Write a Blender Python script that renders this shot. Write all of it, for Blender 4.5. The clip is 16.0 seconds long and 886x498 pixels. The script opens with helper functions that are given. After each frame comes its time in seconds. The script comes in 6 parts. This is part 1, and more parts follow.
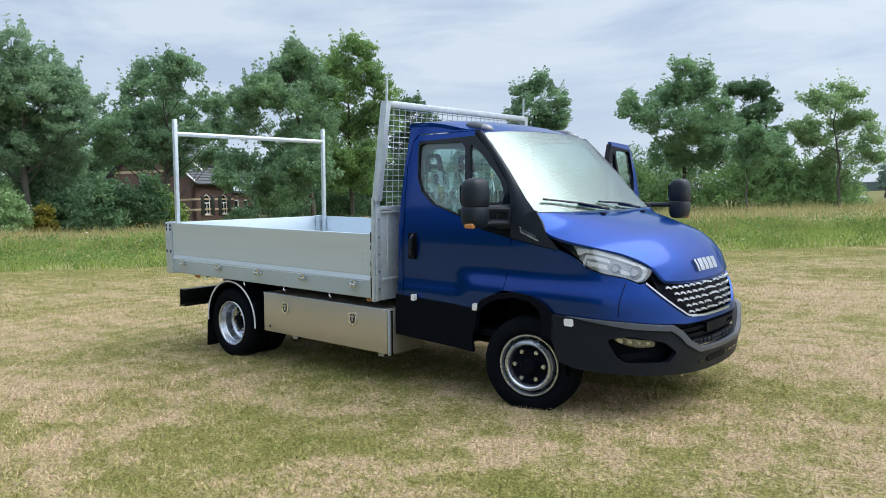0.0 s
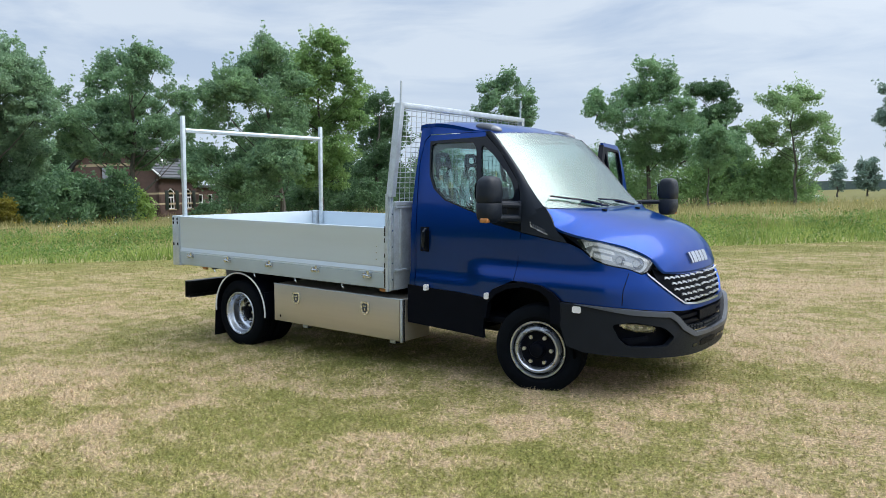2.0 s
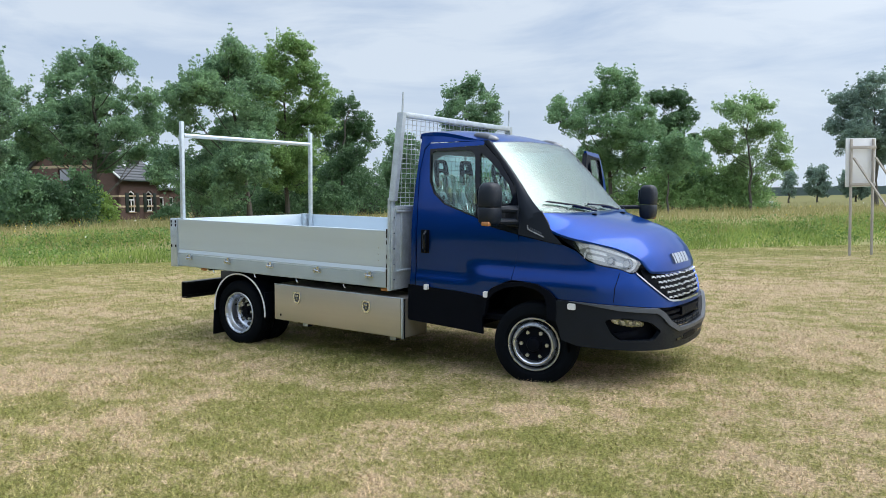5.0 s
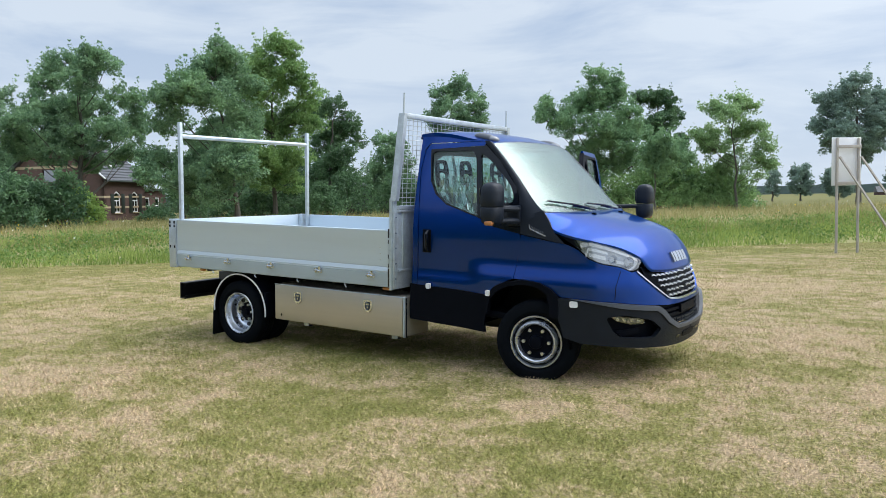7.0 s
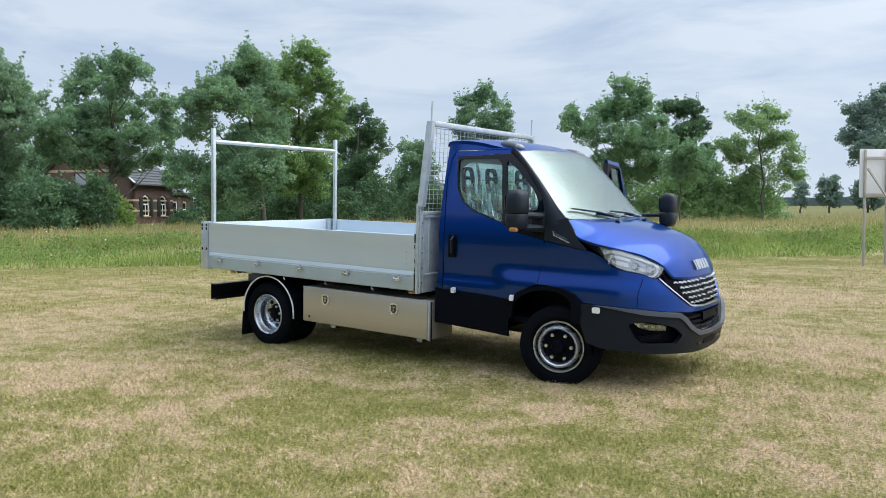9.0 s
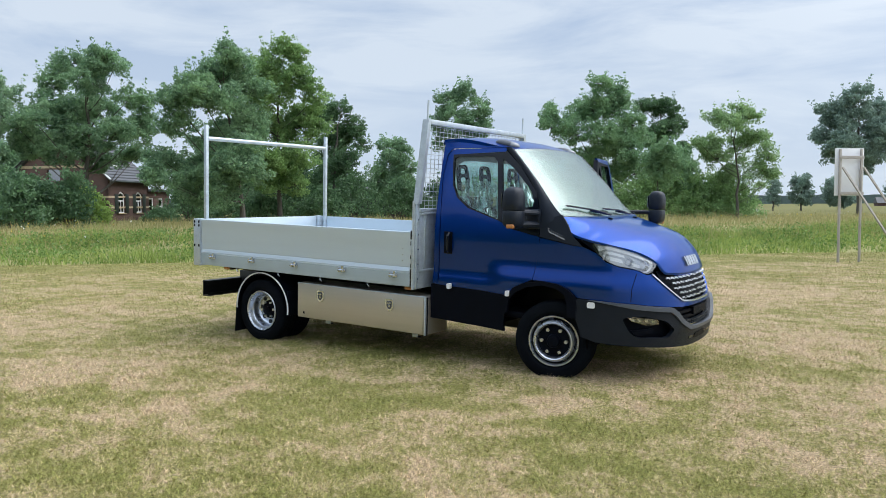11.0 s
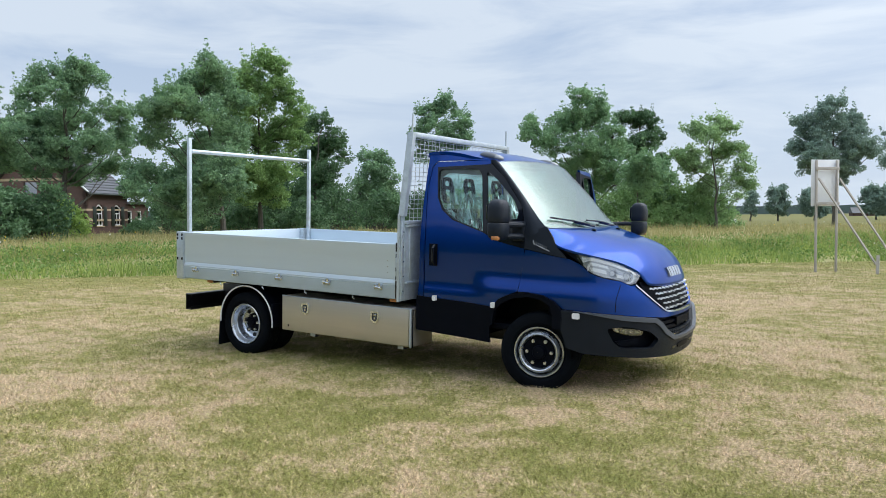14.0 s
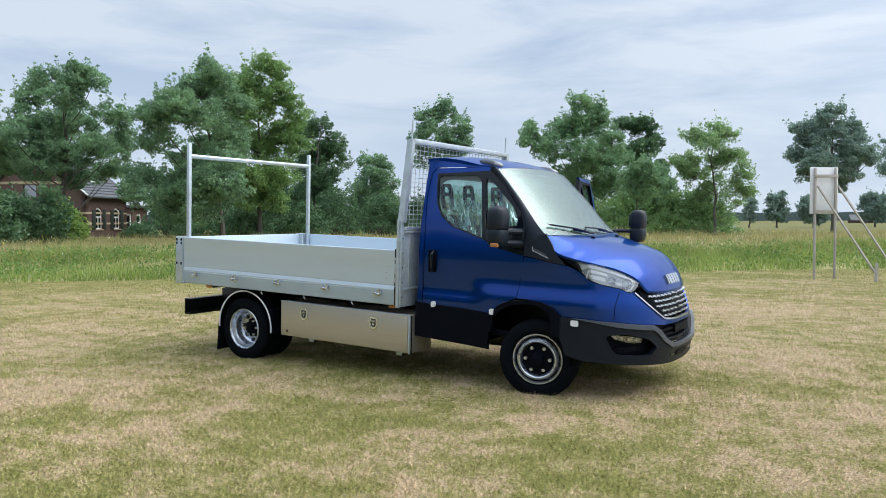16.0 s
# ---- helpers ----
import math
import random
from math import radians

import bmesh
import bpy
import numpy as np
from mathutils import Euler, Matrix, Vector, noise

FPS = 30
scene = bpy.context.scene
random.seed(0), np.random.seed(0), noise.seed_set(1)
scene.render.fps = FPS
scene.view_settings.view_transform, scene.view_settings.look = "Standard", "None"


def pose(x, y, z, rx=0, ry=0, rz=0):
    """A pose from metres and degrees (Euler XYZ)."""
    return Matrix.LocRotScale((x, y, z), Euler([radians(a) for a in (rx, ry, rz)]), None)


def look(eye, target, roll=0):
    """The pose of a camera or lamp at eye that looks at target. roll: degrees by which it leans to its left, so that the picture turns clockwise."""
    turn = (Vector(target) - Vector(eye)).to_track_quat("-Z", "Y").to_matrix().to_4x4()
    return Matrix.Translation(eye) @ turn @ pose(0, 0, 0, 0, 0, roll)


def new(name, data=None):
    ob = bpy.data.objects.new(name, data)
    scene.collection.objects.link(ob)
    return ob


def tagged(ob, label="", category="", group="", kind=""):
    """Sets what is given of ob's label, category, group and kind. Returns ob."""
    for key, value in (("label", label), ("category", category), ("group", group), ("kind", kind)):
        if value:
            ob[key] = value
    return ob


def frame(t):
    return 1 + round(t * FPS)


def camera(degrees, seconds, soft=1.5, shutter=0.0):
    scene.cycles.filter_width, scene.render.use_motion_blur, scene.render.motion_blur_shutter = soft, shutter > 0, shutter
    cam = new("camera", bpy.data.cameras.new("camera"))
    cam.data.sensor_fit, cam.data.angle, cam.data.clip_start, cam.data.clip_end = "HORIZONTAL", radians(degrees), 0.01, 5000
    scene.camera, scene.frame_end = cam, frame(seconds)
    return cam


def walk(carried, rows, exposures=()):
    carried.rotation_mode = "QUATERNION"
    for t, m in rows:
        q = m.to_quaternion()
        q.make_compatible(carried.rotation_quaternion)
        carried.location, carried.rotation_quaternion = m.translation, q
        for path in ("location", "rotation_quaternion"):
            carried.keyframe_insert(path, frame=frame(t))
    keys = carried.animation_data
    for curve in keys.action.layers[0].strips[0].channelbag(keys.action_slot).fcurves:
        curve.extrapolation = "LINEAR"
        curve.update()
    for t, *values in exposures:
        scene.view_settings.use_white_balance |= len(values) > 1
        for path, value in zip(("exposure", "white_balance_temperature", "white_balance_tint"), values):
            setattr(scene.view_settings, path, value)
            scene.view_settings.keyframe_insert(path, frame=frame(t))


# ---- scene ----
cam = camera(60.8, 16.0, soft=0.8)
PATH = [
    (0, (3.225, -5.688, 1.586), (1.933, -4.166, 1.461), -1.7),
    (0.5, (3.262, -5.824, 1.587), (1.963, -4.308, 1.46), -0.9),
    (1, (3.288, -5.957, 1.601), (1.995, -4.438, 1.457), -0.2),
    (1.5, (3.243, -6.108, 1.595), (1.983, -4.56, 1.459), -0.8),
    (2, (3.162, -6.288, 1.598), (1.949, -4.704, 1.46), -1.3),
    (2.5, (3.169, -6.392, 1.601), (1.985, -4.787, 1.452), -1.0),
    (3, (3.197, -6.535, 1.602), (2.022, -4.924, 1.452), -0.8),
    (3.5, (3.211, -6.639, 1.608), (2.021, -5.038, 1.461), -0.4),
    (4, (3.187, -6.717, 1.612), (2.014, -5.104, 1.471), -0.6),
    (6.5, (3.033, -6.957, 1.609), (1.94, -5.286, 1.483), -1.2),
    (7, (3.029, -6.983, 1.616), (1.932, -5.316, 1.485), -1.2),
    (7.5, (3.061, -7.0, 1.613), (1.947, -5.344, 1.489), -0.6),
    (8, (3.104, -7.022, 1.605), (1.967, -5.38, 1.492), -0.4),
    (8.5, (3.107, -7.069, 1.603), (1.955, -5.438, 1.492), -0.5),
    (11, (3.003, -7.329, 1.603), (1.907, -5.661, 1.485), -0.4),
    (11.5, (3.001, -7.345, 1.617), (1.91, -5.674, 1.483), -0.4),
    (12, (2.994, -7.355, 1.608), (1.914, -5.676, 1.481), -0.5),
    (12.5, (2.984, -7.359, 1.604), (1.912, -5.674, 1.494), -0.4),
    (13, (2.981, -7.364, 1.614), (1.916, -5.674, 1.513), -0.5),
    (13.5, (2.982, -7.375, 1.623), (1.927, -5.678, 1.53), -0.8),
    (14, (2.985, -7.375, 1.61), (1.93, -5.678, 1.522), -0.6),
    (14.5, (2.985, -7.379, 1.612), (1.922, -5.687, 1.523), -0.6),
    (15, (2.981, -7.379, 1.607), (1.916, -5.689, 1.519), -0.5),
    (15.5, (2.986, -7.381, 1.615), (1.924, -5.688, 1.533), -0.4),
    (16, (2.987, -7.381, 1.625), (1.934, -5.682, 1.55), -0.3),
]
walk(cam, [(t, look(eye, target, roll)) for t, eye, target, roll in PATH])

# ---- light ----
world = bpy.data.worlds.new("sky")
scene.world = world
world.use_nodes = True
wn, wl = world.node_tree.nodes, world.node_tree.links
wn.clear()
w_out = wn.new("ShaderNodeOutputWorld")
w_bg = wn.new("ShaderNodeBackground")
w_sky = wn.new("ShaderNodeTexSky")
w_sky.sky_type, w_sky.sun_disc = "NISHITA", False
w_sky.sun_elevation, w_sky.sun_rotation = radians(54), radians(50)
w_tc = wn.new("ShaderNodeTexCoord")
w_map = wn.new("ShaderNodeMapping")
w_map.inputs["Scale"].default_value = (1.0, 1.3, 5.5)
w_map.inputs["Rotation"].default_value = (0.10, 0.06, 0.5)
w_noise = wn.new("ShaderNodeTexNoise")
w_noise.inputs["Scale"].default_value, w_noise.inputs["Detail"].default_value = 2.9, 8.0
w_noise.inputs["Roughness"].default_value, w_noise.inputs["Distortion"].default_value = 0.56, 0.5
w_ramp = wn.new("ShaderNodeValToRGB")
w_ramp.color_ramp.elements[0].position, w_ramp.color_ramp.elements[0].color = 0.38, (0.425, 0.55, 0.755, 1)
w_ramp.color_ramp.elements[1].position, w_ramp.color_ramp.elements[1].color = 0.60, (0.69, 0.785, 0.91, 1)
w_sep = wn.new("ShaderNodeSeparateXYZ")
w_hor = wn.new("ShaderNodeMapRange")
w_hor.inputs["From Min"].default_value, w_hor.inputs["From Max"].default_value = 0.0, 0.30
w_hor.inputs["To Min"].default_value, w_hor.inputs["To Max"].default_value = 0.75, 0.0
w_mix = wn.new("ShaderNodeMix")
w_mix.data_type = "RGBA"
w_mix.inputs[7].default_value = (0.685, 0.79, 0.915, 1)
w_all = wn.new("ShaderNodeMix")
w_all.data_type = "RGBA"
w_all.inputs[0].default_value = 0.94
w_dim = wn.new("ShaderNodeVectorMath")
w_dim.operation = "SCALE"
w_dim.inputs["Scale"].default_value = 0.1
wl.new(w_tc.outputs["Generated"], w_map.inputs["Vector"])
wl.new(w_map.outputs["Vector"], w_noise.inputs["Vector"])
wl.new(w_noise.outputs["Fac"], w_ramp.inputs["Fac"])
wl.new(w_tc.outputs["Generated"], w_sep.inputs["Vector"])
wl.new(w_sep.outputs["Z"], w_hor.inputs["Value"])
wl.new(w_hor.outputs["Result"], w_mix.inputs[0])
w_even = wn.new("ShaderNodeMapRange")
w_even.interpolation_type = "SMOOTHSTEP"
w_even.inputs["From Min"].default_value, w_even.inputs["From Max"].default_value = 0.30, 0.75
w_even.inputs["To Max"].default_value = 0.55
w_soft = wn.new("ShaderNodeMix")
w_soft.data_type = "RGBA"
w_soft.inputs[7].default_value = (0.63, 0.745, 0.885, 1)
wl.new(w_sep.outputs["Z"], w_even.inputs["Value"])
wl.new(w_even.outputs["Result"], w_soft.inputs[0])
wl.new(w_ramp.outputs["Color"], w_soft.inputs[6])
wl.new(w_soft.outputs[2], w_mix.inputs[6])
wl.new(w_sky.outputs["Color"], w_dim.inputs[0])
wl.new(w_dim.outputs["Vector"], w_all.inputs[6])
wl.new(w_mix.outputs[2], w_all.inputs[7])
w_zen = wn.new("ShaderNodeMapRange")
w_zen.interpolation_type = "SMOOTHSTEP"
w_zen.inputs["From Min"].default_value, w_zen.inputs["From Max"].default_value = 0.25, 0.95
w_zen.inputs["To Min"].default_value, w_zen.inputs["To Max"].default_value = 1.0, 2.0
wl.new(w_sep.outputs["Z"], w_zen.inputs["Value"])
wl.new(w_zen.outputs["Result"], w_bg.inputs["Strength"])
wl.new(w_all.outputs[2], w_bg.inputs["Color"])
# the veiled sun's wide glow in the cloud
w_dot = wn.new("ShaderNodeVectorMath")
w_dot.operation = "DOT_PRODUCT"
w_dot.inputs[1].default_value = Vector((5.5, 4.6, 10.0)).normalized()
wl.new(w_tc.outputs["Generated"], w_dot.inputs[0])
w_pow = wn.new("ShaderNodeMath")
w_pow.operation = "POWER"
w_pow.use_clamp = True
w_pow.inputs[1].default_value = 4.5
w_abs = wn.new("ShaderNodeMath")
w_abs.operation = "MAXIMUM"
w_abs.inputs[1].default_value = 0.0
wl.new(w_dot.outputs["Value"], w_abs.inputs[0])
wl.new(w_abs.outputs[0], w_pow.inputs[0])
w_glow = wn.new("ShaderNodeBackground")
w_glow.inputs["Color"].default_value = (1.0, 0.975, 0.94, 1)
w_str = wn.new("ShaderNodeMath")
w_str.operation = "MULTIPLY"
w_str.inputs[1].default_value = 2.3
wl.new(w_pow.outputs[0], w_str.inputs[0])
wl.new(w_str.outputs[0], w_glow.inputs["Strength"])
w_sum = wn.new("ShaderNodeAddShader")
wl.new(w_bg.outputs["Background"], w_sum.inputs[0])
wl.new(w_glow.outputs["Background"], w_sum.inputs[1])
wl.new(w_sum.outputs["Shader"], w_out.inputs["Surface"])

sun = new("sun", bpy.data.lights.new("sun", "SUN"))
sun.data.energy, sun.data.angle, sun.data.color = 1.45, radians(55), (1.0, 0.97, 0.935)
sun.matrix_world = look((5.5, 4.6, 10.0), (0, 0, 0))


# ---- materials ----
def mat(name, color, rough=0.5, metal=0.0, vary=0.12, scale=6.0, bump=0.0, fine=120.0, coat=0.0, random_object=0.0, stretch=(1, 1, 1), spec=0.5, coat_rough=0.05, edge=(1, 1, 1)):
    """A surface with broad and fine variation of its colour and roughness and, with bump, a fine relief."""
    m = bpy.data.materials.new(name)
    m.use_nodes = True
    n, l = m.node_tree.nodes, m.node_tree.links
    b = n["Principled BSDF"]
    b.inputs["Metallic"].default_value = metal
    b.inputs["Specular IOR Level"].default_value = spec
    b.inputs["Specular Tint"].default_value = (*edge, 1)
    b.inputs["Coat Weight"].default_value = coat
    b.inputs["Coat Roughness"].default_value = coat_rough
    tc = n.new("ShaderNodeTexCoord")
    mp = n.new("ShaderNodeMapping")
    mp.inputs["Scale"].default_value = stretch
    l.new(tc.outputs["Object"], mp.inputs["Vector"])
    big, small = n.new("ShaderNodeTexNoise"), n.new("ShaderNodeTexNoise")
    big.inputs["Scale"].default_value, big.inputs["Detail"].default_value = scale, 4
    small.inputs["Scale"].default_value, small.inputs["Detail"].default_value = fine, 3
    for x in (big, small):
        l.new(mp.outputs["Vector"], x.inputs["Vector"])
    add = n.new("ShaderNodeMath")
    add.operation = "MULTIPLY_ADD"
    add.inputs[1].default_value = 0.6
    l.new(big.outputs["Fac"], add.inputs[0])
    half = n.new("ShaderNodeMath")
    half.operation = "MULTIPLY"
    half.inputs[1].default_value = 0.4
    l.new(small.outputs["Fac"], half.inputs[0])
    l.new(half.outputs[0], add.inputs[2])
    rng = n.new("ShaderNodeMapRange")
    rng.inputs["From Min"].default_value, rng.inputs["From Max"].default_value = 0.3, 0.7
    rng.inputs["To Min"].default_value, rng.inputs["To Max"].default_value = 1 - vary, 1 + vary
    l.new(add.outputs[0], rng.inputs["Value"])
    factor = rng.outputs["Result"]
    if random_object:
        oi = n.new("ShaderNodeObjectInfo")
        rr = n.new("ShaderNodeMapRange")
        rr.inputs["To Min"].default_value, rr.inputs["To Max"].default_value = 1 - random_object, 1 + random_object
        l.new(oi.outputs["Random"], rr.inputs["Value"])
        mu = n.new("ShaderNodeMath")
        mu.operation = "MULTIPLY"
        l.new(factor, mu.inputs[0])
        l.new(rr.outputs["Result"], mu.inputs[1])
        factor = mu.outputs[0]
    sc = n.new("ShaderNodeVectorMath")
    sc.operation = "SCALE"
    sc.inputs[0].default_value = color
    l.new(factor, sc.inputs["Scale"])
    l.new(sc.outputs["Vector"], b.inputs["Base Color"])
    rg = n.new("ShaderNodeMapRange")
    rg.inputs["To Min"].default_value, rg.inputs["To Max"].default_value = max(0.02, rough * 0.8), min(1, rough * 1.2)
    l.new(big.outputs["Fac"], rg.inputs["Value"])
    l.new(rg.outputs["Result"], b.inputs["Roughness"])
    if bump:
        bp = n.new("ShaderNodeBump")
        bp.inputs["Strength"].default_value, bp.inputs["Distance"].default_value = bump, 0.01
        l.new(small.outputs["Fac"], bp.inputs["Height"])
        l.new(bp.outputs["Normal"], b.inputs["Normal"])
    return m


def glass(name, tint, gloss, more=0.45, rough=0.02, cast=(1, 1, 1)):
    """A thin pane: it lets light through with a tint, and mirrors more the flatter it is seen."""
    m = bpy.data.materials.new(name)
    m.use_nodes = True
    n, l = m.node_tree.nodes, m.node_tree.links
    n.remove(n["Principled BSDF"])
    clear, shine, mix, lw, mr = (n.new(k) for k in ("ShaderNodeBsdfTransparent", "ShaderNodeBsdfGlossy", "ShaderNodeMixShader", "ShaderNodeFresnel", "ShaderNodeMapRange"))
    clear.inputs["Color"].default_value = (*tint, 1)
    shine.inputs["Roughness"].default_value = rough
    shine.inputs["Color"].default_value = (*cast, 1)
    lw.inputs["IOR"].default_value = 1.5
    mr.inputs["From Max"].default_value = 0.35
    mr.inputs["To Min"].default_value, mr.inputs["To Max"].default_value = gloss, min(1.0, gloss + more)
    l.new(lw.outputs[0], mr.inputs["Value"])
    l.new(mr.outputs["Result"], mix.inputs[0])
    l.new(clear.outputs[0], mix.inputs[1])
    l.new(shine.outputs[0], mix.inputs[2])
    l.new(mix.outputs[0], n["Material Output"].inputs["Surface"])
    return m


def leafy(name, dark, light, rough=0.55, low=None, low_at=(0, 1)):
    """Leaves or blades: each one's shade lies between dark and light, with broad drifts; low: another colour towards a height or place."""
    m = bpy.data.materials.new(name)
    m.use_nodes = True
    n, l = m.node_tree.nodes, m.node_tree.links
    b = n["Principled BSDF"]
    b.inputs["Roughness"].default_value = rough
    geo, big, mix = n.new("ShaderNodeNewGeometry"), n.new("ShaderNodeTexNoise"), n.new("ShaderNodeMix")
    big.inputs["Scale"].default_value, big.inputs["Detail"].default_value = 0.7, 3
    l.new(geo.outputs["Position"], big.inputs["Vector"])
    mix.data_type = "RGBA"
    mix.inputs[6].default_value, mix.inputs[7].default_value = (*dark, 1), (*light, 1)
    av = n.new("ShaderNodeMath")
    av.operation = "MULTIPLY_ADD"
    av.inputs[1].default_value = 0.55
    l.new(geo.outputs["Random Per Island"], av.inputs[0])
    mr = n.new("ShaderNodeMapRange")
    mr.inputs["From Min"].default_value, mr.inputs["From Max"].default_value = 0.35, 0.65
    mr.inputs["To Max"].default_value = 0.45
    l.new(big.outputs["Fac"], mr.inputs["Value"])
    l.new(mr.outputs["Result"], av.inputs[2])
    l.new(av.outputs[0], mix.inputs[0])
    l.new(mix.outputs[2], b.inputs["Base Color"])
    through_light = n.new("ShaderNodeBsdfTranslucent")
    l.new(mix.outputs[2], through_light.inputs["Color"])
    ms = n.new("ShaderNodeMixShader")
    ms.inputs[0].default_value = 0.42
    l.new(b.outputs[0], ms.inputs[1])
    l.new(through_light.outputs[0], ms.inputs[2])
    l.new(ms.outputs[0], n["Material Output"].inputs["Surface"])
    return m


# dry and green places in the mown field: x, y, radius, how dry (1) or green (0)
PATCHES = [(0.46, -1.86, 0.30, 1.25), (0.95, -1.5, 0.25, 1.2), (-4.0, -2.8, 1.0, 0.95), (-2.6, -3.65, 0.6, 1.0), (-2.1, -3.0, 0.35, 0.9), (1.3, 2.4, 1.5, 0.95),
           (0.07, -2.79, 0.5, 1.0), (0.47, 6.86, 1.7, 1.05), (0.61, 3.67, 0.9, 0.95), (1.7, 2.2, 0.9, 1.0), (-7.97, -1.14, 1.3, 0.9), (-3.64, -3.32, 0.7, 0.95), (-2.53, -1.88, 0.8, 0.85), (-1.19, -2.73, 0.7, 0.22), (-2.66, -3.6, 0.4, 0.15), (-2.05, -1.02, 0.6, 0.25), (-7.1, -1.8, 1.2, 0.9), (2.0, 1.6, 0.7, 1.0), (1.0, -2.25, 0.45, 0.12), (-3.2, -3.75, 0.45, 0.1), (0.2, -4.2, 0.6, 0.2)]


def turf(name, blades):
    """The mown field: green and dry grass in drifts and patches, for the soil sheet and for its blades alike."""
    m = bpy.data.materials.new(name)
    m.use_nodes = True
    n, l = m.node_tree.nodes, m.node_tree.links
    b = n["Principled BSDF"]
    b.inputs["Roughness"].default_value = 0.85
    b.inputs["Specular IOR Level"].default_value = 0.15
    geo = n.new("ShaderNodeNewGeometry")
    flat = n.new("ShaderNodeVectorMath")
    flat.operation = "MULTIPLY"
    flat.inputs[1].default_value = (1, 1, 0)
    l.new(geo.outputs["Position"], flat.inputs[0])

    def noise_at(scale, detail, lo, hi, a=0.0, c=1.0):
        t, r = n.new("ShaderNodeTexNoise"), n.new("ShaderNodeMapRange")
        t.inputs["Scale"].default_value, t.inputs["Detail"].default_value = scale, detail
        r.inputs["From Min"].default_value, r.inputs["From Max"].default_value = lo, hi
        r.inputs["To Min"].default_value, r.inputs["To Max"].default_value = a, c
        l.new(flat.outputs[0], t.inputs["Vector"])
        l.new(t.outputs["Fac"], r.inputs["Value"])
        return t, r.outputs["Result"]

    wob, _ = noise_at(3.0, 4, 0, 1)
    _, broad = noise_at(0.55, 5, 0.34, 0.66, 0.33, 0.86)
    _, mid = noise_at(3.2, 5, 0.35, 0.65, -0.38, 0.38)
    _, tiny = noise_at(17.0, 4, 0.3, 0.7, -0.45, 0.45)
    value = broad

    def maths(op, x, y):
        k = n.new("ShaderNodeMath")
        k.operation = op
        for i, v in enumerate((x, y)):
            if isinstance(v, (int, float)):
                k.inputs[i].default_value = v
            else:
                l.new(v, k.inputs[i])
        return k.outputs[0]

    push = n.new("ShaderNodeVectorMath")
    push.operation = "MULTIPLY_ADD"
    push.inputs[1].default_value = (0.55, 0.55, 0)
    l.new(wob.outputs["Color"], push.inputs[0])
    l.new(flat.outputs[0], push.inputs[2])
    for x, y, r, dry in PATCHES:
        dist = n.new("ShaderNodeVectorMath")
        dist.operation = "DISTANCE"
        l.new(push.outputs[0], dist.inputs[0])
        dist.inputs[1].default_value = (x + 0.27, y + 0.27, 0)
        mr = n.new("ShaderNodeMapRange")
        mr.interpolation_type = "SMOOTHSTEP"
        mr.inputs["From Min"].default_value, mr.inputs["From Max"].default_value = r * 0.45, r * 1.25
        mr.inputs["To Min"].default_value, mr.inputs["To Max"].default_value = 0.8, 0.0
        l.new(dist.outputs["Value"], mr.inputs["Value"])
        value = maths("ADD", value, maths("MULTIPLY", mr.outputs["Result"], maths("SUBTRACT", dry, value)))
    streak = n.new("ShaderNodeMapping")
    streak.inputs["Rotation"].default_value = (0, 0, -0.70)
    streak.inputs["Scale"].default_value = (0.11, 1.05, 1)
    l.new(flat.outputs[0], streak.inputs["Vector"])
    rows_t, rows_r = n.new("ShaderNodeTexNoise"), n.new("ShaderNodeMapRange")
    rows_t.inputs["Scale"].default_value, rows_t.inputs["Detail"].default_value = 1.0, 3
    rows_r.inputs["From Min"].default_value, rows_r.inputs["From Max"].default_value = 0.35, 0.65
    rows_r.inputs["To Min"].default_value, rows_r.inputs["To Max"].default_value = -0.18, 0.17
    l.new(streak.outputs["Vector"], rows_t.inputs["Vector"])
    l.new(rows_t.outputs["Fac"], rows_r.inputs["Value"])
    value = maths("ADD", maths("ADD", maths("ADD", value, mid), tiny), rows_r.outputs["Result"])
    # greener towards the ditch
    off = n.new("ShaderNodeVectorMath")
    off.operation = "DOT_PRODUCT"
    off.inputs[1].default_value = (-0.645, 0.764, 0)
    l.new(push.outputs[0], off.inputs[0])
    moist = n.new("ShaderNodeMapRange")
    moist.interpolation_type = "SMOOTHSTEP"
    moist.inputs["From Min"].default_value, moist.inputs["From Max"].default_value = 9.5, 13.6
    moist.inputs["To Min"].default_value, moist.inputs["To Max"].default_value = 0.0, -0.42
    l.new(off.outputs["Value"], moist.inputs["Value"])
    value = maths("ADD", value, moist.outputs["Result"])
    if blades:
        value = maths("ADD", value, maths("MULTIPLY", maths("SUBTRACT", geo.outputs["Random Per Island"], 0.5), 0.75))
    ramp = n.new("ShaderNodeValToRGB")
    cr = ramp.color_ramp
    cr.elements[0].position, cr.elements[0].color = 0.0, (0.252, 0.252, 0.075, 1)
    cr.elements[1].position, cr.elements[1].color = 1.0, (0.585, 0.440, 0.280, 1)
    for p, c in ((0.3, (0.312, 0.288, 0.097, 1)), (0.55, (0.372, 0.328, 0.138, 1)), (0.8, (0.490, 0.400, 0.212, 1))):
        e = cr.elements.new(p)
        e.color = c
    l.new(value, ramp.inputs["Fac"])
    # fine brightness noise; the sheet's darker range paints shadow between blades
    shade = n.new("ShaderNodeVectorMath")
    shade.operation = "SCALE"
    _, clump = noise_at(55.0, 2, 0.35, 0.65, 0.45, 1.55) if blades else noise_at(40.0, 3, 0.35, 0.65, 0.40, 1.05)
    l.new(clump, shade.inputs["Scale"])
    l.new(ramp.outputs["Color"], shade.inputs[0])
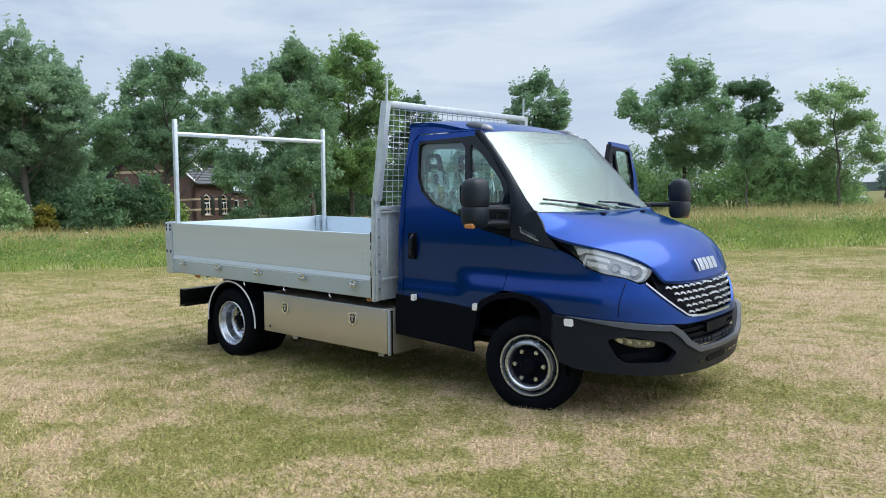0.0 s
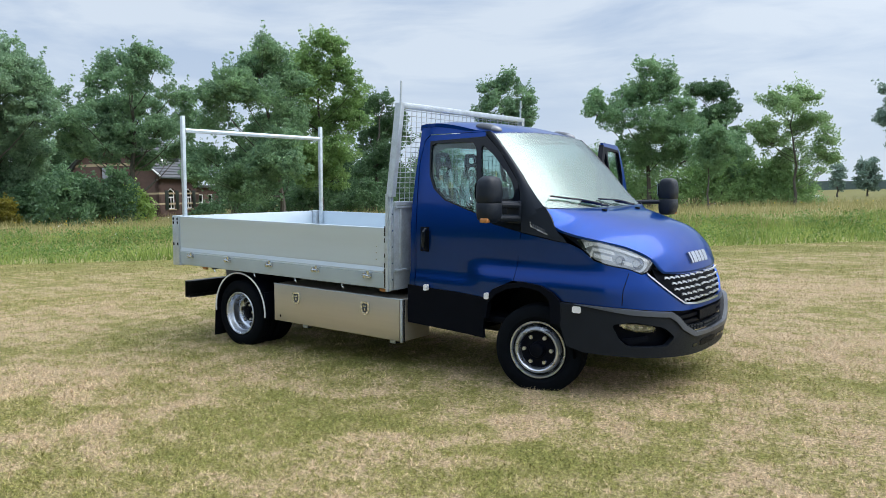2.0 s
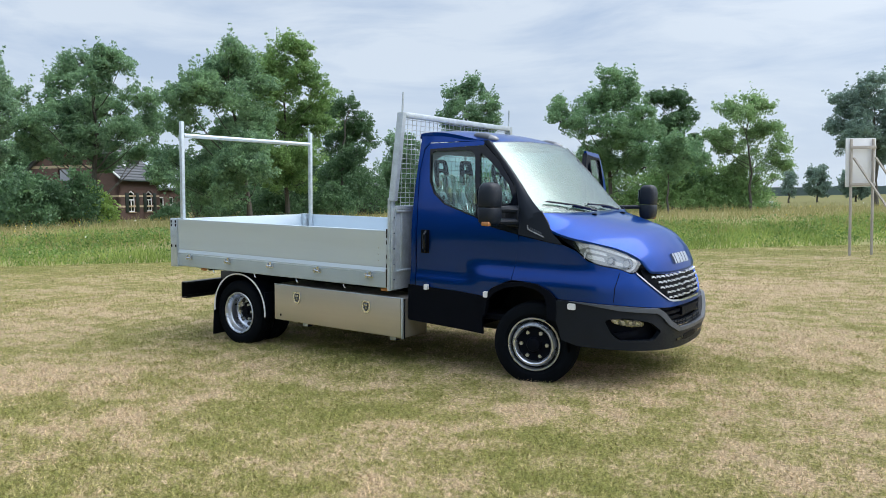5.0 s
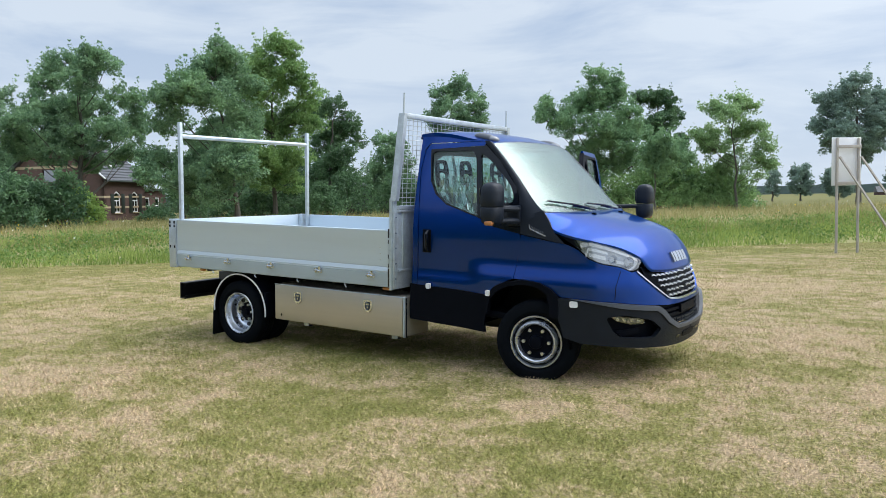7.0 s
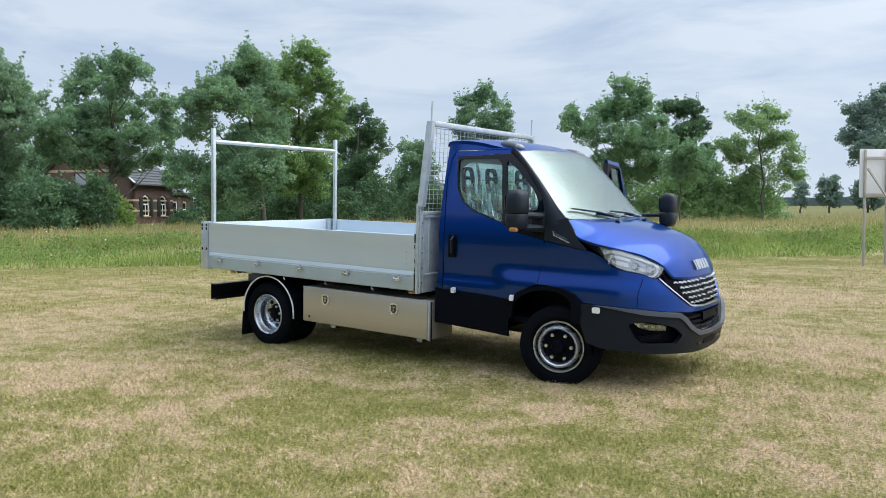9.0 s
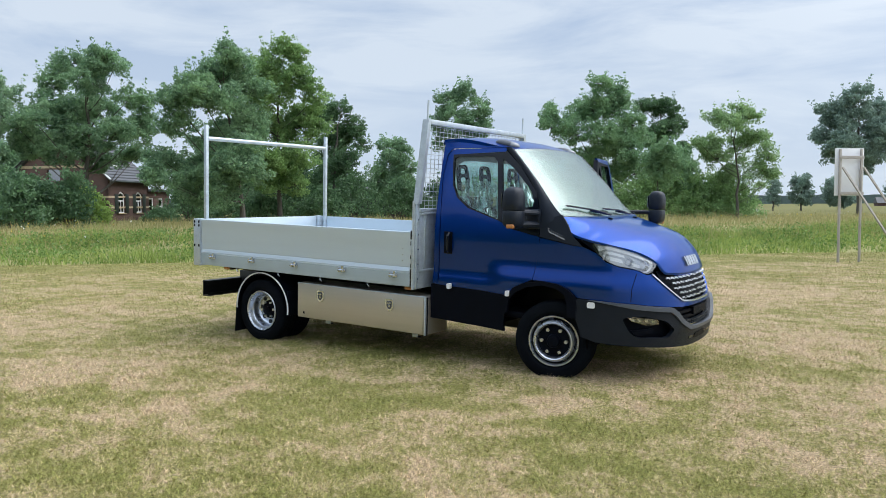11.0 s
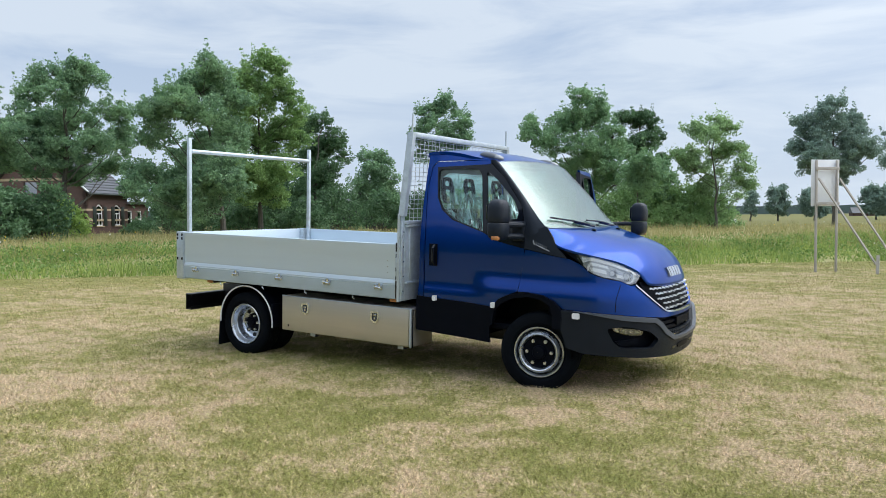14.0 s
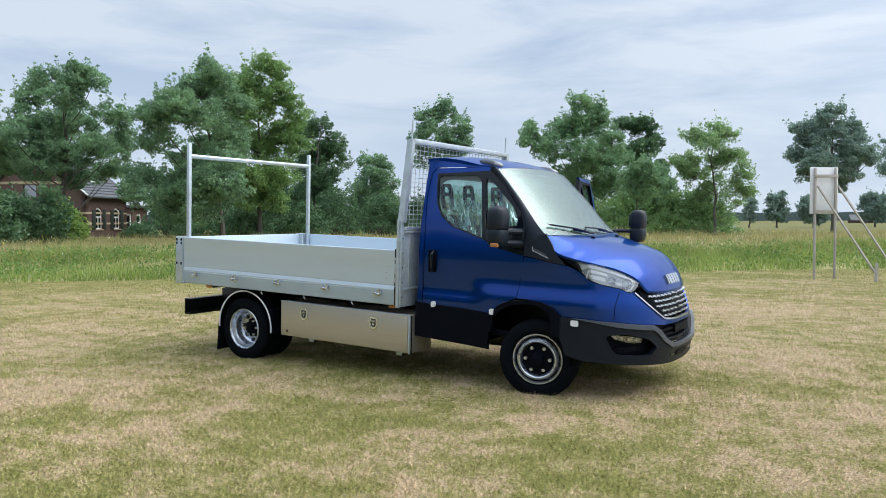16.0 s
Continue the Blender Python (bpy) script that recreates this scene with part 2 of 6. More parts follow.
    l.new(shade.outputs["Vector"], b.inputs["Base Color"])
    if not blades:
        t = n.new("ShaderNodeTexNoise")
        t.inputs["Scale"].default_value, t.inputs["Detail"].default_value = 90, 4
        l.new(flat.outputs[0], t.inputs["Vector"])
        bp = n.new("ShaderNodeBump")
        bp.inputs["Strength"].default_value, bp.inputs["Distance"].default_value = 0.9, 0.03
        l.new(t.outputs["Fac"], bp.inputs["Height"])
        l.new(bp.outputs["Normal"], b.inputs["Normal"])
    return m


PAINT = mat("blue_metallic_paint", (0.0032, 0.043, 0.250), 0.33, 0.88, 0.05, 3, 0.0, 900, coat=0.6, spec=0.1, coat_rough=0.08, edge=(0.2, 0.5, 0.85))
BLACK = mat("black_grained_plastic", (0.003, 0.0042, 0.008), 0.5, 0, 0.15, 9, 0.12, 700, spec=0.06)
GREY = mat("dark_grey_bumper_plastic", (0.010, 0.0135, 0.020), 0.44, 0, 0.12, 9, 0.12, 700, spec=0.18)
GRILLE = mat("silver_grille_paint", (0.56, 0.58, 0.62), 0.28, 0.75, 0.08, 20)
# lighter grey: the highlight on the bumper's upper edge is in the colour
LIP = mat("lit_lip_grey_plastic", (0.072, 0.082, 0.10), 0.40, 0, 0.10, 9, 0.12, 700, spec=0.4)
# lit copy of BLACK: sky light on pillars and mirrors is in the colour
PILLAR = mat("sky_lit_black_plastic", (0.013, 0.018, 0.028), 0.40, 0, 0.12, 9, 0.12, 700, spec=0.22)
LAMPSHELL = mat("lamp_inner_shell", (0.72, 0.74, 0.78), 0.22, 0.45, 0.1, 14)
# shade of the recessed rim dish is put into this darker grey
DULLSTEEL = mat("shaded_recess_grey", (0.075, 0.08, 0.09), 0.5, 0.4, 0.2, 12)
GLOSSBLACK = mat("gloss_black_trim", (0.005, 0.007, 0.012), 0.12, 0, 0.1, 6, spec=0.35)
RUBBER = mat("tyre_rubber", (0.0045, 0.006, 0.0085), 0.75, 0, 0.3, 14, 0.2, 260, spec=0.05)
STEEL = mat("silver_painted_rim", (0.58, 0.62, 0.69), 0.28, 0.9, 0.12, 9, 0.0, 300)
CHROME = mat("chrome", (0.56, 0.59, 0.65), 0.22, 1.0, 0.05, 20)
ALU = mat("anodised_aluminium_board", (0.585, 0.68, 0.76), 0.42, 0.40, 0.05, 2.2, 0.03, 500, stretch=(0.25, 1, 4))
GALV = mat("galvanised_steel", (0.53, 0.595, 0.65), 0.42, 0.5, 0.16, 16, 0.06, 60)
ZINC = mat("bright_zinc_fitting", (0.64, 0.67, 0.70), 0.25, 0.9, 0.1, 30)
STAINLESS = mat("brushed_stainless_steel", (0.575, 0.535, 0.465), 0.40, 0.75, 0.05, 3, 0.03, 400, stretch=(0.3, 1, 8))
CHASSIS = mat("black_chassis_paint", (0.006, 0.007, 0.009), 0.42, 0, 0.2, 6, 0.05, 200)
WHITE = mat("white_plastic", (0.78, 0.79, 0.80), 0.45, 0, 0.06, 12)
ORANGE = mat("amber_lens", (0.42, 0.17, 0.05), 0.25, 0, 0.1, 30, coat=0.6)
SEATCLOTH = mat("dark_seat_cloth", (0.012, 0.013, 0.016), 0.85, 0, 0.25, 20, 0.2, 400)
FILM = glass("clear_plastic_film", (0.90, 0.93, 0.93), 0.38, 0.55)
PANE = glass("door_glass", (0.80, 0.90, 0.88), 0.03, 0.10)
SCREEN = glass("windscreen_glass", (0.42, 0.54, 0.51), 0.13, 0.25, 0.22, (0.92, 1.0, 0.985))
LENS = glass("clear_lamp_lens", (0.95, 0.96, 0.97), 0.08, 0.3)
REFLECTOR = mat("lamp_reflector", (0.86, 0.87, 0.88), 0.25, 0.1, 0.15, 14, 0.2, 40)
TURF = turf("mown_turf", False)
BLADES = turf("mown_grass_blades", True)
MEADOW = leafy("meadow_grass", (0.180, 0.205, 0.058), (0.50, 0.42, 0.215), 0.7)
BANK = leafy("lush_bank_grass", (0.130, 0.212, 0.040), (0.43, 0.51, 0.145), 0.65)
LINING = mat("grey_cab_lining", (0.22, 0.23, 0.235), 0.8, 0, 0.08, 5, 0.1, 200)
SMOKED = mat("smoked_lamp_plastic", (0.20, 0.215, 0.24), 0.18, 0, 0.1, 20, coat=0.5)
WEED = leafy("broad_weed_leaves", (0.085, 0.165, 0.035), (0.235, 0.360, 0.090))
# very dark green for the added band that dims the truck's reflections
DARK_BACKDROP = leafy("unseen_backdrop_green", (0.016, 0.034, 0.014), (0.042, 0.070, 0.026))
RAIL = mat("dull_zinc_rail", (0.44, 0.525, 0.585), 0.5, 0.3, 0.08, 3, 0.02, 200)
FARFIELD = mat("far_pasture", (0.165, 0.160, 0.072), 0.95, 0, 0.2, 0.05, 0.0, 0.6, spec=0.02)
BARK = mat("tree_bark", (0.085, 0.078, 0.066), 0.9, 0, 0.3, 5, 0.5, 30)
# a little grey and blue in this green paints thin haze
LEAF_OAK = leafy("oak_leaves", (0.092, 0.188, 0.110), (0.320, 0.500, 0.262))
LEAF_FRESH = leafy("fresh_green_leaves", (0.110, 0.225, 0.080), (0.330, 0.500, 0.180))
LEAF_LIGHT = leafy("pale_leaves", (0.175, 0.300, 0.125), (0.370, 0.530, 0.250))
LEAF_ROAD = leafy("roadside_bush_leaves", (0.150, 0.280, 0.105), (0.340, 0.510, 0.210))
# green lightened and greyed: the haze before these trees is in the colour
LEAF_HAZY = leafy("hazed_green_leaves", (0.140, 0.245, 0.160), (0.370, 0.540, 0.320))
LEAF_BRIGHT = leafy("bright_shrub_leaves", (0.200, 0.330, 0.075), (0.440, 0.600, 0.180))
LEAF_MID = leafy("hazel_leaves", (0.125, 0.245, 0.130), (0.290, 0.460, 0.230))
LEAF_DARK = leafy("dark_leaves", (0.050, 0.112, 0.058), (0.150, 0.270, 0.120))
# air haze is mixed into these leaf colours: paler and bluer
LEAF_FAR = leafy("hazed_far_leaves", (0.175, 0.262, 0.222), (0.270, 0.380, 0.305))
# blue-grey stands for distance haze put into the woods' colour
WOODS = leafy("hazed_distant_woods", (0.120, 0.170, 0.175), (0.185, 0.245, 0.230))
LEAF_YELLOW = leafy("golden_bush_leaves", (0.16, 0.16, 0.025), (0.34, 0.30, 0.05))
PETAL = mat("white_petals", (0.75, 0.75, 0.68), 0.7, 0, 0.1, 5)
PETAL_YELLOW = mat("yellow_petals", (0.65, 0.48, 0.04), 0.7, 0, 0.1, 5)
BRICK = mat("red_brick", (0.112, 0.068, 0.058), 0.85, 0, 0.25, 2.5, 0.3, 40, random_object=0.15)
BAND = mat("cream_brick_band", (0.45, 0.36, 0.24), 0.8, 0, 0.15, 4, 0.2, 40)
ROOFTILE = mat("dark_roof_tile", (0.075, 0.080, 0.090), 0.6, 0, 0.2, 3, 0.2, 30)
SHUTTER = mat("dark_green_shutter", (0.02, 0.03, 0.025), 0.5, 0, 0.1, 5)
WOOD = mat("grey_weathered_wood", (0.40, 0.37, 0.34), 0.8, 0, 0.2, 6, 0.3, 60, stretch=(3, 3, 0.4))
BOARD = mat("sign_board_back", (0.74, 0.75, 0.78), 0.6, 0, 0.08, 2, 0.05, 80)
DARKPANE = glass("house_window_glass", (0.10, 0.11, 0.12), 0.25)


# ---- building helpers ----
from mathutils.geometry import delaunay_2d_cdt


def part(name, bm, material, parent=None, label="", sharp=32, smooth=True):
    """Links a bmesh as one mesh object under a thing or under a part."""
    if isinstance(bm, bmesh.types.BMesh):
        me = bpy.data.meshes.new(name)
        bm.normal_update()
        bm.to_mesh(me)
        bm.free()
        if smooth:
            me.shade_smooth()
            me.set_sharp_from_angle(angle=radians(sharp))
    else:
        me = bm
    if not me.materials:
        me.materials.append(material)
    ob = new(name, me)
    if parent is not None:
        ob.parent = parent
    return tagged(ob, label)


def thing(name, label, category, at=None, group="", kind=""):
    ob = new(name)
    if at is not None:
        ob.matrix_world = at
    return tagged(ob, label, category, group, kind)


def add_box(bm, x0, x1, y0, y1, z0, z1, b=0.004, turn=None):
    r = bmesh.ops.create_cube(bm, size=1.0)
    c = Vector(((x0 + x1) / 2, (y0 + y1) / 2, (z0 + z1) / 2))
    d = Vector((abs(x1 - x0), abs(y1 - y0), abs(z1 - z0)))
    for v in r["verts"]:
        v.co = Vector((v.co.x * d.x, v.co.y * d.y, v.co.z * d.z))
        if turn is not None:
            v.co = turn @ v.co
        v.co += c
    if b:
        edges = {e for v in r["verts"] for e in v.link_edges}
        bmesh.ops.bevel(bm, geom=list(edges), offset=min(b, min(d) * 0.3), segments=2, affect="EDGES", profile=0.5)
    return bm


def box(*a, **k):
    return add_box(bmesh.new(), *a, **k)


def add_sweep(bm, path, radius, n=10, caps=True, flat=1.0):
    """A round bar along a path; radius may be one number or one for each point; flat squeezes it upright."""
    pts = [Vector(p) for p in path]
    rad = radius if isinstance(radius, (list, tuple)) else [radius] * len(pts)
    rings, up = [], None
    for i, p in enumerate(pts):
        d = (pts[min(i + 1, len(pts) - 1)] - pts[max(i - 1, 0)]).normalized()
        if up is None:
            up = Vector((0, 0, 1)) if abs(d.z) < 0.9 else Vector((1, 0, 0))
        side = d.cross(up).normalized()
        up = side.cross(d).normalized()
        rings.append([bm.verts.new(p + (side * math.cos(2 * math.pi * k / n) + up * math.sin(2 * math.pi * k / n) * flat) * rad[i]) for k in range(n)])
    for a, b in zip(rings, rings[1:]):
        for k in range(n):
            bm.faces.new((b[k], b[(k + 1) % n], a[(k + 1) % n], a[k]))
    if caps:
        bm.faces.new(rings[0])
        bm.faces.new(rings[-1][::-1])
    return bm


def sweep(*a, **k):
    return add_sweep(bmesh.new(), *a, **k)


def add_lathe(bm, profile, n=40):
    """A turned form round the y axis: profile of (radius, y)."""
    rings = [[bm.verts.new((r * math.cos(2 * math.pi * k / n), y, r * math.sin(2 * math.pi * k / n))) for k in range(n)] for r, y in profile]
    for a, b in zip(rings, rings[1:]):
        for k in range(n):
            bm.faces.new((a[k], a[(k + 1) % n], b[(k + 1) % n], b[k]))
    return bm


def inside(p, loop):
    x, y = p
    hit = False
    for (x0, y0), (x1, y1) in zip(loop, loop[1:] + loop[:1]):
        if (y0 > y) != (y1 > y) and x < (x1 - x0) * (y - y0) / (y1 - y0) + x0:
            hit = not hit
    return hit


def rounded(loop, cut=0.2, times=2):
    for _ in range(times):
        nxt = []
        for (x0, y0), (x1, y1) in zip(loop, loop[1:] + loop[:1]):
            nxt += [(x0 + (x1 - x0) * cut, y0 + (y1 - y0) * cut), (x1 - (x1 - x0) * cut, y1 - (y1 - y0) * cut)]
        loop = nxt
    return loop


def stepped(loop, step):
    out = []
    for (x0, y0), (x1, y1) in zip(loop, loop[1:] + loop[:1]):
        k = max(1, int(math.hypot(x1 - x0, y1 - y0) / step))
        out += [(x0 + (x1 - x0) * i / k, y0 + (y1 - y0) * i / k) for i in range(k)]
    return out


def panel(outer, holes, place, step=0.06, off=0.0, thick=0.014, mirror=False):
    """A curved sheet of some thickness: an outline with holes, laid onto the surface place(s, z, off)."""
    loops = [stepped(outer, step)] + [stepped(h, step) for h in holes]
    pts, edges = [], []
    for lp in loops:
        k = len(pts)
        pts += lp
        edges += [(k + i, k + (i + 1) % len(lp)) for i in range(len(lp))]
    xs, ys = [p[0] for p in outer], [p[1] for p in outer]
    x = min(xs) + step / 2
    while x < max(xs):
        y = min(ys) + step / 2
        while y < max(ys):
            if inside((x, y), loops[0]) and not any(inside((x, y), h) for h in loops[1:]):
                if all((x - a) ** 2 + (y - c) ** 2 > (0.35 * step) ** 2 for a, c in pts[:sum(map(len, loops))]):
                    pts.append((x, y))
            y += step
        x += step
    vs, _, fs, *_ = delaunay_2d_cdt([Vector(p) for p in pts], edges, [], 0, 1e-6)
    tris = []
    for f in fs:
        c = (sum(vs[i][0] for i in f) / 3, sum(vs[i][1] for i in f) / 3)
        if inside(c, loops[0]) and not any(inside(c, h) for h in loops[1:]):
            tris.append(tuple(f))
    bm = bmesh.new()
    sg = -1 if mirror else 1

    def put(p, o):
        q = place(p[0], p[1], o)
        return bm.verts.new((q[0], q[1] * sg, q[2]))

    a, b = [put(v, off) for v in vs], [put(v, off - thick) for v in vs]
    rim = {}
    for f in tris:
        bm.faces.new([a[i] for i in f])
        bm.faces.new([b[i] for i in reversed(f)])
        for i, j in zip(f, f[1:] + f[:1]):
            rim[(i, j)] = rim.get((i, j), 0) + 1
    for i, j in list(rim):
        if (j, i) not in rim:
            bm.faces.new((a[i], b[i], b[j], a[j]))
    bmesh.ops.delete(bm, geom=[v for v in bm.verts if not v.link_faces], context="VERTS")
    bmesh.ops.recalc_face_normals(bm, faces=bm.faces)
    return bm


def sheet_mesh(name, verts, faces):
    me = bpy.data.meshes.new(name)
    me.from_pydata(verts, [], faces)
    return me


def triangle_cloud(name, corners):
    """Many loose triangles in one mesh; corners: an array of (count, 3, 3)."""
    me = bpy.data.meshes.new(name)
    k = len(corners)
    me.vertices.add(k * 3)
    me.vertices.foreach_set("co", np.ascontiguousarray(corners, dtype=np.float32).ravel())
    me.loops.add(k * 3)
    me.loops.foreach_set("vertex_index", np.arange(k * 3, dtype=np.int32))
    me.polygons.add(k)
    me.polygons.foreach_set("loop_start", np.arange(0, k * 3, 3, dtype=np.int32))
    me.update()
    return me


def quad_cloud(name, corners):
    """Many loose four-cornered leaves in one mesh; corners: an array of (count, 4, 3)."""
    me = bpy.data.meshes.new(name)
    k = len(corners)
    me.vertices.add(k * 4)
    me.vertices.foreach_set("co", np.ascontiguousarray(corners, dtype=np.float32).ravel())
    me.loops.add(k * 4)
    me.loops.foreach_set("vertex_index", np.arange(k * 4, dtype=np.int32))
    me.polygons.add(k)
    me.polygons.foreach_set("loop_start", np.arange(0, k * 4, 4, dtype=np.int32))
    me.update()
    return me


# ---- the land: u runs along the edge of the mown field, n away from it ----
U, N = Vector((0.764, 0.645, 0)), Vector((-0.645, 0.764, 0))
EDGE = 14.7


def land(u, n):
    p = U * u + N * n
    return p.x, p.y


def rise(n):
    k = [(-1e9, 0), (EDGE - 0.2, 0.0), (EDGE + 0.5, -0.06), (EDGE + 1.4, 0.05), (EDGE + 4.2, 0.42), (EDGE + 8, 0.52), (48, 0.50), (75, 0.25), (140, 0.0), (1e9, 0)]
    for (a, x), (b, y) in zip(k, k[1:]):
        if n <= b:
            return x + (y - x) * (n - a) / (b - a) if b - a < 1e8 else y
    return 0.0


ns = [-2500, -600, -120, -40] + [-30 + 2 * i for i in range(22)] + [EDGE - 0.2 + 0.35 * i for i in range(26)] + [25 + 3 * i for i in range(12)] + [65, 75, 100, 140, 220, 400, 900, 2600]
us = [-2500, -700, -250, -120] + [-80 + 4 * i for i in range(41)] + [120, 250, 700, 2500]
ground_verts = []
for n_ in ns:
    for u_ in us:
        x_, y_ = land(u_, n_ + (0.35 * noise.noise((u_ * 0.21, 0, 3)) if EDGE - 0.5 < n_ < EDGE + 10 else 0))
        bumpy = 0.012 * noise.noise((x_ * 0.6, y_ * 0.6, 0)) if n_ < EDGE else 0.05 * noise.noise((x_ * 0.3, y_ * 0.3, 0))
        ground_verts.append((x_, y_, rise(n_) + (bumpy if abs(n_) < 100 else 0)))
w_ = len(us)
ground_faces = [(j * w_ + i, j * w_ + i + 1, (j + 1) * w_ + i + 1, (j + 1) * w_ + i) for j in range(len(ns) - 1) for i in range(w_ - 1)]
ground = part("ground", sheet_mesh("ground", ground_verts, ground_faces), TURF)
ground.data.materials.append(MEADOW)
ground.data.materials.append(FARFIELD)
for f_ in ground.data.polygons:
    f_.use_smooth = True
    if f_.center.dot(N) > EDGE + 0.1:
        f_.material_index = 1 if f_.center.dot(N) < 45 else 2
tagged(ground, "mown field of patchy dry and green grass", "ground", kind="structure")

rs = np.random.RandomState(4)


def leaf_quads(centres, size, seed, droop=0.2):
    r = np.random.RandomState(seed)
    k = len(centres)
    a = r.normal(0, 1, (k, 3))
    a /= np.linalg.norm(a, axis=1)[:, None]
    b = np.cross(a, r.normal(0, 1, (k, 3)))
    b /= np.linalg.norm(b, axis=1)[:, None]
    s = size * r.uniform(0.6, 1.4, k)[:, None]
    fold = np.cross(a, b) * s * 0.25
    return np.stack([centres - a * s, centres - b * s * 0.55 + fold, centres + a * s, centres + b * s * 0.55 + fold], 1)


def blades_at(x, y, z, height, width, lean):
    """Upright grass blades as triangles at arrays of places."""
    k = len(x)
    a = rs.uniform(0, 2 * np.pi, k)
    d = np.stack([np.cos(a), np.sin(a), np.zeros(k)], 1) * width[:, None] * 0.5
    b = rs.uniform(0, 2 * np.pi, k)
    tip = np.stack([np.cos(b) * lean, np.sin(b) * lean, height], 1)
    base = np.stack([x, y, z], 1)
    return np.stack([base - d, base + d, base + tip], 1)


# short mown grass, thinner with the distance from where one stands before the truck
k_ = 1000000
ang = rs.uniform(radians(50), radians(178), k_)
rad = 1.6 * (30.0 / 1.6) ** rs.uniform(0, 1, k_) ** 0.85
gx, gy = 3.0 + rad * np.cos(ang), -7.1 + rad * np.sin(ang)
ok = (gx * N.x + gy * N.y) < EDGE - 0.1
gx, gy, rad = gx[ok], gy[ok], rad[ok]
hh = rs.uniform(0.010, 0.038, len(gx)) * (1 + 0.012 * rad)
lawn = part("mown_grass", triangle_cloud("mown_grass", blades_at(gx, gy, np.full(len(gx), -0.006), hh, rs.uniform(0.003, 0.007, len(gx)) * (0.7 + 0.085 * rad), hh * rs.uniform(0.4, 2.2, len(gx)))), BLADES)
tagged(lawn, "short mown grass, dry in patches", "grass", kind="stuff")

# tall grass on the bank of the ditch and on the meadow behind it
def tall(name, label, count, n0, n1, h0, h1, w0, w1, material, power=1.0, span=55):
    u = rs.uniform(-span, span, count)
    n = n0 + (n1 - n0) * rs.uniform(0, 1, count) ** power
    clump = np.array([0.65 + 0.75 * noise.noise((a * 0.55, b * 0.55, 7)) + 0.4 * noise.noise((a * 0.13, b * 0.3, 2)) for a, b in zip(u, n)])
    h = rs.uniform(h0, h1, count) * np.clip(clump + 0.25, 0.3, 1.5)
    x, y = U.x * u + N.x * n, U.y * u + N.y * n
    z = np.array([rise(v) for v in n]) - 0.06
    ob = part(name, triangle_cloud(name, blades_at(x, y, z, h, rs.uniform(w0, w1, count), h * rs.uniform(0.15, 0.75, count))), material)
    return tagged(ob, label, "grass", kind="stuff")


tall("bank_grass", "lush green grass and weeds on the ditch bank", 90000, EDGE + 0.1, EDGE + 5.5, 0.16, 0.5, 0.02, 0.055, BANK, 0.9)
tall("meadow_grass", "tall half-dry meadow grass gone to seed", 95000, EDGE + 2.8, 44, 0.25, 0.62, 0.015, 0.05, MEADOW, 1.5, 75)


g_ = np.random.RandomState(31)
cu_, cn_ = g_.uniform(-50, 50, 900), EDGE + 0.5 + 4.5 * g_.uniform(0, 1, 900) ** 1.2
ci_ = g_.randint(0, 900, 44000)
wu_, wn2_ = cu_[ci_] + g_.normal(0, 0.35, 44000), cn_[ci_] + g_.normal(0, 0.25, 44000)
wz_ = np.array([rise(v) for v in wn2_]) + g_.uniform(0.02, 0.42, 44000)
weeds = part("bank_weeds", quad_cloud("bank_weeds", leaf_quads(np.stack([U.x * wu_ + N.x * wn2_, U.y * wu_ + N.y * wn2_, wz_], 1), 0.045, 8)), WEED)
tagged(weeds, "broad-leaved weeds on the ditch bank", "weeds", kind="stuff")


def flowers(name, label, count, n0, n1, material, size):
    u, n = rs.uniform(-50, 50, count), rs.uniform(n0, n1, count)
    c = np.stack([U.x * u + N.x * n, U.y * u + N.y * n, np.array([rise(v) for v in n]) + rs.uniform(0.22, 0.55, count)], 1)
    offs = rs.normal(0, size, (count * 3, 3, 3))
    ob = part(name, triangle_cloud(name, np.repeat(c, 3, 0)[:, None, :] + offs), material)
    tagged(ob, label, "flowers", kind="stuff")


flowers("white_wildflowers", "small white wild flowers among tall grass", 170, EDGE + 1, 34, PETAL, 0.019)
flowers("yellow_wildflowers", "small yellow wild flowers among tall grass", 220, EDGE + 4, 34, PETAL_YELLOW, 0.02)


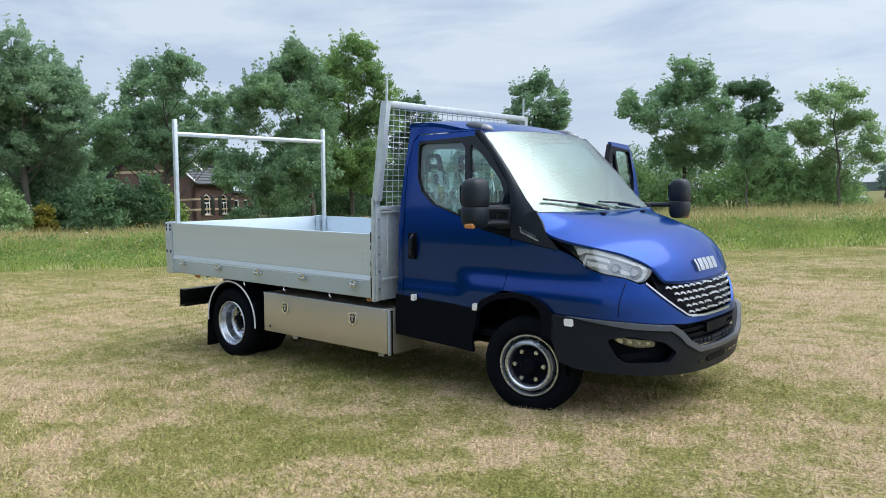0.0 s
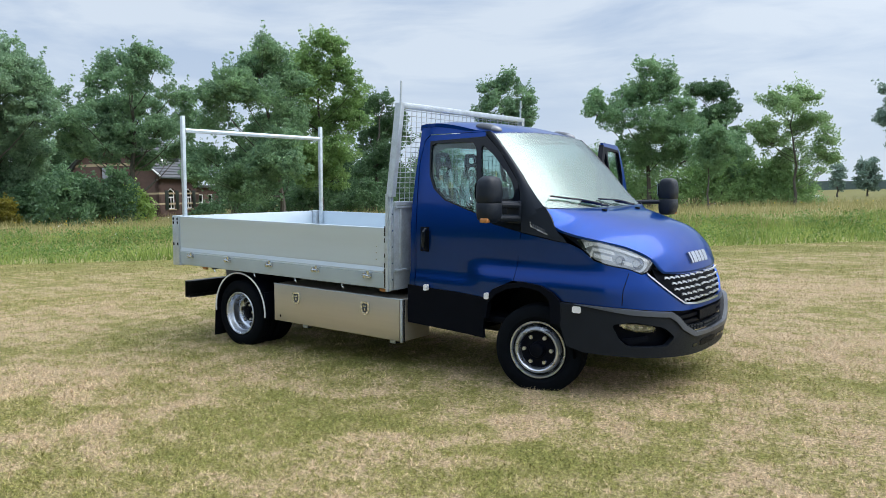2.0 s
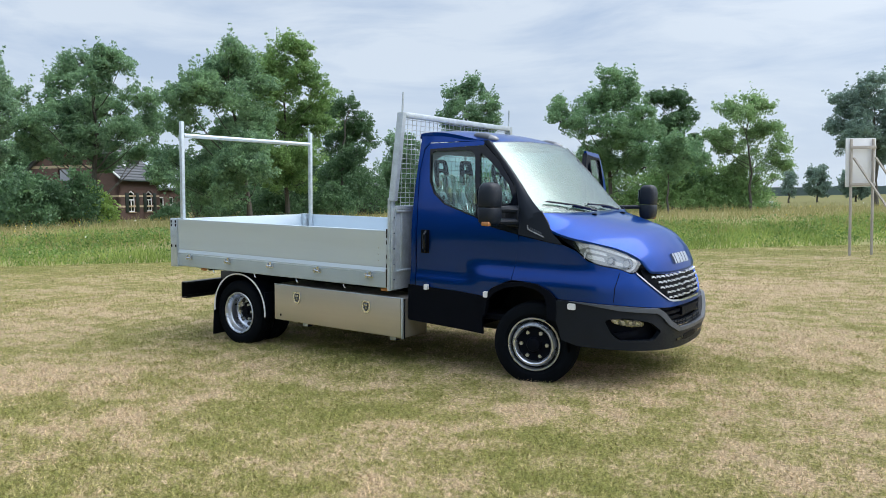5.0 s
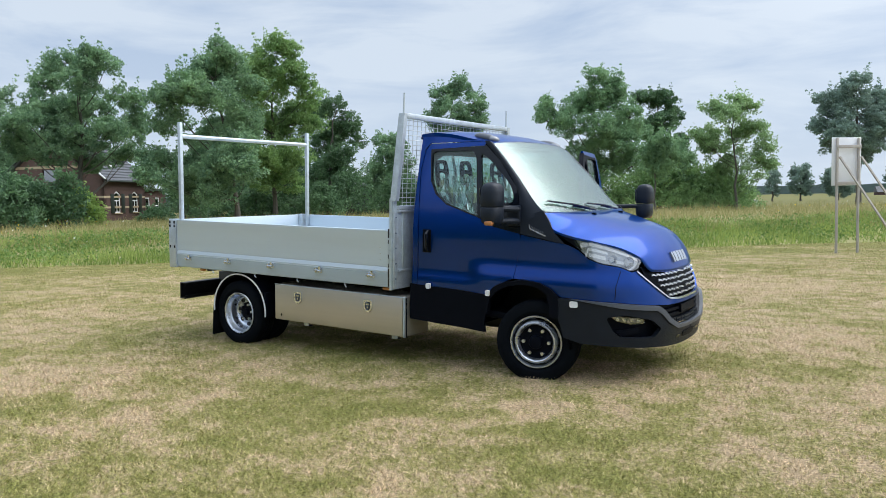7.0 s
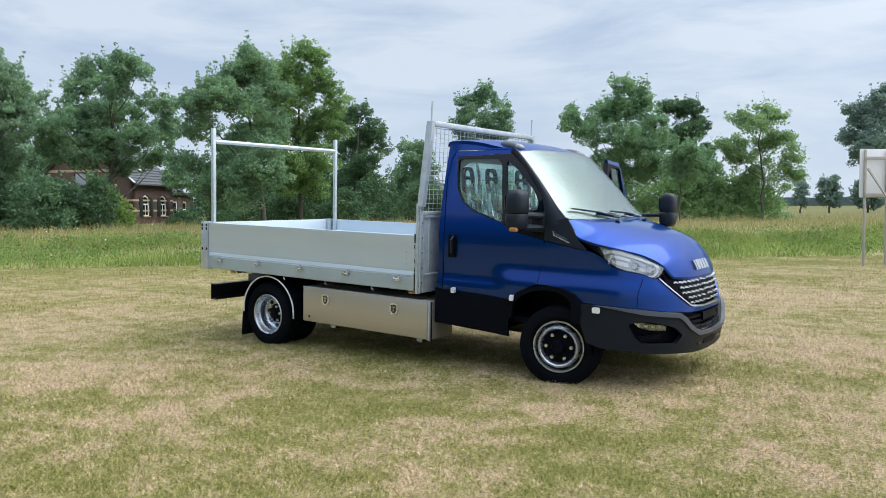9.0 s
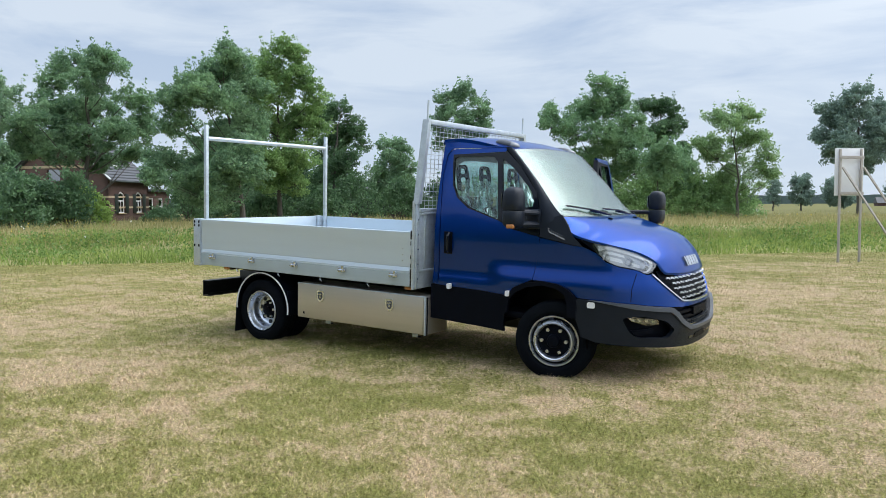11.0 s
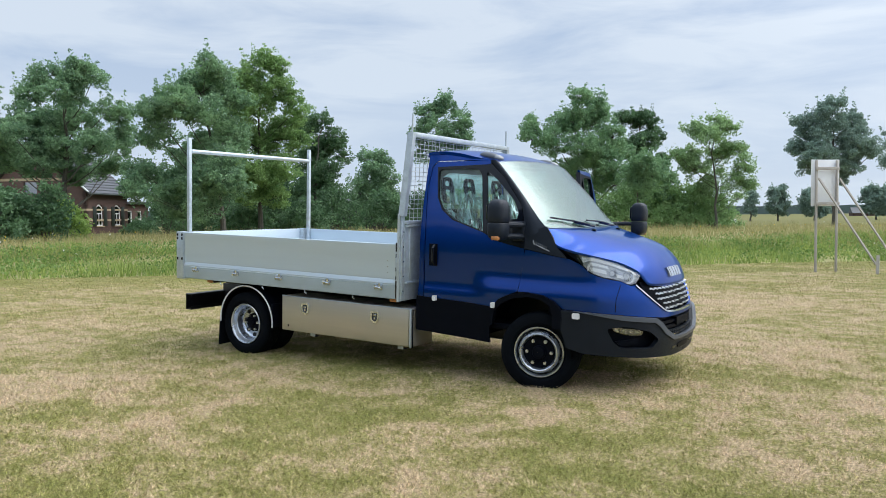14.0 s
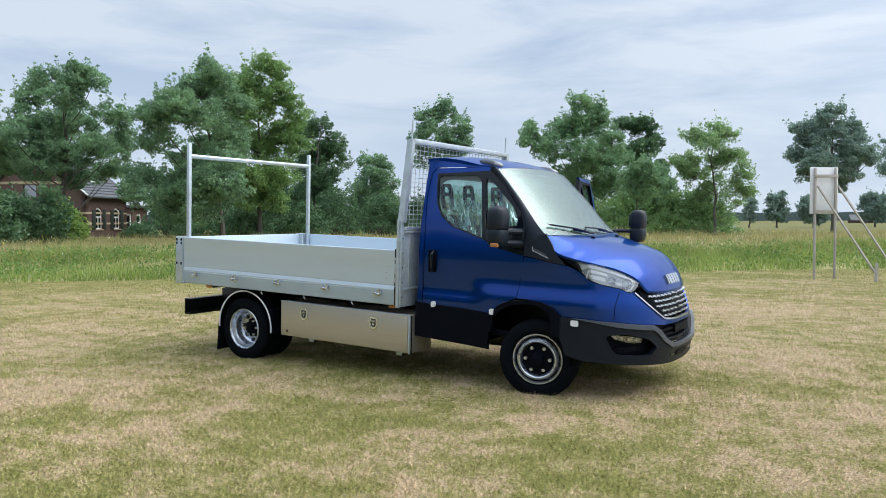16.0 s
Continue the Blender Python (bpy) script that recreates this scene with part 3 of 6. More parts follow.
# ---- trees and bushes ----
def tufts(lobes, seed, size, amount, spread=0.90, low=0.0):
    """Leaves in loose flattened tufts about round lobes of (x, y, z, radius), with single shoots standing out of the crown."""
    g = np.random.RandomState(seed)
    mids, reach, weight, twigs = [], [], [], []
    for x, y, z, r in lobes:
        k = int(10 + 19 * r)
        d = g.normal(0, 1, (k, 3))
        d[:, 2] = d[:, 2] * 0.85 + 0.18
        d /= np.linalg.norm(d, axis=1)[:, None]
        f = g.uniform(0.30, 1.0, k) ** 0.6
        for v, q in zip(d, f):
            p = np.array((x, y, z)) + v * q * r * np.array((1.08, 1.08, 0.92)) * spread
            mids.append(p)
            reach.append(g.uniform(0.14, 0.30) * (0.55 + 0.45 * r))
            weight.append(r * r / k)
            twigs.append((x, y, z))
            if q > 0.72 and g.uniform() < 0.5:
                away = v * 0.6 + np.array((0, 0, 0.75)) + g.normal(0, 0.25, 3)
                for j in range(1, 4):
                    mids.append(p + away * (0.05 + r * 0.13) * j)
                    reach.append(0.15 - 0.028 * j)
                    weight.append(r * r / k * 0.11)
                    twigs.append(None)
    mids, reach, weight = np.array(mids), np.array(reach), np.array(weight)
    count = int(amount * sum(r * r for _, _, _, r in lobes))
    pick = g.choice(len(mids), count, p=weight / weight.sum())
    out = g.normal(0, 1, (count, 3))
    out /= np.linalg.norm(out, axis=1)[:, None] ** 0.62
    centres = mids[pick] + out * reach[pick][:, None] * np.array((1.15, 1.15, 0.68))
    centres[:, 2] = np.maximum(centres[:, 2], low)
    return leaf_quads(centres, size, seed), [(Vector(m), t) for m, t in zip(mids, twigs) if t is not None]


def crown_of(h, width, bare, seed):
    """Lobes for a plain crown of some height and width."""
    r = random.Random(seed)
    lobes = []
    for i in range(int(9 + width)):
        g = (i + r.random()) / int(9 + width)
        wide = width * 0.5 * (0.35 + 0.65 * math.sin(math.pi * min(1, 0.18 + g * 0.72)))
        a = i * 2.4 + r.uniform(-0.4, 0.4)
        rad = wide * r.uniform(0.34, 0.5)
        d = max(0.0, wide - rad) * r.uniform(0.6, 1.05)
        lobes.append((d * math.cos(a), d * math.sin(a), h * (bare + (0.93 - bare) * g) , rad))
    return lobes


def tree(label, x, y, base, lobes, leaf, seed, trunk=0.2, turn=0.0, size=0.068, amount=3300, group=""):
    """A tapered trunk, a limb that bends up into each lobe of the crown, twigs, and leaves in tufts at their ends."""
    r = random.Random(seed)
    t = thing("tree", label, "tree", group=group, at=Matrix.Translation((x, y, base - 0.1)) @ Matrix.Rotation(radians(turn), 4, "Z"))
    top = max(z for _, _, z, _ in lobes)
    lean = sum(a for a, _, z, _ in lobes if z > top * 0.75) / max(1, sum(1 for q in lobes if q[2] > top * 0.75))
    bm = bmesh.new()
    steps = 8
    path = [Vector((lean * (i / steps) ** 2 + r.uniform(-0.05, 0.05) * min(i, 3), r.uniform(-0.05, 0.05) * min(i, 3), top * 0.94 * i / steps)) for i in range(steps + 1)]
    add_sweep(bm, path, [trunk * (1.25 if i == 0 else 1 - 0.86 * i / steps) for i in range(steps + 1)], 9)
    for a, b, z, rad in lobes:
        far = math.hypot(a, b)
        h0 = max(top * 0.16, z - 0.75 * far - 0.35 * rad)
        k = min(h0 / (top * 0.94) * steps, steps - 0.01)
        p = path[int(k)].lerp(path[int(k) + 1], k - int(k))
        q = Vector((a, b, z))
        m = p.lerp(q, 0.5) + Vector((r.uniform(-0.12, 0.12), r.uniform(-0.12, 0.12), -0.10 * far))
        thick = trunk * (0.26 + 0.07 * rad) * (1 - 0.5 * h0 / top) * (0.5 if z < top * 0.42 else 1)
        add_sweep(bm, [p, p.lerp(m, 0.55) + Vector((0, 0, -0.03 * far)), m, q], [thick, thick * 0.8, thick * 0.55, 0.015], 6, caps=False)
    # smaller lobes between neighbours close the crown
    more = []
    for i, q in enumerate(lobes):
        near = sorted((w for w in lobes if w is not q), key=lambda w: sum((u - v) ** 2 for u, v in zip(w[:3], q[:3])))
        for w in near[:1]:
            more.append(tuple((u + v) / 2 + r.uniform(-0.25, 0.25) for u, v in zip(w[:3], q[:3])) + (0.36 * (w[3] + q[3]),))
    quads, twigs = tufts(lobes + more, seed, size, amount * 0.82)
    for i, (p, o) in enumerate(twigs):
        if i % 2 == 0:
            add_sweep(bm, [Vector(o) + Vector((0, 0, -0.1)), p], [0.016, 0.006], 3, caps=False)
    part("trunk", bm, BARK, t)
    part("crown", quad_cloud("crown", quads), leaf, t)
    return t


tree("tall oak with a dense dark green crown", -44.6, 12.6, 0.5, [(-0.2, -1.7, 10.6, 1.3), (1.5, 1.5, 10.2, 1.3), (-1.2, 1.1, 8.9, 1.61), (0.3, -1.1, 8.4, 1.76), (2.3, -0, 8.8, 1.46), (3.3, -0.1, 7.8, 1.3), (-0.9, 0.7, 6.8, 1.61), (1, 1.3, 6.7, 1.76), (2.7, -1.3, 6.3, 1.53), (-2.3, -1.7, 7.9, 1.53), (-2.1, 1.3, 5.3, 1.53), (-0.3, -0.3, 4.8, 1.46), (1.5, 1.1, 4.8, 1.38)],
     LEAF_HAZY, 11, 0.24, 69)
tree("broad oak in full leaf before a brick house", -39.5, 18.8, 0.5, [(-0.6, 2.5, 10.1, 0.97), (-1.7, 2.3, 8.8, 0.97), (1.6, -2.3, 9.2, 0.9), (0.1, -2.3, 8.4, 1.34), (-2.2, 1.6, 7.2, 1.12), (-0.9, 1.3, 6.8, 1.42), (1, 0.9, 7.2, 1.42), (2.5, -0.9, 7.7, 0.9), (3.3, 0.4, 6.7, 0.82), (-1.9, 0.5, 5.7, 1.27), (-0.3, 0.4, 5.2, 1.27), (1.5, -1.8, 5.5, 1.34), (2.8, -0.3, 5.5, 0.9), (-1.3, -0.6, 4.2, 0.9), (0.7, 1.2, 4, 0.97), (2.3, 2.4, 4.3, 0.75), (3, 1.9, 4.5, 0.75), (-3.2, 0.2, 4.8, 0.9), (-2.4, -0.3, 4.5, 0.9), (-3.5, -0.8, 5.7, 0.75), (-2.6, -2.1, 6, 0.82), (0.6, -2.6, 9.7, 0.67)],
     LEAF_OAK, 12, 0.2, 59)
tree("tall dense oak at the edge of the meadow", -29.5, 21.8, 0.5, [(-0.7, -1.6, 9.2, 0.85), (-1.5, 0.3, 8.6, 0.78), (-0, -0.8, 8.9, 0.78), (-1.9, 0.6, 8.2, 0.85), (-0.4, 0.8, 8.2, 1.17), (-2.2, -2.5, 7.2, 1.11), (-3.4, -2.4, 6.7, 0.78), (-3.9, 1.5, 7.2, 0.46), (-0.8, -1.5, 6.7, 1.3), (-3.3, -1.3, 5.5, 1.04), (-1.7, 3, 5.2, 1.3), (0.3, -0.2, 5.3, 1.17), (-3.8, 1.5, 3.5, 0.98), (-2.2, -0.1, 3.2, 1.3), (-0.4, -2.2, 3.5, 1.17), (-4, -1.5, 2.5, 0.85), (-2.7, 0.7, 1.9, 1.11), (-1, -1.8, 1.8, 0.98), (0.9, 0.1, 7.7, 0.85), (0.8, 1.5, 6.2, 1.04), (-4.5, 0.6, 4, 0.65), (-4.7, -1.2, 3, 0.65), (-0.1, -2, 4.2, 1.11), (-0.9, -2.2, 2.9, 1.04), (0.5, -2.7, 3, 0.91)],
     LEAF_OAK, 13, 0.16, 49)
tree("tall leafy tree standing close behind an oak", -31.4, 26.5, 0.5, [(0.5, -0.8, 10.6, 0.86), (1.4, -1, 10.3, 0.58), (-0.5, -0.3, 9.8, 1.08), (1.2, -0.9, 8.9, 1.08), (2.3, -0.5, 7.9, 0.86), (-0.1, -0.3, 8.1, 1.37), (1.7, 0.9, 7, 1.15), (-0.9, 0.8, 6.2, 1.37), (0.9, 0.7, 5.8, 1.3), (-0.6, -1.3, 4, 1.22), (1.3, -0.9, 4.2, 1.15), (2.5, -0.1, 6, 0.79), (-1.2, -0.9, 8.8, 1.01), (-1.6, -0.9, 7.2, 1.15), (0, -1.3, 3.2, 1.15), (-0.7, -0.8, 2.5, 0.94), (0.9, -0.8, 2.5, 0.94)],
     LEAF_FRESH, 14, 0.16, 46)
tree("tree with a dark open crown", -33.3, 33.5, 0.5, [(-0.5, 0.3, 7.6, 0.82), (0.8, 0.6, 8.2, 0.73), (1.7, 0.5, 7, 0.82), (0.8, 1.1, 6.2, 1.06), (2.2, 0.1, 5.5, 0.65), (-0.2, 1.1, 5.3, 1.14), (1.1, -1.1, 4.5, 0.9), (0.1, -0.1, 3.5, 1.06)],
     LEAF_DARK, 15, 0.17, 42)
tree("leafy tree with a narrow top", -29.0, 43.6, 0.5, [(0.5, 0.7, 10.1, 0.98), (-0.8, 0.7, 9.2, 1.07), (1.6, -0, 8.8, 1.07), (-0.1, -0.6, 7.9, 1.25), (2.1, -0.2, 7.2, 0.89), (-1.7, 0.2, 7.8, 0.8), (0.8, -0.1, 6.5, 1.25), (-0.9, 0.6, 6.2, 1.16)],
     LEAF_OAK, 17, 0.18, 33)
tree("bushy tree with several tops", -15.8, 40.4, 0.5, [(-3.4, -0.2, 7.6, 0.46), (-3.1, -0.7, 6.2, 0.92), (-1.7, 0.5, 7.4, 0.92), (-0.2, -1.8, 8.8, 0.76), (0.8, 0.1, 8.8, 0.76), (-0.5, -0.6, 7.3, 1.07), (-1.6, -1.6, 5.8, 1.07), (1, 0, 7.2, 1.07), (0.2, -1.9, 5.5, 1.3), (-1, -0.3, 4.2, 1.3), (1.3, -1.7, 4.5, 1.3), (2, -1.4, 6.2, 0.92), (0.3, -0.3, 3.1, 1.15), (2.8, 0.8, 5.5, 0.76), (2.1, -1.3, 3.1, 0.99)],
     LEAF_MID, 18, 0.15, 22)
tree("young slender tree at the edge of the bushes", -11.3, 38.1, 0.5, [(0.3, -0.3, 4.3, 0.78), (-0.4, 0.5, 3.7, 0.78), (0.9, -0.2, 3.5, 0.71), (0.2, 0.3, 2.8, 0.85)],
     LEAF_MID, 28, 0.07, 18, amount=4500)
tree("darker tree behind the bushes", -15.6, 52.4, 0.5, [(-0.4, -0.1, 8.7, 1.03), (0.7, -0.3, 8.7, 0.84), (-1.5, -0.5, 8.8, 0.7), (1.3, 0.6, 7.3, 0.79), (0.3, -1.1, 6.7, 1.21), (-0.8, 0, 6.2, 1.21), (1.7, 0.5, 5.5, 0.84), (1, -0.8, 4.5, 1.21), (-0.4, 0.1, 4, 1.31), (1.7, 0.1, 3.1, 1.12)],
     LEAF_DARK, 19, 0.2, 17)
tree("slender tree with a loose pale green crown", -8.2, 45.3, 0.5, [(-0, 0.2, 7.4, 0.56), (-1.5, -0.2, 6.8, 0.72), (0.6, 0.3, 6.8, 0.8), (-0.4, -1, 6.2, 0.88), (-1.8, 0.8, 5.3, 0.8), (0.2, 1.1, 5.2, 0.96), (1.1, 0.5, 5.5, 0.8), (1.7, -0.9, 4.5, 0.64), (-1.4, 0.1, 4.2, 0.96), (1.5, -0.5, 3.3, 0.8), (2.2, -0.5, 3, 0.44), (1.4, 1.3, 2.2, 0.48), (0, 1.7, 3.7, 0.8), (-2.5, -0.7, 5.2, 0.48), (-1, 1.1, 2.8, 0.64)],
     LEAF_LIGHT, 20, 0.1, 12, amount=2600)
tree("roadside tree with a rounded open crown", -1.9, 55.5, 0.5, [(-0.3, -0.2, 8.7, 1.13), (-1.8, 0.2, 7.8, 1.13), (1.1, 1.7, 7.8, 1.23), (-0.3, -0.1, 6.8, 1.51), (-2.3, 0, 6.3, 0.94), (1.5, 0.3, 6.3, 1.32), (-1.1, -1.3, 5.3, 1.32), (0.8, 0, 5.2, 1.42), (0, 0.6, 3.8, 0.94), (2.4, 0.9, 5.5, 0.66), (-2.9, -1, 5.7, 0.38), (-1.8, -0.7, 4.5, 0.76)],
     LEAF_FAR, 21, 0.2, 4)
FILLERS = [("low leafy tree behind garden bushes", -46.4, 15.1, 8.2, 5.0, LEAF_HAZY, 51, 0.04), ("low leafy tree behind garden bushes", -49.2, 14.0, 9.4, 5.2, LEAF_HAZY, 52, 0.05), ("low spreading tree beside a farmhouse wing", -49.8, 35.6, 6.0, 4.6, LEAF_OAK, 54, 0.42),
           ("leafy tree behind a farmhouse", -60.0, 46.5, 9.8, 7.5, LEAF_OAK, 53, 0.15), ("tree in full leaf far behind a farmhouse", -72.6, 29.6, 8.6, 7.5, LEAF_OAK, 61, 0.1), ("tree in full leaf far behind a farmhouse", -72.6, 34.1, 9.2, 7.5, LEAF_OAK, 62, 0.1), ("tree in full leaf far behind a farmhouse", -72.1, 40.5, 8.8, 7.5, LEAF_OAK, 63, 0.1),
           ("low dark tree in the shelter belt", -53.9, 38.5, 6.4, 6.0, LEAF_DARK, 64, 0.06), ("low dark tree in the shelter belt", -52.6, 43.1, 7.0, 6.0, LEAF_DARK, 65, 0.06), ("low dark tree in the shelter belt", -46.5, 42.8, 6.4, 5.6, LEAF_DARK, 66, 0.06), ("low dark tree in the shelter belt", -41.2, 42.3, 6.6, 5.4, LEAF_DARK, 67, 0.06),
           ("low leafy tree beside a brick house", -39.5, 31.8, 6.4, 5.0, LEAF_OAK, 29, 0.06), ("small tree far behind the meadow", -35.6, 43.9, 7.6, 5.0, LEAF_OAK, 16, 0.15),
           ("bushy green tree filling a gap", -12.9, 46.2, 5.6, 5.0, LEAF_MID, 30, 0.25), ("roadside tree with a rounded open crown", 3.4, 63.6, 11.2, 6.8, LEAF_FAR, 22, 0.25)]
for lab_, x_, y_, top_, wid_, leaf_, seed_, bare_ in FILLERS:
    tree(lab_, x_, y_, 0.5, crown_of(top_ - 0.5, wid_, bare_, seed_), leaf_, seed_, 0.17, size=0.085, amount=1700)
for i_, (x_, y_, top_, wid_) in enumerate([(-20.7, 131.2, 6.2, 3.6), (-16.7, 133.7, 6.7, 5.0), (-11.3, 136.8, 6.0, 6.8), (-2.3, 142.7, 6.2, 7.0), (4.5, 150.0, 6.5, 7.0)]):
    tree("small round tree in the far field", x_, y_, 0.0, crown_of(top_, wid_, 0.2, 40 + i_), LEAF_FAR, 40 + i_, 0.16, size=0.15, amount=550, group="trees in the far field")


def bush(label, x, y, base, top, width, leaf, seed, count=5200, size=0.085, group=""):
    """Many stems from one foot, each with its round lobe of leaves, down to the ground."""
    r = random.Random(seed)
    h = top - base
    t = thing("bush", label, "bush", Matrix.Translation((x, y, base - 0.1)), group)
    bm = bmesh.new()
    lobes = []
    for i in range(14):
        a, f = i * 2.4, (i + 0.5) / 14
        d = width * 0.40 * f ** 0.6
        z = h * (0.86 - 0.74 * f) * r.uniform(0.75, 1.0)
        rad = min(width, h * 1.3) * r.uniform(0.14, 0.24)
        q = Vector((d * math.cos(a), d * math.sin(a) * 0.8, z))
        lobes.append((q.x, q.y, max(z, rad * 0.5), rad))
        add_sweep(bm, [(0.1 * math.cos(a), 0.1 * math.sin(a), 0), q * 0.6, q], [0.035, 0.02, 0.008], 5)
    quads, _ = tufts(lobes, seed, size, count / sum(q[3] ** 2 for q in lobes), 0.95, 0.02)
    part("stem_clump", bm, BARK, t)
    part("foliage", quad_cloud("foliage", quads), leaf, t)
    return t


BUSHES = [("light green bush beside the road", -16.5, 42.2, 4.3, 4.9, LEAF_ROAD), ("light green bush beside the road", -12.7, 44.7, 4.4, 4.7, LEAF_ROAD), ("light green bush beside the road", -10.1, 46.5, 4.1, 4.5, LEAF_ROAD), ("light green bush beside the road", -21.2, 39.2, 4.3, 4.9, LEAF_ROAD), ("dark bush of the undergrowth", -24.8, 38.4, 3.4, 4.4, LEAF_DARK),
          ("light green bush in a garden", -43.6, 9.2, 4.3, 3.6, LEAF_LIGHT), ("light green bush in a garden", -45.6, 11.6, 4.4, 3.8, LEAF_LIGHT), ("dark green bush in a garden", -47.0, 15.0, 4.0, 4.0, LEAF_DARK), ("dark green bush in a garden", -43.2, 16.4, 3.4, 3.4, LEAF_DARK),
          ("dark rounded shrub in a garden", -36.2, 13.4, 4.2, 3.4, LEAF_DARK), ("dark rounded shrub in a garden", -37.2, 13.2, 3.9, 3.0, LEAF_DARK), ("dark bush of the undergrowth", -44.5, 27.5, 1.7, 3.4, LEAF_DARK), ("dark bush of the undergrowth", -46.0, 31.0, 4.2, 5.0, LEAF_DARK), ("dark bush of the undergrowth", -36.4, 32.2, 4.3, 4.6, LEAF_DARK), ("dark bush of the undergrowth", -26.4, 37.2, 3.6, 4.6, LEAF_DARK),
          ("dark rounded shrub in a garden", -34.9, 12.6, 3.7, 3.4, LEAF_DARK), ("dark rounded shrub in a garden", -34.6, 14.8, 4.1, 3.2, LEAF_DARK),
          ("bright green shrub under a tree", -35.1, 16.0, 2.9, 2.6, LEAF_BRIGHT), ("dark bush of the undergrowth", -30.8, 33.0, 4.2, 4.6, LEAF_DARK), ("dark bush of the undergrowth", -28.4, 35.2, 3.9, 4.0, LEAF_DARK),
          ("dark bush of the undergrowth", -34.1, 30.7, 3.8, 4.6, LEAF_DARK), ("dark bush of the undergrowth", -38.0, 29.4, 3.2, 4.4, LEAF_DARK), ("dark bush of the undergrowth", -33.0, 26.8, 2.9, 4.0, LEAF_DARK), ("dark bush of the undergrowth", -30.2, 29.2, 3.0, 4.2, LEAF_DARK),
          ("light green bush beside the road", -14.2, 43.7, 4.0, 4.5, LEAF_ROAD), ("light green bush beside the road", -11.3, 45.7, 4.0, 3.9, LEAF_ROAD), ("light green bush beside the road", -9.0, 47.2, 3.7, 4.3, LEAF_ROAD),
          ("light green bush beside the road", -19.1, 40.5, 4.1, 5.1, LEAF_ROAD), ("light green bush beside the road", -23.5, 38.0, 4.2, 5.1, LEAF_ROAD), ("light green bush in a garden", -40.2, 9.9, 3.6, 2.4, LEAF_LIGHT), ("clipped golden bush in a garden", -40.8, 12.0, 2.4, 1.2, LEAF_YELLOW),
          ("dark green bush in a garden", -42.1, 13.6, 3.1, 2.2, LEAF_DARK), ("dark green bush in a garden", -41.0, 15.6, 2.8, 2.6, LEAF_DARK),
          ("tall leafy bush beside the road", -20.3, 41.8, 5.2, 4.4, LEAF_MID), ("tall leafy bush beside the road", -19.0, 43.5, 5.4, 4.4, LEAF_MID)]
for i_, (lab_, x_, y_, top_, wid_, leaf_) in enumerate(BUSHES):
    bush(lab_, x_, y_, 0.5, top_, wid_, leaf_, 70 + i_, group="bushes beside the road" if "road" in lab_ else "undergrowth" if "undergrowth" in lab_ else "garden bushes")
wf_ = bush("shrub covered with white blossom", -41.9, 11.1, 0.5, 2.3, 1.5, LEAF_LIGHT, 99, 1400)
g_ = np.random.RandomState(5)
part("blossom", quad_cloud("blossom", leaf_quads(np.stack([g_.normal(0, 0.45, 260), g_.normal(0, 0.45, 260), g_.uniform(0.5, 1.75, 260)], 1), 0.07, 6)), PETAL, wf_, "white blossom")

# a far line of woods closes the view; its haze is in the colour
far_verts, far_faces = [], []
for i_ in range(240):
    a_ = -0.75 + 2.9 * i_ / 239
    x_, y_ = 700 * math.cos(a_ + 0.9), 700 * math.sin(a_ + 0.9)
    hgt = 7.5 + 2.6 * noise.noise((i_ * 0.21, 0, 0)) + 1.6 * noise.noise((i_ * 0.9, 4, 0))
    k3 = 700 + 25
    far_verts += [(x_, y_, -1), (x_, y_, hgt), (x_ * k3 / 700, y_ * k3 / 700, hgt), (x_ * k3 / 700, y_ * k3 / 700, -1)]
for i_ in range(239):
    a_, b_ = i_ * 4, i_ * 4 + 4
    far_faces += [(a_, b_, b_ + 1, a_ + 1), (a_ + 1, b_ + 1, b_ + 2, a_ + 2), (a_ + 2, b_ + 2, b_ + 3, a_ + 3)]
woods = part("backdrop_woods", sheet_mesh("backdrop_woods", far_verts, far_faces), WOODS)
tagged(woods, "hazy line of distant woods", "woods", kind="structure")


# added dark band, never in view: it darkens the truck's side and reflections
hv_, hf_ = [], []
for i_ in range(90):
    a_ = math.pi + 0.05 + 1.75 * i_ / 89
    d_ = 24 + 2.5 * noise.noise((i_ * 0.3, 9, 0))
    hgt = 7.5 + 1.8 * noise.noise((i_ * 0.35, 2, 0)) + 0.8 * noise.noise((i_ * 1.3, 5, 0))
    hv_ += [(3 + d_ * math.cos(a_), -7 + d_ * math.sin(a_), -0.2), (3 + (d_ + 0.6) * math.cos(a_), -7 + (d_ + 0.6) * math.sin(a_), hgt * 0.6), (3 + (d_ + 1.5) * math.cos(a_), -7 + (d_ + 1.5) * math.sin(a_), hgt), (3 + (d_ + 3) * math.cos(a_), -7 + (d_ + 3) * math.sin(a_), -0.2)]
for i_ in range(89):
    a_, b_ = i_ * 4, i_ * 4 + 4
    hf_ += [(a_ + j, b_ + j, b_ + j + 1, a_ + j + 1) for j in range(3)]
hedge = part("unseen_dark_backdrop", sheet_mesh("unseen_dark_backdrop", hv_, hf_), DARK_BACKDROP)
tagged(hedge, "unseen dark band out of view, added to darken the truck's reflections", "hedge", kind="structure")


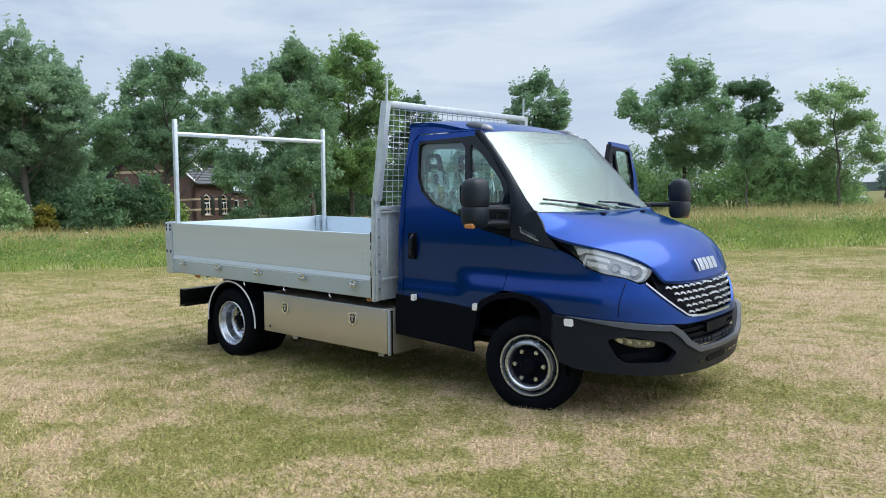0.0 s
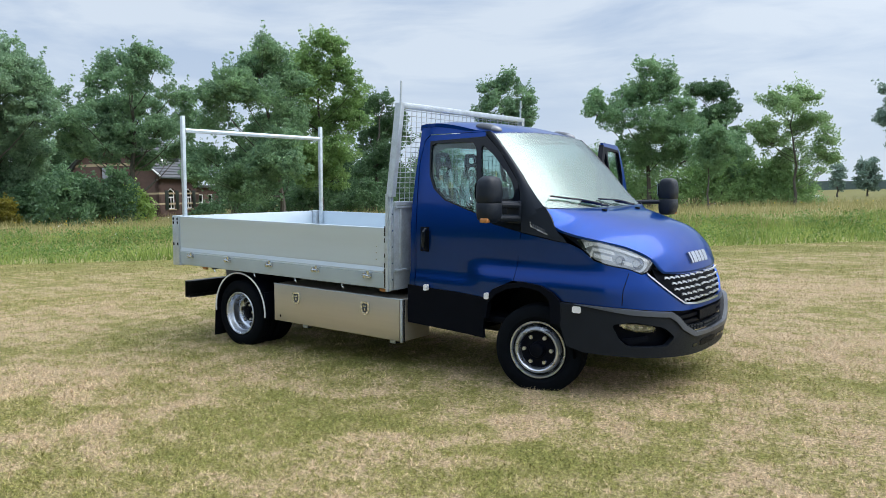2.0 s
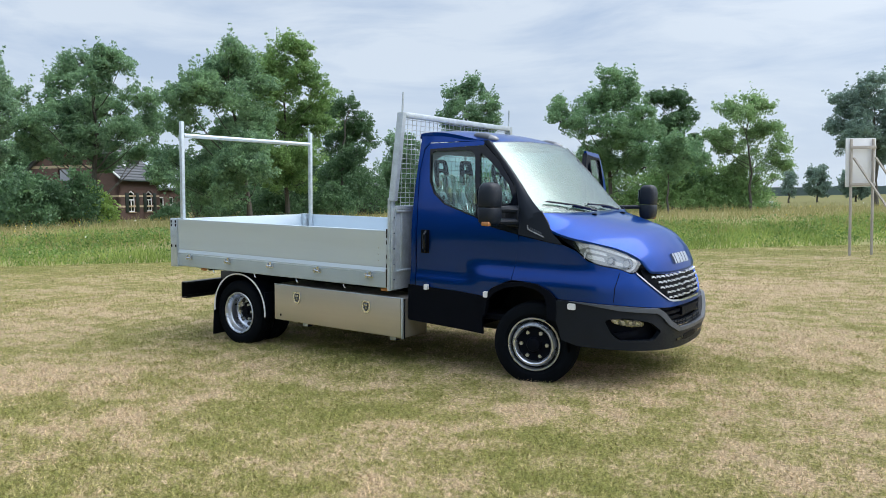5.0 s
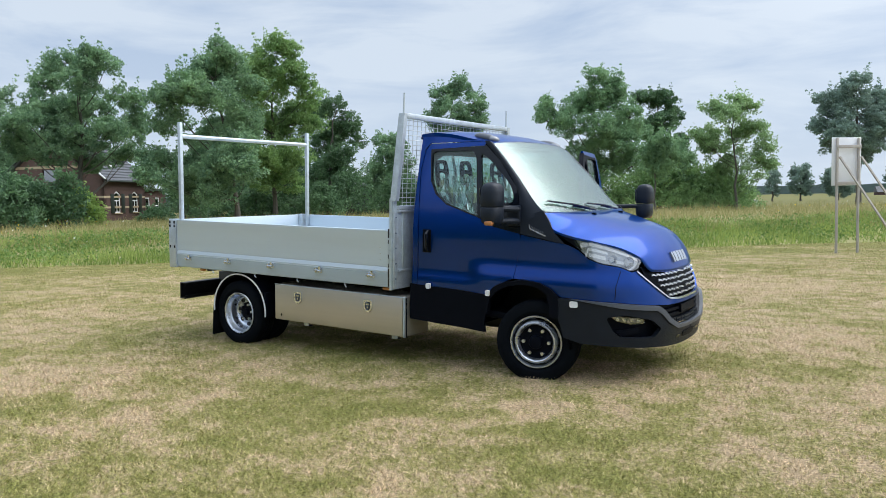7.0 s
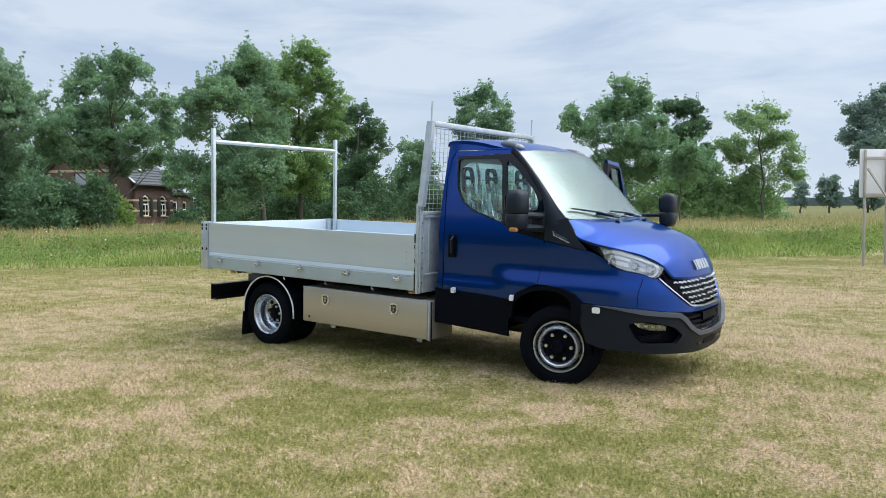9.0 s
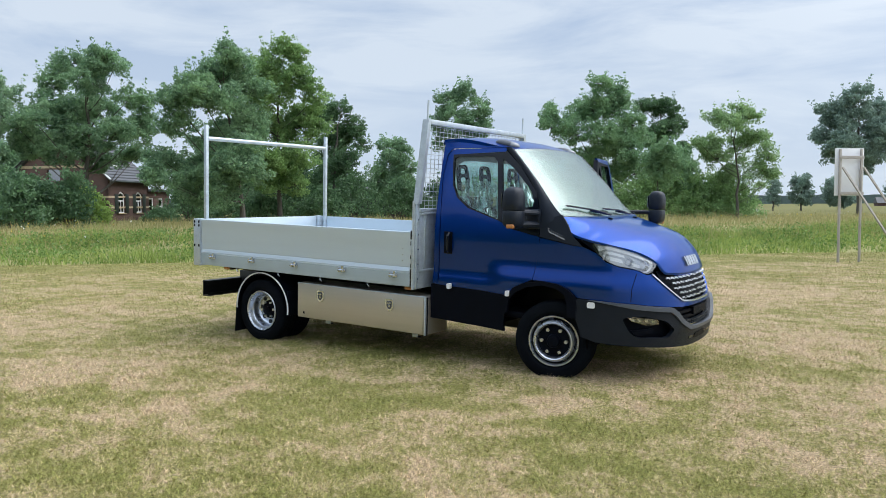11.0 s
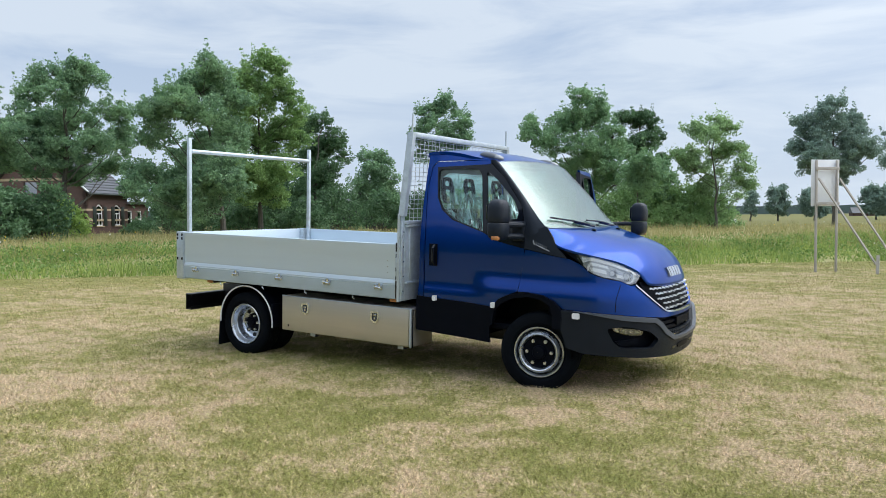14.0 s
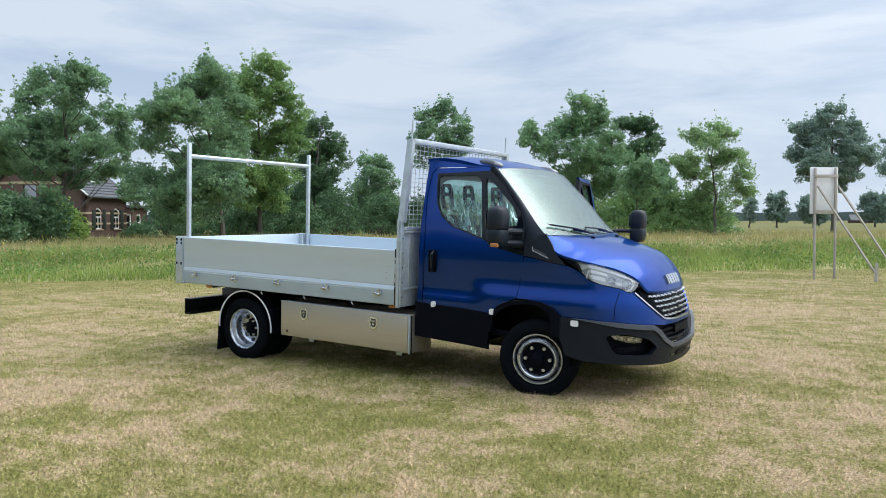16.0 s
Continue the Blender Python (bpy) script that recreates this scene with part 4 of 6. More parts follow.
# ---- brick farmhouse behind the trees ----
def farmhouse():
    """Local x runs along the long wall with windows, y into the house; the corner by the gable is the origin."""
    ex, ey = Vector((-0.42, 0.907, 0)), Vector((-0.907, -0.42, 0))
    m = Matrix(((ex.x, ey.x, 0, -55.7), (ex.y, ey.y, 0, 30.6), (0, 0, 1, 0.3), (0, 0, 0, 1)))
    house = thing("farmhouse", "red brick farmhouse with a dark tiled roof and pale brick bands", "house", m)
    L, W, E_, R_ = 6.4, 9.1, 3.72, 7.7
    windows = [(1.95, 1.0), (4.75, 1.0)]
    # long wall with window openings
    wins = [[(c - w / 2, 0.75), (c + w / 2, 0.75), (c + w / 2, 2.35), (c + w * 0.3, 2.55), (c, 2.62), (c - w * 0.3, 2.55), (c - w / 2, 2.35)] for c, w in windows]
    flat = lambda s, z, o: (s, -o, z)
    part("wall", panel([(0, -0.3), (L, -0.3), (L, E_), (0, E_)], wins, flat, 1.0, 0.0, 0.3), BRICK, house)
    # gable wall with two openings
    gw = [[(2.2, 0.8), (3.2, 0.8), (3.2, 2.4), (2.2, 2.4)], [(6.4, 0.8), (7.4, 0.8), (7.4, 2.4), (6.4, 2.4)], [(4.4, 3.5), (5.6, 3.5), (5.6, 4.5), (4.4, 4.5)]]
    side = lambda s, z, o: (-o, s, z)
    part("gable_wall", panel([(0, -0.3), (W, -0.3), (W, E_), (W / 2, R_ - 0.15), (0, E_)], gw, side, 1.0, 0.0, 0.3), BRICK, house)
    part("back_wall", box(0.0, L, W - 0.3, W, -0.3, E_, b=0), BRICK, house)
    part("end_wall", panel([(0, -0.3), (W, -0.3), (W, E_), (W / 2, R_ - 0.15), (0, E_)], [], lambda s, z, o: (L + o, s, z), 1.5, 0.0, 0.3), BRICK, house)
    for z in (1.15, 2.05):
        part("brick_band", box(-0.015, L, -0.02, 0.1, z, z + 0.16, b=0.0), BAND, house, "pale brick band")
        part("brick_band", box(-0.02, 0.1, 0.0, W, z, z + 0.16, b=0.0), BAND, house, "pale brick band")
    part("brick_band", box(-0.02, 0.1, 1.0, W - 1.0, 4.6, 4.82, b=0.0), BAND, house, "pale brick band")
    for c, w in windows:
        fr = part("window", panel([(c - w / 2, 0.75), (c + w / 2, 0.75), (c + w / 2, 2.35), (c, 2.62), (c - w / 2, 2.35)],
                                  [[(c - w / 2 + 0.1, 0.85), (c - 0.04, 0.85), (c - 0.04, 1.75), (c - w / 2 + 0.1, 1.75)], [(c + 0.04, 0.85), (c + w / 2 - 0.1, 0.85), (c + w / 2 - 0.1, 1.75), (c + 0.04, 1.75)],
                                   [(c - w / 2 + 0.1, 1.85), (c + w / 2 - 0.1, 1.85), (c + w / 2 - 0.1, 2.3), (c, 2.5), (c - w / 2 + 0.1, 2.3)]], flat, 0.6, -0.08, 0.08), WHITE, house, "white wooden window")
        part("pane", box(c - w / 2 + 0.05, c + w / 2 - 0.05, 0.11, 0.125, 0.8, 2.4, b=0), DARKPANE, fr)
        part("sill", box(c - w / 2 - 0.08, c + w / 2 + 0.08, -0.08, 0.06, 0.66, 0.745, b=0), BAND, fr)
        for sgn in (-1, 1):
            a = c + sgn * (w / 2 + 0.3)
            part("shutter", box(a - 0.26, a + 0.26, -0.06, -0.02, 0.72, 2.4, b=0.01), SHUTTER, house, "dark green shutter")
    part("pane", box(0.12, 0.135, 2.2, 7.4, 0.8, 2.4, b=0), DARKPANE, house)
    part("pane", box(0.12, 0.135, 4.4, 5.6, 3.5, 4.5, b=0), DARKPANE, house)
    # roof of two slopes with courses of tiles
    for sgn in (0, 1):
        rows_ = 16
        slope = new("roof")
        slope.parent = house
        for i in range(rows_):
            bm = bmesh.new()
            f0, f1 = i / rows_, (i + 1) / rows_
            y0, z0 = -0.45 + (W / 2 + 0.45) * f0, E_ - 0.25 + (R_ - E_ + 0.25) * f0
            y1, z1 = -0.45 + (W / 2 + 0.45) * f1, E_ - 0.25 + (R_ - E_ + 0.25) * f1
            ys_ = [y0, y1 + 0.03, y1 + 0.03, y0]
            zs_ = [z0 + 0.10, z1 + 0.05, z1 - 0.03, z0 - 0.03]
            if sgn:
                ys_ = [W - v for v in ys_]
            vs = [bm.verts.new((x, y, z)) for x in (-0.35, L + 0.35) for y, z in zip(ys_, zs_)]
            for q in ((0, 1, 2, 3), (7, 6, 5, 4), (0, 4, 5, 1), (1, 5, 6, 2), (2, 6, 7, 3), (3, 7, 4, 0)):
                bm.faces.new([vs[j] for j in q])
            bmesh.ops.recalc_face_normals(bm, faces=bm.faces)
            part("tile_course", bm, ROOFTILE, slope, smooth=False)
        part("verge", sweep([(-0.37, -0.45 if not sgn else W + 0.45, E_ - 0.1), (-0.37, W / 2, R_ + 0.12)], 0.07, 6), SHUTTER if sgn else WHITE, house, "painted verge board")
    # a roof window and a dark dormer on the slope above the long wall
    up = (R_ - E_ + 0.25) / (W / 2 + 0.45)
    on_roof = lambda y: E_ - 0.25 + (y + 0.45) * up
    part("roof_window", panel([(2.6, 1.0), (3.0, 1.0), (3.0, 1.9), (2.6, 1.9)], [], lambda a, y, o: (a, y, on_roof(y) + 0.12 + o), 0.6, 0.04, 0.1), WHITE, house, "white framed roof window")
    part("dormer", box(4.0, 5.6, 1.4, 3.2, on_roof(1.4) - 0.1, on_roof(1.4) + 0.9, b=0.02), SHUTTER, house, "dark boarded dormer")
    part("gutter", sweep([(-0.3, -0.5, E_ - 0.28), (L + 0.3, -0.5, E_ - 0.28)], 0.07, 8), SHUTTER, house)
    # low wing with white windows
    part("wing_wall", panel([(L, -0.3), (L + 6.0, -0.3), (L + 6.0, 2.7), (L, 2.7)], [[(L + c, 0.5), (L + c + 0.8, 0.5), (L + c + 0.8, 2.1), (L + c, 2.1)] for c in (2.15, 3.95)], lambda s, z, o: (s, 1.2 - o, z), 1.0, 0.0, 0.25), BRICK, house)
    part("wing_end", box(L + 5.75, L + 6.0, 1.46, 5.0, -0.3, 2.7, b=0), BRICK, house)
    part("wing_roof", box(L - 0.1, L + 6.3, 0.8, 5.2, 2.72, 2.95, b=0.02), ROOFTILE, house)
    for c in (2.15, 3.95):
        fr = part("window", panel([(L + c, 0.5), (L + c + 0.8, 0.5), (L + c + 0.8, 2.1), (L + c, 2.1)], [[(L + c + 0.1, 0.62), (L + c + 0.7, 0.62), (L + c + 0.7, 1.25), (L + c + 0.1, 1.25)], [(L + c + 0.1, 1.35), (L + c + 0.7, 1.35), (L + c + 0.7, 1.98), (L + c + 0.1, 1.98)]], lambda s, z, o: (s, 1.2 - o, z), 0.6, -0.06, 0.08), WHITE, house, "white wooden window")
        part("pane", box(L + c + 0.05, L + c + 0.75, 1.30, 1.315, 0.55, 2.05, b=0), DARKPANE, fr)


farmhouse()

# low barn behind the trees
barn = thing("barn", "low dark barn with a flat-pitched roof", "barn", Matrix.Translation((-49.0, 54.4, 0.3)) @ Matrix.Rotation(radians(38), 4, "Z"))
part("wall", box(-7, 7, -3, 3, -0.2, 2.9, b=0), SHUTTER, barn)
bm_ = bmesh.new()
vs_ = [bm_.verts.new(v) for v in ((-7.4, -3.5, 2.9), (7.4, -3.5, 2.9), (7.4, 0, 3.9), (-7.4, 0, 3.9), (7.4, 3.5, 2.9), (-7.4, 3.5, 2.9))]
bm_.faces.new((vs_[0], vs_[1], vs_[2], vs_[3]))
bm_.faces.new((vs_[3], vs_[2], vs_[4], vs_[5]))
bm_.faces.new((vs_[0], vs_[5], vs_[4], vs_[1]))
bm_.faces.new((vs_[0], vs_[3], vs_[5]))
bm_.faces.new((vs_[1], vs_[4], vs_[2]))
bmesh.ops.recalc_face_normals(bm_, faces=bm_.faces)
part("roof", bm_, ROOFTILE, barn)

# dark-roofed shed far out in the fields
shed = thing("shed", "long low shed with a dark pitched roof in far fields", "shed", Matrix.Translation((-12.0, 292.2, -0.4)) @ Matrix.Rotation(radians(20), 4, "Z"))
part("wall", box(-3.4, 3.4, -2.2, 2.2, -0.2, 1.5, b=0), BRICK, shed)
bm_ = bmesh.new()
vs_ = [bm_.verts.new((x_, y_, z_)) for x_ in (-3.7, 3.7) for y_, z_ in ((-2.6, 1.4), (0, 3.4), (2.6, 1.4))]
for q_ in ((0, 3, 4, 1), (1, 4, 5, 2), (2, 5, 3, 0), (0, 1, 2), (3, 5, 4)):
    bm_.faces.new([vs_[j] for j in q_])
bmesh.ops.recalc_face_normals(bm_, faces=bm_.faces)
part("roof", bm_, ROOFTILE, shed)

# white rail by the road, far off
rail_ = thing("road_rail", "low white wooden rail beside the far road", "rail", Matrix.Translation((-11.3, 66.2, 0.3)) @ Matrix.Rotation(radians(32), 4, "Z"))
part("plank", box(-0.55, 0.55, -0.03, 0.03, 0.5, 0.68, b=0.01), WHITE, rail_)
for x_ in (-0.4, 0.4):
    part("post", box(x_ - 0.05, x_ + 0.05, -0.08, -0.032, -0.1, 0.66, b=0.01), WHITE, rail_)


# ---- notice board seen from behind ----
def notice_board():
    ex = Vector((0.73, 0.68, 0)).normalized()
    ey = Vector((-ex.y, ex.x, 0))
    m = Matrix(((ex.x, ey.x, 0, 0.80), (ex.y, ey.y, 0, 15.0), (0, 0, 1, 0), (0, 0, 0, 1)))
    t = thing("notice_board", "wooden notice board on braced posts seen from behind", "sign", m)
    w = 0.62
    for x in (0.0, w):
        part("post", box(x - 0.026, x + 0.026, -0.026, 0.026, -0.1, 2.98, b=0.006), WOOD, t)
        bm = bmesh.new()
        add_sweep(bm, [(x, -0.09, 2.5), (x + 0.95, -1.05, 0.25)], 0.030, 4)
        part("brace", bm, WOOD, t)
        part("stake", sweep([(x + 0.95, -1.1, -0.05), (x + 1.0, -1.06, 0.48)], 0.05, 4), WOOD, t)
    part("board", box(-0.12, w + 0.10, 0.04, 0.06, 1.76, 3.0, b=0.004), BOARD, t, "pale grey panel")
    part("batten", box(-0.04, w + 0.04, -0.065, -0.037, 2.72, 2.80, b=0.005), WOOD, t)
    part("batten", box(-0.04, w + 0.04, -0.065, -0.037, 1.78, 1.86, b=0.005), WOOD, t)


notice_board()


# ---- the tipper truck: x ahead, its own level leans 2 degrees nose down ----
truck = thing("tipper_truck", "blue tipper truck with an aluminium drop-side bed, parked on mown grass", "truck", Matrix.Rotation(radians(2.0), 4, "Y"))


def ease(v):
    v = min(1.0, max(0.0, v))
    return v * v * (3 - 2 * v)


def halfw(z):
    return 0.986 - 0.16 * (max(0.0, z - 1.25) / 0.9) ** 1.4


def swell(s, z):
    """The side's outward swelling: a soft shoulder over the wheel arch, a narrow crease low on the door behind it."""
    k = ease((s + 0.92) / 0.26)
    return k * 0.036 * ease((1.035 - z) / 0.17) + (1 - k) * 0.016 * ease((0.895 - z) / 0.09)


def nose(z):
    k = [(0.2, 1.04), (0.33, 1.07), (0.5, 1.10), (0.7, 1.092), (0.85, 1.06), (1.0, 1.02), (1.12, 0.98), (1.3, 0.875), (1.5, 0.7), (2.4, 0.6)]
    for (a, u), (b, v) in zip(k, k[1:]):
        if z <= b:
            return u + (v - u) * max(0.0, z - a) / (b - a)
    return k[-1][1]


def skin(s, z, off=0.0):
    """A place on the cab's outside: s runs along the plan outline, 0 where the side begins to turn in, 1.178 at the nose's middle."""
    w = halfw(z) + swell(s, z) + off
    if s <= 0:
        return (0.2 + s, -w, z)
    a = min(s / 0.75, math.pi)
    c = math.cos(a)
    return (0.2 + (nose(z) + off - 0.2) * max(0.0, math.sin(a)) ** 0.769, -w * math.copysign(abs(c) ** 0.667, c), z)


def cab_panel(name, outer, holes=(), material=PAINT, off=0.0, thick=0.016, step=0.06, parent=None, label="", mirror=False):
    return part(name, panel(outer, list(holes), skin, step, off, thick, mirror), material, parent or truck, label)


REAR = -1.51
ARCH = [(-0.643, 0.713), (-0.57, 0.801), (-0.45, 0.857), (-0.265, 0.887), (-0.113, 0.875), (0.0, 0.827), (0.024, 0.77)]
WINDOW = rounded([(-1.375, 2.045), (-0.875, 2.045), (-0.785, 1.432), (-0.88, 1.462), (-1.14, 1.547), (-1.275, 1.645), (-1.338, 1.76)], 0.09, 2)
QUARTER = rounded([(-0.825, 2.03), (-0.68, 1.93), (-0.48, 1.735), (-0.425, 1.62), (-0.44, 1.56), (-0.75, 1.56)], 0.10, 2)
GLAZED = [(-1.39, 2.065), (-1.37, 1.90), (-1.345, 1.755), (-1.28, 1.635), (-1.145, 1.535), (-0.88, 1.452), (-0.80, 1.43), (-0.615, 1.345), (-0.342, 1.29)]
DOOR_FRONT = [(-0.342, 1.345), (-0.352, 1.50), (-0.405, 1.70), (-0.61, 1.95), (-0.79, 2.105)]


def door(mirror, parent):
    d = cab_panel("door", [(-1.442, 0.752), (-1.442, 1.35), (-1.475, 1.85), (-1.45, 2.06), (-1.40, 2.118), (-0.79, 2.128), (-0.79, 2.09)] + GLAZED + [(-0.336, 1.214), (-0.384, 0.89), (-0.45, 0.862), (-0.573, 0.806), (-0.648, 0.722), (-0.964, 0.739)],
                  step=0.036, mirror=mirror, parent=parent, label="blue painted cab door")
    cab_panel("window_surround", GLAZED + DOOR_FRONT + [(-0.79, 2.085)], [WINDOW, QUARTER], GLOSSBLACK, 0.004, 0.03, mirror=mirror, parent=d, label="gloss black window surround")
    for lp in (WINDOW, QUARTER):
        g = cab_panel("pane", lp, (), PANE, -0.012, 0.005, mirror=mirror, parent=d)
        g.visible_shadow = False
    sg = -1 if mirror else 1
    bm = bmesh.new()
    for a, b in ((-1.405, -1.283),):
        c = skin((a + b) / 2, 1.18)
        add_box(bm, c[0] - 0.048, c[0] + 0.048, sg * c[1] - 0.006, sg * c[1] + 0.006, 1.070, 1.292, 0.02)
    part("handle_recess", bm, BLACK, d)
    c = skin(-1.325, 1.18)
    part("door_handle", sweep([(c[0], sg * (c[1] - 0.014), 1.09), (c[0], sg * (c[1] - 0.042), 1.12), (c[0], sg * (c[1] - 0.045), 1.18), (c[0], sg * (c[1] - 0.042), 1.245), (c[0], sg * (c[1] - 0.014), 1.275)], 0.018, 8), GLOSSBLACK, d)
    cab_panel("door_lining", [(-1.42, 0.80), (-1.42, 1.43), (-0.40, 1.28), (-0.42, 0.93), (-0.60, 0.86)], (), BLACK, -0.05, 0.02, mirror=mirror, parent=d)
    return d


door(False, truck)
# the other door stands wide open
open_door = new("open_door")
open_door.parent = truck
tagged(open_door, "blue cab door standing wide open")
hinge = Vector((-0.136, 0.99, 0))
open_door.matrix_basis = Matrix.Translation(hinge + Vector((-0.17, -0.06, 0))) @ Matrix.Rotation(radians(-80), 4, "Z") @ Matrix.Translation(-hinge)


def flat_door(parent):
    """The open door's leaf, with its parts one level under it."""
    p = lambda n, bm, m, l="": part(n, bm, m, parent, l)
    p("leaf", panel([(-1.442, 0.752), (-1.442, 1.35), (-0.342, 1.285), (-0.336, 1.214), (-0.384, 0.89), (-0.45, 0.862), (-0.573, 0.806), (-0.648, 0.722), (-0.964, 0.739)], [], skin, 0.06, 0, 0.03, True), PAINT)
    p("window_frame", panel([(-1.442, 1.354), (-1.475, 1.85), (-1.45, 2.06), (-1.40, 2.118), (-0.79, 2.128), (-0.79, 2.09)] + GLAZED, [], skin, 0.06, 0, 0.03, True), PAINT, "blue door window frame")
    p("window_surround", panel(GLAZED + DOOR_FRONT + [(-0.79, 2.085)], [WINDOW, QUARTER], skin, 0.06, 0.004, 0.05, True), BLACK, "black window frame")
    for lp in (WINDOW, QUARTER):
        p("pane", panel(lp, [], skin, 0.1, -0.012, 0.005, True), PANE).visible_shadow = False
    p("door_lining", panel([(-1.42, 0.80), (-1.42, 1.43), (-0.40, 1.28), (-0.42, 0.93), (-0.60, 0.86)], [], skin, 0.08, -0.035, 0.03, True), BLACK)


flat_door(open_door)

# cab frame on both sides: the strip behind the door, roof rail and, on the open side, the door opening
for mir in (False, True):
    cab_panel("rear_corner", [(REAR, 0.76), (-1.45, 0.755), (-1.45, 1.35), (-1.483, 1.85), (-1.458, 2.07), (-1.405, 2.126), (-0.79, 2.134), (-0.86, 2.144), (-1.0, 2.170), (-1.15, 2.202), (-1.35, 2.222), (-1.47, 2.219), (REAR, 2.212)], mirror=mir, label="blue cab side behind the door")
    cab_panel("lower_cladding", [(REAR - 0.01, 0.41), (REAR - 0.01, 0.757), (-1.307, 0.749), (-0.964, 0.735), (-0.652, 0.722), (-0.655, 0.6), (-0.67, 0.45), (-0.66, 0.375), (-1.245, 0.398)], (), BLACK, 0.012, 0.03, mirror=mir, label="black plastic sill cladding")
    cab_panel("arch_flare", [(-0.665, 0.55), (-0.66, 0.66)] + ARCH + [(0.035, 0.70), (0.03, 0.58), (-0.01, 0.58), (-0.015, 0.70), (-0.035, 0.775), (-0.125, 0.832), (-0.265, 0.848), (-0.43, 0.818), (-0.535, 0.765), (-0.61, 0.69), (-0.63, 0.55)], (), BLACK, 0.03, 0.05, 0.05, mirror=mir, label="black wheel arch moulding")
    cab_panel("pillar_foot", [(-0.336, 1.292), (-0.336, 1.40), (-0.24, 1.47), (-0.125, 1.505), (-0.062, 1.415), (-0.024, 1.346), (0.048, 1.225), (-0.116, 1.256)], (), PILLAR, 0.006, 0.02, 0.04, mirror=mir, label="black grained panel before the door")
    cab_panel("fender", [(-0.33, 1.283), (-0.116, 1.248), (0.06, 1.218), (0.10, 1.20), (0.15, 1.172), (0.222, 1.096), (0.322, 1.060), (0.486, 1.034), (0.59, 0.994), (0.645, 1.004), (0.757, 0.906), (0.85, 0.835), (0.955, 0.762), (1.178, 0.735), (1.178, 0.695), (0.93, 0.70), (0.795, 0.713), (0.45, 0.742), (0.221, 0.753), (0.03, 0.763)] + ARCH[::-1][1:4] + [(-0.265, 0.890), (-0.378, 0.888)], step=0.036, mirror=mir, label="blue front wing")
    cab_panel("bumper", [(0.030, 0.757), (0.221, 0.749), (0.45, 0.737), (0.795, 0.706), (0.86, 0.66), (0.92, 0.588), (1.027, 0.518), (1.178, 0.505), (1.178, 0.325), (0.824, 0.352), (0.463, 0.37), (0.155, 0.385), (0.06, 0.42), (0.028, 0.58)],
              [rounded([(0.331, 0.617), (0.487, 0.643), (0.723, 0.595), (0.818, 0.517), (0.758, 0.441), (0.453, 0.452), (0.389, 0.499)], 0.12, 2)], GREY, 0.03, 0.05, 0.05, mirror=mir, label="dark grey plastic bumper half")
    # lighter strip paints the light caught along the bumper's top
    cab_panel("bumper_lip", [(0.10, 0.757), (0.221, 0.752), (0.45, 0.739), (0.795, 0.709), (0.86, 0.664), (0.925, 0.592), (1.03, 0.522), (1.178, 0.509), (1.178, 0.478), (1.01, 0.490), (0.895, 0.560), (0.83, 0.63), (0.77, 0.672), (0.45, 0.70)], (), LIP, 0.043, 0.03, 0.04, mirror=mir)
    cab_panel("fog_recess", rounded([(0.28, 0.64), (0.487, 0.685), (0.79, 0.64), (0.93, 0.517), (0.85, 0.405), (0.43, 0.405), (0.33, 0.485)], 0.12, 2), (), BLACK, -0.05, 0.02, 0.06, mirror=mir)
    fl = cab_panel("fog_lamp", rounded([(0.376, 0.632), (0.656, 0.602), (0.65, 0.567), (0.52, 0.568), (0.408, 0.597)], 0.15, 2), (), DULLSTEEL, -0.01, 0.04, 0.04, mirror=mir, label="clear fog lamp")
    cab_panel("lens", rounded([(0.370, 0.636), (0.660, 0.606), (0.654, 0.562), (0.52, 0.562), (0.402, 0.593)], 0.15, 2), (), LENS, 0.014, 0.004, 0.05, parent=fl, mirror=mir).visible_shadow = False
    cab_panel("fog_fin", [(0.41, 0.505), (0.47, 0.455), (0.62, 0.50), (0.60, 0.53)], (), BLACK, 0.005, 0.02, 0.05, mirror=mir)
    for q_ in range(4):
        cab_panel("lamp_facet", [(0.40 + 0.065 * q_, 0.618 - 0.007 * q_), (0.435 + 0.065 * q_, 0.614 - 0.007 * q_), (0.44 + 0.062 * q_, 0.588 - 0.004 * q_), (0.415 + 0.062 * q_, 0.590 - 0.004 * q_)], (), CHROME, -0.004, 0.01, 0.1, parent=fl, mirror=mir)
    cab_panel("wing_seam", [(0.480, 1.005), (0.486, 1.005), (0.436, 0.879), (0.415, 0.765), (0.409, 0.765), (0.430, 0.879)], (), BLACK, 0.002, 0.004, 0.1, mirror=mir)
    # headlamp: reflector shell, three bowls and a clear lens
    LAMP = rounded([(0.116, 1.266), (0.313, 1.241), (0.524, 1.187), (0.716, 1.092), (0.668, 1.045), (0.637, 1.02), (0.588, 1.004), (0.486, 1.042), (0.322, 1.068), (0.224, 1.104), (0.153, 1.181)], 0.15, 1)
    hl = cab_panel("headlamp", LAMP, (), LAMPSHELL, -0.045, 0.02, 0.035, mirror=mir, label="clear headlamp with chrome reflectors")
    cab_panel("lamp_tail", [(0.02, 1.285), (0.116, 1.268), (0.135, 1.262), (0.175, 1.18), (0.165, 1.165), (0.153, 1.181)], (), BLACK, -0.02, 0.02, 0.05, parent=hl, mirror=mir)
